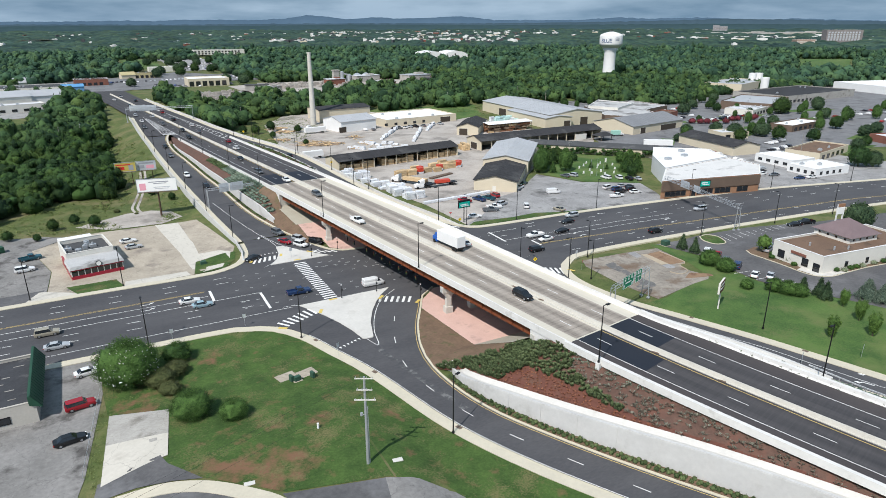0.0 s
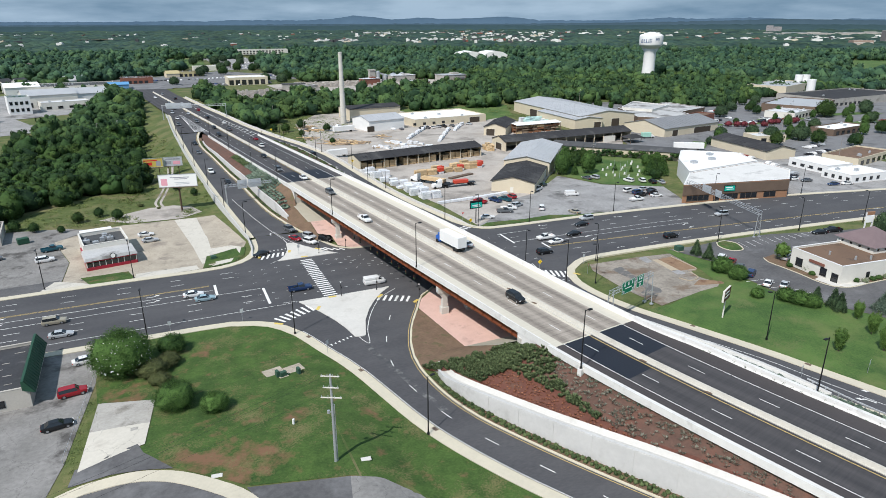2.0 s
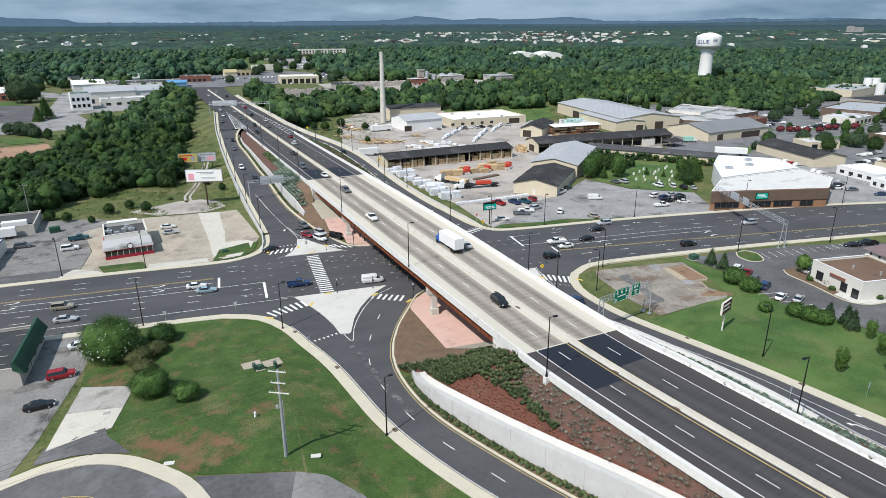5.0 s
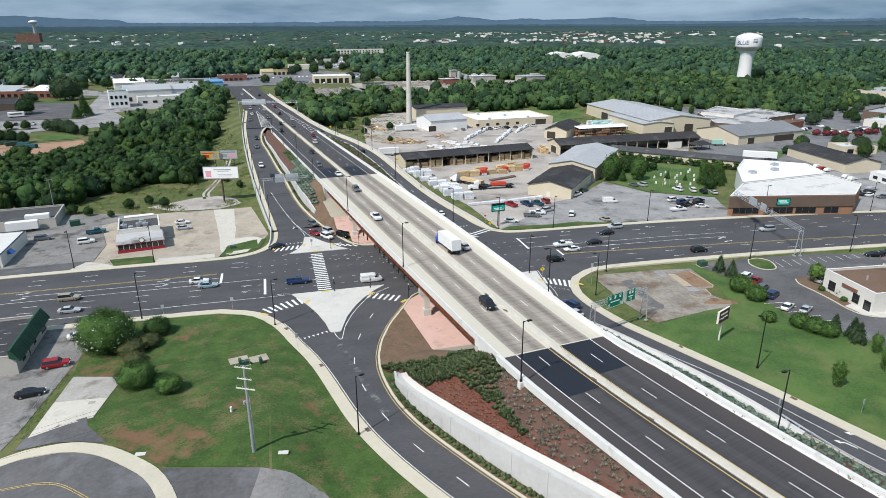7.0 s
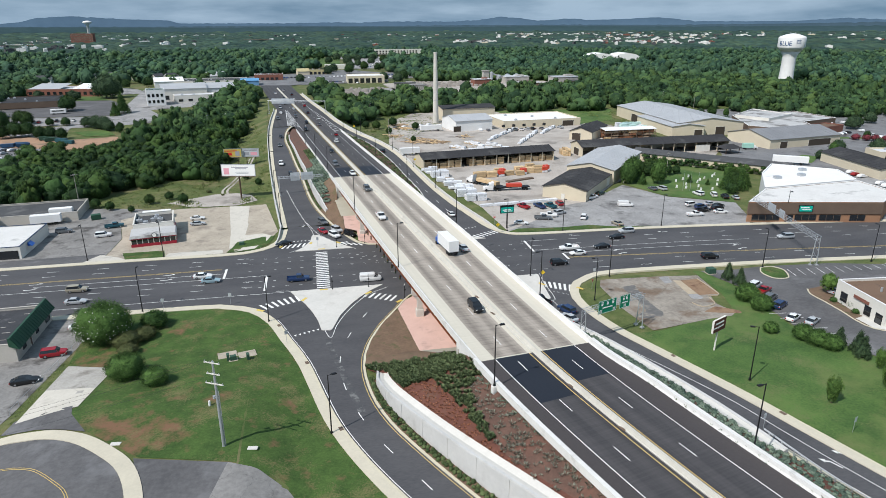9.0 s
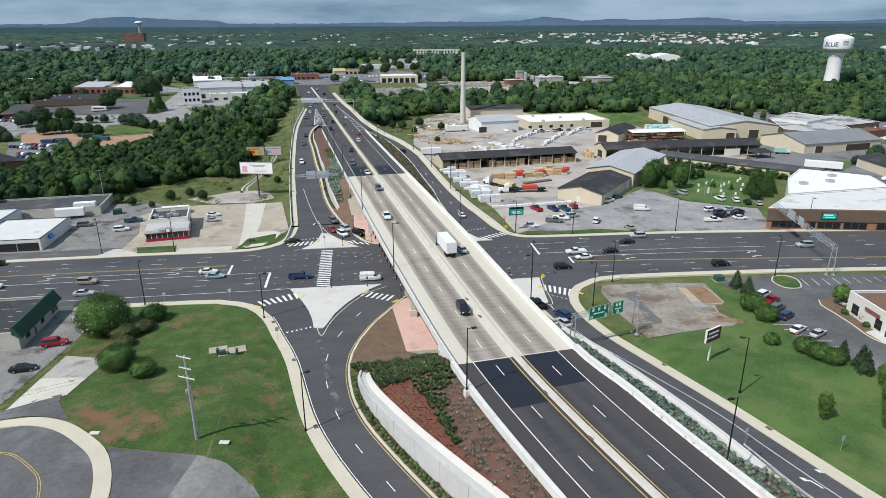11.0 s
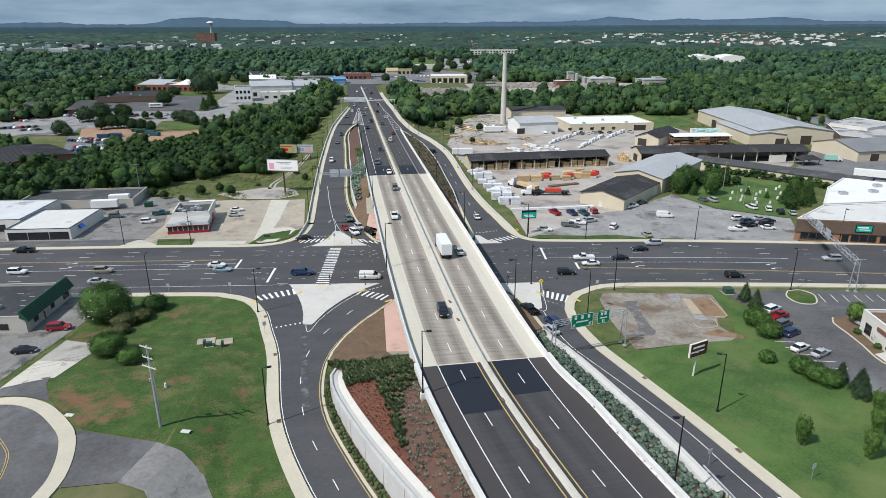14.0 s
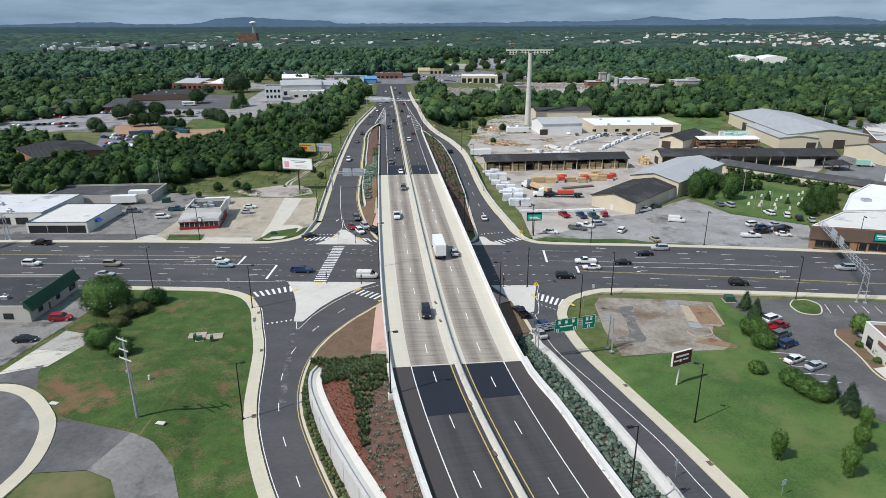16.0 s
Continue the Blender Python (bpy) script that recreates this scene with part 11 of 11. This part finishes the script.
def cabin(geo, roof, x0, x1, xr0, xr1, zb, zr, wb, wr):
    """Glasshouse from x0 (front) to x1, roof from xr0 to xr1."""
    geo.add([(x0, -wb, zb), (x0, wb, zb), (x1, wb, zb), (x1, -wb, zb), (xr0, -wr, zr - 0.05), (xr0, wr, zr - 0.05), (xr1, wr, zr - 0.05), (xr1, -wr, zr - 0.05)],
            [(0, 1, 5, 4), (1, 2, 6, 5), (2, 3, 7, 6), (3, 0, 4, 7)])
    roof.add([(xr0 + 0.06, -wr - 0.03, zr - 0.06), (xr0 + 0.06, wr + 0.03, zr - 0.06), (xr1 - 0.06, wr + 0.03, zr - 0.06), (xr1 - 0.06, -wr - 0.03, zr - 0.06), (xr0 - 0.12, -wr + 0.1, zr), (xr0 - 0.12, wr - 0.1, zr), (xr1 + 0.12, wr - 0.1, zr), (xr1 + 0.12, -wr + 0.1, zr)],
             [(0, 1, 5, 4), (1, 2, 6, 5), (2, 3, 7, 6), (3, 0, 4, 7), (4, 5, 6, 7)])
    k = len(roof.v) - 8
    for i, (xa, s, d) in enumerate(((x0, -1, -0.17), (x0, 1, -0.17), (x1, 1, 0.2), (x1, -1, 0.2))):
        n = len(roof.v)
        roof.v += [(xa, s * wb * 1.015, zb), (xa + d, s * wb * 1.015, zb)]
        roof.f.append((k + i, n, n + 1))
        roof.m.append(0)


def car_kind(kind):
    body, glass, roof = Geo(), Geo(), Geo()
    if kind == "sedan":
        L = 2.38
        loft(body, [(2.38, 0.62, 0.42, 0.6), (2.2, 0.8, 0.28, 0.72), (1.6, 0.9, 0.22, 0.84), (0.95, 0.91, 0.2, 0.92), (-1.3, 0.91, 0.2, 0.97), (-2.0, 0.88, 0.24, 0.98), (-2.3, 0.8, 0.35, 0.92), (-2.38, 0.7, 0.45, 0.8)])
        cabin(glass, roof, 1.0, -1.85, 0.25, -1.05, 0.92, 1.44, 0.84, 0.62)
    elif kind == "suv":
        L = 2.4
        loft(body, [(2.4, 0.7, 0.45, 0.8), (2.25, 0.86, 0.32, 0.95), (1.5, 0.95, 0.28, 1.05), (1.0, 0.96, 0.26, 1.1), (-1.9, 0.96, 0.28, 1.12), (-2.3, 0.92, 0.35, 1.1), (-2.4, 0.85, 0.5, 1.0)])
        cabin(glass, roof, 1.1, -2.3, 0.45, -2.05, 1.08, 1.76, 0.9, 0.74)
    elif kind == "van":
        L = 2.75
        loft(body, [(2.75, 0.75, 0.45, 0.9), (2.5, 0.92, 0.32, 1.1), (1.9, 1.0, 0.3, 1.25), (1.2, 1.0, 0.28, 1.3), (-2.6, 1.0, 0.3, 1.3), (-2.75, 0.96, 0.45, 1.25)])
        loft(body, [(1.0, 0.9, 1.25, 2.05), (0.6, 0.94, 1.25, 2.1), (-2.5, 0.94, 1.25, 2.1), (-2.68, 0.9, 1.25, 2.0)])
        cabin(glass, roof, 2.0, 0.7, 1.1, 0.7, 1.25, 2.02, 0.92, 0.86)
    else:
        L = 2.9
        loft(body, [(2.9, 0.72, 0.5, 0.9), (2.75, 0.9, 0.4, 1.05), (2.0, 0.97, 0.36, 1.12), (1.3, 0.98, 0.34, 1.15), (-0.6, 0.98, 0.34, 1.15), (-0.65, 0.98, 0.36, 0.75), (-2.8, 0.97, 0.4, 0.75), (-2.9, 0.94, 0.5, 0.75)])
        for s in (-1, 1):
            body.box(-1.75, s * 0.92, 0.7, 2.3, 0.1, 0.45)
        body.box(-2.85, 0, 0.7, 0.1, 1.8, 0.45)
        cabin(glass, roof, 1.35, -0.6, 0.75, -0.4, 1.13, 1.82, 0.9, 0.72)
    ws = []
    for x in (L * 0.62, -L * 0.6):
        for s in (-1, 1):
            t, rim = Geo(), Geo()
            rr = 0.33 if kind == "sedan" else 0.38
            t.rod((x, s * 0.70, rr), (x, s * 0.93, rr), rr, n=14)
            rim.rod((x, s * 0.925, rr), (x, s * 0.945, rr), rr * 0.6, n=10)
            ws.append((t.mesh("wheel", [TYRE]), rim.mesh("rim", [CHROME])))
    lights = []
    zl = {"sedan": 0.6, "suv": 0.78, "van": 0.85, "pickup": 0.82}[kind]
    for s in (-1, 1):
        a, b = Geo(), Geo()
        a.box(L - 0.1, s * 0.62, zl - 0.06, 0.2, 0.34, 0.15)
        b.box(-L + 0.06, s * 0.72, zl, 0.14, 0.26, 0.2)
        lights.append((a.mesh("headlight", [LAMP_CLEAR]), b.mesh("tail_light", [LAMP_RED])))
    return body.mesh("body", [PAINT["white"]]), glass.mesh("windows", [GLASS_DARK]), roof.mesh("roof", [PAINT["white"]]), ws, lights


KINDS = {k: car_kind(k) for k in ("sedan", "suv", "van", "pickup")}


def car(kind, colour, x, y, z, rz, where):
    body, glass, roof, ws, lights = KINDS[kind]
    word = {"sedan": "saloon car", "suv": "sport utility car", "van": "delivery van", "pickup": "pickup truck"}[kind]
    root = thing(kind if kind != "suv" else "sport_utility_car", x, y, z, rz, "%s %s %s" % ({"skyblue": "pale blue", "teal": "dark teal"}.get(colour, colour), word, where), "car" if kind != "pickup" else "pickup")
    for n, m in (("body", body), ("roof", roof)):
        o = obj(n, m, [], root)
        o.material_slots[0].link = "OBJECT"
        o.material_slots[0].material = PAINT[colour]
    obj("glasshouse", glass, [], root)
    for t, rim in ws:
        w = obj("wheel", t, [], root)
        obj("rim", rim, [], w)
    for a, b in lights:
        obj("headlight", a, [], root)
        obj("tail_light", b, [], root)
    return root


LOT_Z = 0.08
for kind, col, x, y, rz in (("sedan", "white", 106.4, 177.2, -15), ("pickup", "grey", 115.4, 181.2, -20), ("pickup", "white", 118.4, 183.8, -20), ("suv", "silver", 123.3, 186.0, 20), ("pickup", "red", 113.4, 196.2, 110), ("pickup", "blue", 119.2, 195.4, 105), ("pickup", "teal", 123.2, 195.0, 105), ("suv", "red", 127.4, 197.2, 90), ("suv", "white", 129.2, 179.2, 60), ("sedan", "tan", 137.1, 170.6, 100), ("pickup", "white", 142.6, 203.0, 30), ("sedan", "green", 148.4, 208.0, 30), ("van", "white", 150.1, 190.6, -12),
                            ("sedan", "grey", 172.0, 211.0, 100), ("suv", "silver", 175.4, 210.2, 100), ("suv", "white", 184.9, 199.8, 100), ("suv", "white", 189.6, 197.0, 70), ("suv", "black", 192.0, 193.6, 75), ("sedan", "silver", 195.4, 192.0, 75), ("pickup", "white", 167.7, 174.4, -2), ("pickup", "black", 173.4, 178.6, 10), ("suv", "black", 179.6, 179.6, 10), ("sedan", "white", 178.4, 175.9, -12), ("suv", "blue", 175.0, 182.6, 10), ("suv", "white", 173.6, 186.2, 10), ("sedan", "black", 182.4, 183.2, 10), ("sedan", "silver", 180.8, 186.0, 10)):
    car(kind, col, x, y, gz(x, y) + LOT_Z, rz, "parked on the grey lot")
for kind, col, x, y, rz in (("sedan", "white", 142.6, 96.0, 30), ("sedan", "silver", 145.2, 93.4, 30), ("suv", "blue", 144.6, 102.8, 30), ("suv", "grey", 145.4, 107.2, 30), ("pickup", "red", 146.4, 111.0, 30), ("suv", "white", 147.0, 114.8, 30), ("pickup", "black", 198.6, 119.0, 165), ("sedan", "black", 193.0, 119.4, 165), ("suv", "silver", 163.8, 107.6, 20), ("suv", "skyblue", 166.4, 109.6, 20)):
    car(kind, col, x, y, gz(x, y) + 0.04, rz, "parked beside the bank lawn")
for kind, col, x, y, rz in (("sedan", "white", 0.6, 207.2, 6), ("sedan", "silver", 1.8, 200.6, 6), ("pickup", "teal", -24.7, 203.4, 15), ("suv", "white", -25.4, 193.6, 10), ("suv", "grey", -39.0, 200.6, 5)):
    car(kind, col, x, y, gz(x, y) + 0.06, rz, "parked beside the diner")
for kind, col, x, y, rz in (("sedan", "black", -13.0, 101.6, 8), ("suv", "red", -11.6, 111.8, 8), ("sedan", "white", -10.4, 123.8, 12)):
    car(kind, col, x, y, gz(x, y) + 0.05, rz, "parked beside the green-roofed shop")
for kind, col, x, y, rz in (("suv", "grey", 42.5, 190.6, -70), ("suv", "silver", 46.8, 181.6, -62), ("sedan", "red", 42.4, 181.4, -65), ("suv", "white", 45.8, 176.6, -62), ("suv", "black", 50.6, 176.6, -58), ("sedan", "black", 30.6, 171.6, 205)):
    car(kind, col, x, y, ZR(y) + 0.02, rz, "waiting at the foot of the exit ramp")
for kind, col, x, y, rz in (("pickup", "black", 91.6, 117.0, 112), ("suv", "blue", 95.6, 110.6, 110), ("sedan", "silver", 94.6, 106.6, 110)):
    car(kind, col, x, y, zse(x, y) + 0.03, rz, "waiting on the signed ramp")
for kind, col, x, y, rz in (("pickup", "white", 112.4, 150.6, 180), ("sedan", "white", 113.2, 146.2, 180), ("sedan", "black", 122.4, 150.2, 180), ("suv", "silver", 136.1, 162.2, 180), ("suv", "black", 148.2, 135.8, -2), ("suv", "black", 105.0, 139.6, 0), ("suv", "silver", 181.1, 147.0, 175), ("sedan", "black", 130.5, 157.4, 180),
                            ("suv", "white", -40.4, 145.8, 0), ("suv", "tan", -18.0, 146.0, 0), ("sedan", "white", 11.0, 149.2, 0), ("sedan", "skyblue", 13.4, 145.6, 0), ("pickup", "blue", 35.4, 142.2, 0), ("van", "white", 53.5, 138.6, 0), ("pickup", "black", -48.8, 163.2, 180), ("sedan", "silver", -16, 138.4, 0)):
    car(kind, col, x, y, 0.02, rz, "on the street")
for kind, col, y, off, dr in (("sedan", "white", 224, -3.0, -1), ("suv", "grey", 243, -6.4, -1), ("sedan", "black", 274, -3.2, -1), ("suv", "black", 99, -3.2, -1), ("sedan", "silver", 131.5, 6.8, 1), ("pickup", "white", 164, -6.2, -1), ("suv", "grey", 198, -3.0, -1), ("suv", "white", 300, 3.2, 1), ("sedan", "red", 322, 6.4, 1), ("suv", "black", 345, -6.4, -1), ("sedan", "grey", 362, 3.0, 1), ("suv", "black", 372, -3.0, -1), ("sedan", "white", 390, 6.4, 1), ("suv", "grey", 404, -6.2, -1), ("suv", "black", 420, 3.2, 1), ("sedan", "silver", 446, -3.2, -1), ("suv", "red", 462, 6.2, 1), ("sedan", "black", 480, -6.4, -1), ("suv", "white", 505, 3.2, 1), ("sedan", "grey", 520, -3.2, -1), ("suv", "black", 548, 6.0, 1), ("sedan", "white", 566, -6.0, -1), ("suv", "silver", 590, 3, 1)):
    p = hw(y, off, 0.02)
    car(kind, col, p.x, p.y, p.z, (97 if dr > 0 else -83), "driving on the highway")
for kind, col, x, y, rz in (("suv", "black", 31.0, 252, -83), ("suv", "white", 26.4, 271.7, -83), ("sedan", "grey", 24.4, 309, -83), ("sedan", "black", 24.3, 329, -83), ("suv", "grey", 19.9, 394.6, -83), ("sedan", "white", 20.6, 424, -83), ("suv", "silver", 19.0, 455, -83), ("sedan", "white", 85.8, 191.1, 95), ("suv", "black", 72.6, 287.7, 108)):
    car(kind, col, x, y, (ZR(y) if y < 345 else ZH(y)) + 0.03, rz, "driving on the ramp")
for k in range(34):
    r4 = random.Random(k + 50)
    if k < 18:
        x, y, rz = 312 + 6.2 * k % 110, 306 - k * 0.6 + r4.uniform(-8, 8), 75
    else:
        x, y, rz = -190 + 5.0 * (k - 18), 452 + r4.uniform(-3, 3), 95
    car(r4.choice(("sedan", "suv", "suv", "pickup")), r4.choice(("white", "silver", "black", "grey", "red", "white")), x, y, gz(x, y) + 0.12, rz, "parked on a far lot")
for k, (x, y) in enumerate(((160, 366), (164, 366.6), (168, 367), (172, 367.6), (176, 368), (182, 368.6), (188, 369), (195, 370))):
    car(("suv", "pickup", "sedan")[k % 3], ("black", "grey", "white", "silver")[k % 4], x, y, gz(x, y) + 0.1, 100, "parked along the mill building")
for k, (x, y) in enumerate(((246, 176), (249, 173), (252, 169), (251, 186), (262, 158.5), (256, 160))):
    car(("suv", "sedan", "sedan")[k % 3], ("teal", "white", "grey", "silver", "white", "blue")[k], x, y, gz(x, y) + 0.1, 165, "parked beside the retail store")

# box truck on the bridge, and the yard's articulated truck
def box_truck(x, y, z, rz):
    root = thing("box_truck", x, y, z, rz, "white box truck with a blue cab", "truck")
    g = Geo()
    g.box(-1.2, 0, 1.1, 8.6, 2.5, 2.75, bevel=0.05)
    obj("cargo_box", g, WHITE_WALL, root)
    g = Geo()
    g.box(-0.6, 0, 0.7, 10.4, 0.9, 0.4)
    obj("chassis", g, TYRE, root)
    g = Geo()
    loft(g, [(5.6, 0.9, 0.6, 1.6), (5.3, 1.1, 0.5, 1.8), (4.6, 1.15, 0.5, 1.9), (3.3, 1.15, 0.5, 1.95)])
    loft(g, [(4.7, 0.9, 1.85, 2.0), (4.3, 1.05, 1.85, 2.75), (3.3, 1.05, 1.85, 2.85)])
    cab = obj("cab", g, BLUE_PAINT, root)
    g = Geo()
    g.add([(4.74, -0.9, 1.95), (4.74, 0.9, 1.95), (4.34, 0.85, 2.7), (4.34, -0.85, 2.7)], [(0, 1, 2, 3)])
    obj("windscreen", g, GLASS_DARK, cab)
    for xx in (4.5, -3.4, -4.4):
        for s in (-1, 1):
            g = Geo()
            g.rod((xx, s * 0.85, 0.5), (xx, s * 1.2, 0.5), 0.5, n=14)
            obj("wheel", g, TYRE, root)
    return root


p = hw(133, 3.0)
box_truck(p.x, p.y, p.z + 0.02, 98)


def articulated(x, y, z, rz, cabm, load, label):
    root = thing("flatbed_truck", x, y, z, rz, label, "truck", "yard trucks")
    g = Geo()
    g.box(-3.5, 0, 1.15, 13.5, 2.5, 0.3)
    obj("flatbed", g, POLE_BLACK, root)
    g = Geo()
    loft(g, [(8.4, 0.8, 0.6, 1.7), (8.0, 1.05, 0.5, 1.9), (6.6, 1.1, 0.5, 2.0), (4.6, 1.15, 0.5, 2.0)])
    loft(g, [(6.7, 0.95, 1.9, 2.1), (6.2, 1.1, 1.9, 3.0), (4.4, 1.15, 1.9, 3.7)])
    cab = obj("cab", g, cabm, root)
    g = Geo()
    g.add([(6.74, -0.9, 2.1), (6.74, 0.9, 2.1), (6.26, 0.95, 2.9), (6.26, -0.95, 2.9)], [(0, 1, 2, 3)])
    obj("windscreen", g, GLASS_DARK, cab)
    for xx in (7.4, 3.6, 2.4, -8.0, -9.2):
        for s in (-1, 1):
            g = Geo()
            g.rod((xx, s * 0.85, 0.5), (xx, s * 1.22, 0.5), 0.5, n=14)
            obj("wheel", g, TYRE, root)
    for u, w, h, m in load:
        g = Geo()
        g.box(u, 0, 1.45, w, 2.3, h, bevel=0.03)
        obj("load", g, m, root)
    return root


articulated(114.0, 222.5, 0.06, 178, WHITE_WALL, [(-4, 6, 1.2, TRUCK_RED)], "white articulated truck with red cargo on a flatbed")
articulated(107.8, 232.6, 0.06, 122, WHITE_WALL, [(-3, 11, 1.3, LUMBER)], "white articulated truck loaded with lumber")

MINT = material("mint_paint", (0.36, 0.62, 0.52), (0.30, 0.54, 0.45), 0.4, 2, 0.3, 0.0)
trailer = thing("box_trailer", 259.5, 243.0, gz(259, 243) + 0.06, -34, "long white box trailer beside the grey hall", "trailer")
g = Geo()
g.box(0, 0, 1.05, 15.0, 2.5, 2.8, bevel=0.06)
obj("box", g, WHITE_WALL, trailer)
for xx in (-6.0, -4.8, 4.6):
    for q in (-1, 1):
        g = Geo()
        g.rod((xx, q * 0.8, 0.5), (xx, q * 1.2, 0.5), 0.5, n=14)
        obj("wheel", g, TYRE, trailer)

truck = thing("box_truck", 265.5, 280.4, gz(265, 280) + 0.06, -12, "mint green box truck before the metal hall", "truck")
g = Geo()
g.box(-1.2, 0, 0.9, 5.2, 2.3, 2.3, bevel=0.06)
obj("box", g, MINT, truck)
g = Geo()
loft(g, [(1.5, 1.05, 0.5, 2.3), (2.2, 1.05, 0.5, 2.3), (2.8, 1.0, 0.5, 1.5), (3.7, 0.9, 0.5, 1.3)])
obj("cab", g, WHITE_WALL, truck)
for xx in (-2.6, 2.6):
    for q in (-1, 1):
        g = Geo()
        g.rod((xx, q * 0.75, 0.45), (xx, q * 1.1, 0.45), 0.45, n=14)
        obj("wheel", g, TYRE, truck)

# cars far off in the business lots and the town, too small to tell apart
FAR_PAINT = bpy.data.materials.new("far_car_paint")
FAR_PAINT.use_nodes = True
fn, fl = FAR_PAINT.node_tree.nodes, FAR_PAINT.node_tree.links
fg, fr = fn.new("ShaderNodeNewGeometry"), fn.new("ShaderNodeValToRGB")
fr.color_ramp.interpolation = "CONSTANT"
fr.color_ramp.elements[0].color, fr.color_ramp.elements[1].color = (0.75, 0.75, 0.75, 1), (0.02, 0.02, 0.025, 1)
fr.color_ramp.elements[1].position = 0.4
for q, c in ((0.6, (0.35, 0.37, 0.39, 1)), (0.75, (0.28, 0.02, 0.02, 1)), (0.84, (0.03, 0.06, 0.18, 1)), (0.92, (0.1, 0.1, 0.11, 1))):
    fr.color_ramp.elements.new(q).color = c
fl.new(fg.outputs["Random Per Island"], fr.inputs["Fac"])
fl.new(fr.outputs["Color"], fn["Principled BSDF"].inputs["Base Color"])
fn["Principled BSDF"].inputs["Roughness"].default_value = 0.3
g = Geo()
r8 = random.Random(12)
for x0, y0, x1, y1, n, a in ((318, 300, 372, 320, 12, 90), (360, 296, 400, 302, 9, 20), (420, 226, 470, 240, 9, 10), (312, 219, 336, 223, 5, 90), (266, 194, 272, 222, 7, 10), (300, 206, 322, 210, 5, 90), (246, 172, 262, 182, 3, 0), (400, 200, 450, 210, 8, 80),
                             (330, 345, 400, 352, 12, 90), (430, 268, 520, 262, 10, 80), (-196, 452, -168, 448, 9, 90), (-226, 440, -200, 432, 7, 60), (-224, 402, -184, 412, 12, 80), (-214, 392, -176, 402, 10, 70), (-126, 344, -104, 336, 8, 60), (-122, 334, -102, 328, 7, 60), (-140, 366, -118, 356, 9, 60), (-136, 372, -112, 362, 9, 60), (-60, 620, -30, 640, 12, 90), (-50, 600, -34, 604, 6, 60), (-212, 668, -160, 660, 14, 90), (-206, 654, -170, 646, 10, 90), (98, 1200, 168, 1200, 22, 90), (98, 1240, 168, 1240, 22, 90), (98, 1290, 168, 1290, 22, 90), (-20, 742, 30, 752, 12, 60),
                             (126, 740, 168, 744, 12, 90), (128, 770, 170, 776, 12, 90), (100, 930, 142, 935, 14, 90), (100, 980, 150, 985, 14, 90), (104, 1060, 158, 1062, 14, 90), (20, 740, 120, 770, 24, 80), (-20, 700, 10, 760, 8, 0), (140, 372, 150, 368, 2, 90), (158, 392, 210, 394, 12, 90), (90, 390, 118, 400, 5, 40), (50, 700, 90, 660, 12, 60), (500, 275, 560, 262, 10, 90)):
    for i in range(n):
        if r8.random() < 0.15:
            continue
        t = (i + 0.5) / n
        x, y = x0 + (x1 - x0) * t + r8.uniform(-.4, .4), y0 + (y1 - y0) * t + r8.uniform(-.4, .4)
        c, s = math.cos(radians(a)), math.sin(radians(a))
        z = gz(x, y) + 0.25
        prof = [(2.3, 0.2), (2.3, 0.5), (1.0, 0.65), (0.4, 1.2), (-1.5, 1.25), (-2.1, 0.75), (-2.3, 0.7), (-2.3, 0.2)]
        g.sweep([[(x + u * c - w * s, y + u * s + w * c, z + v) for u, v in prof] for w in (-0.9, 0.9)], 0, True, True)
obj("far_parked_cars", g, FAR_PAINT, label="distant rows of parked cars in the lots", category="cars", kind="stuff")
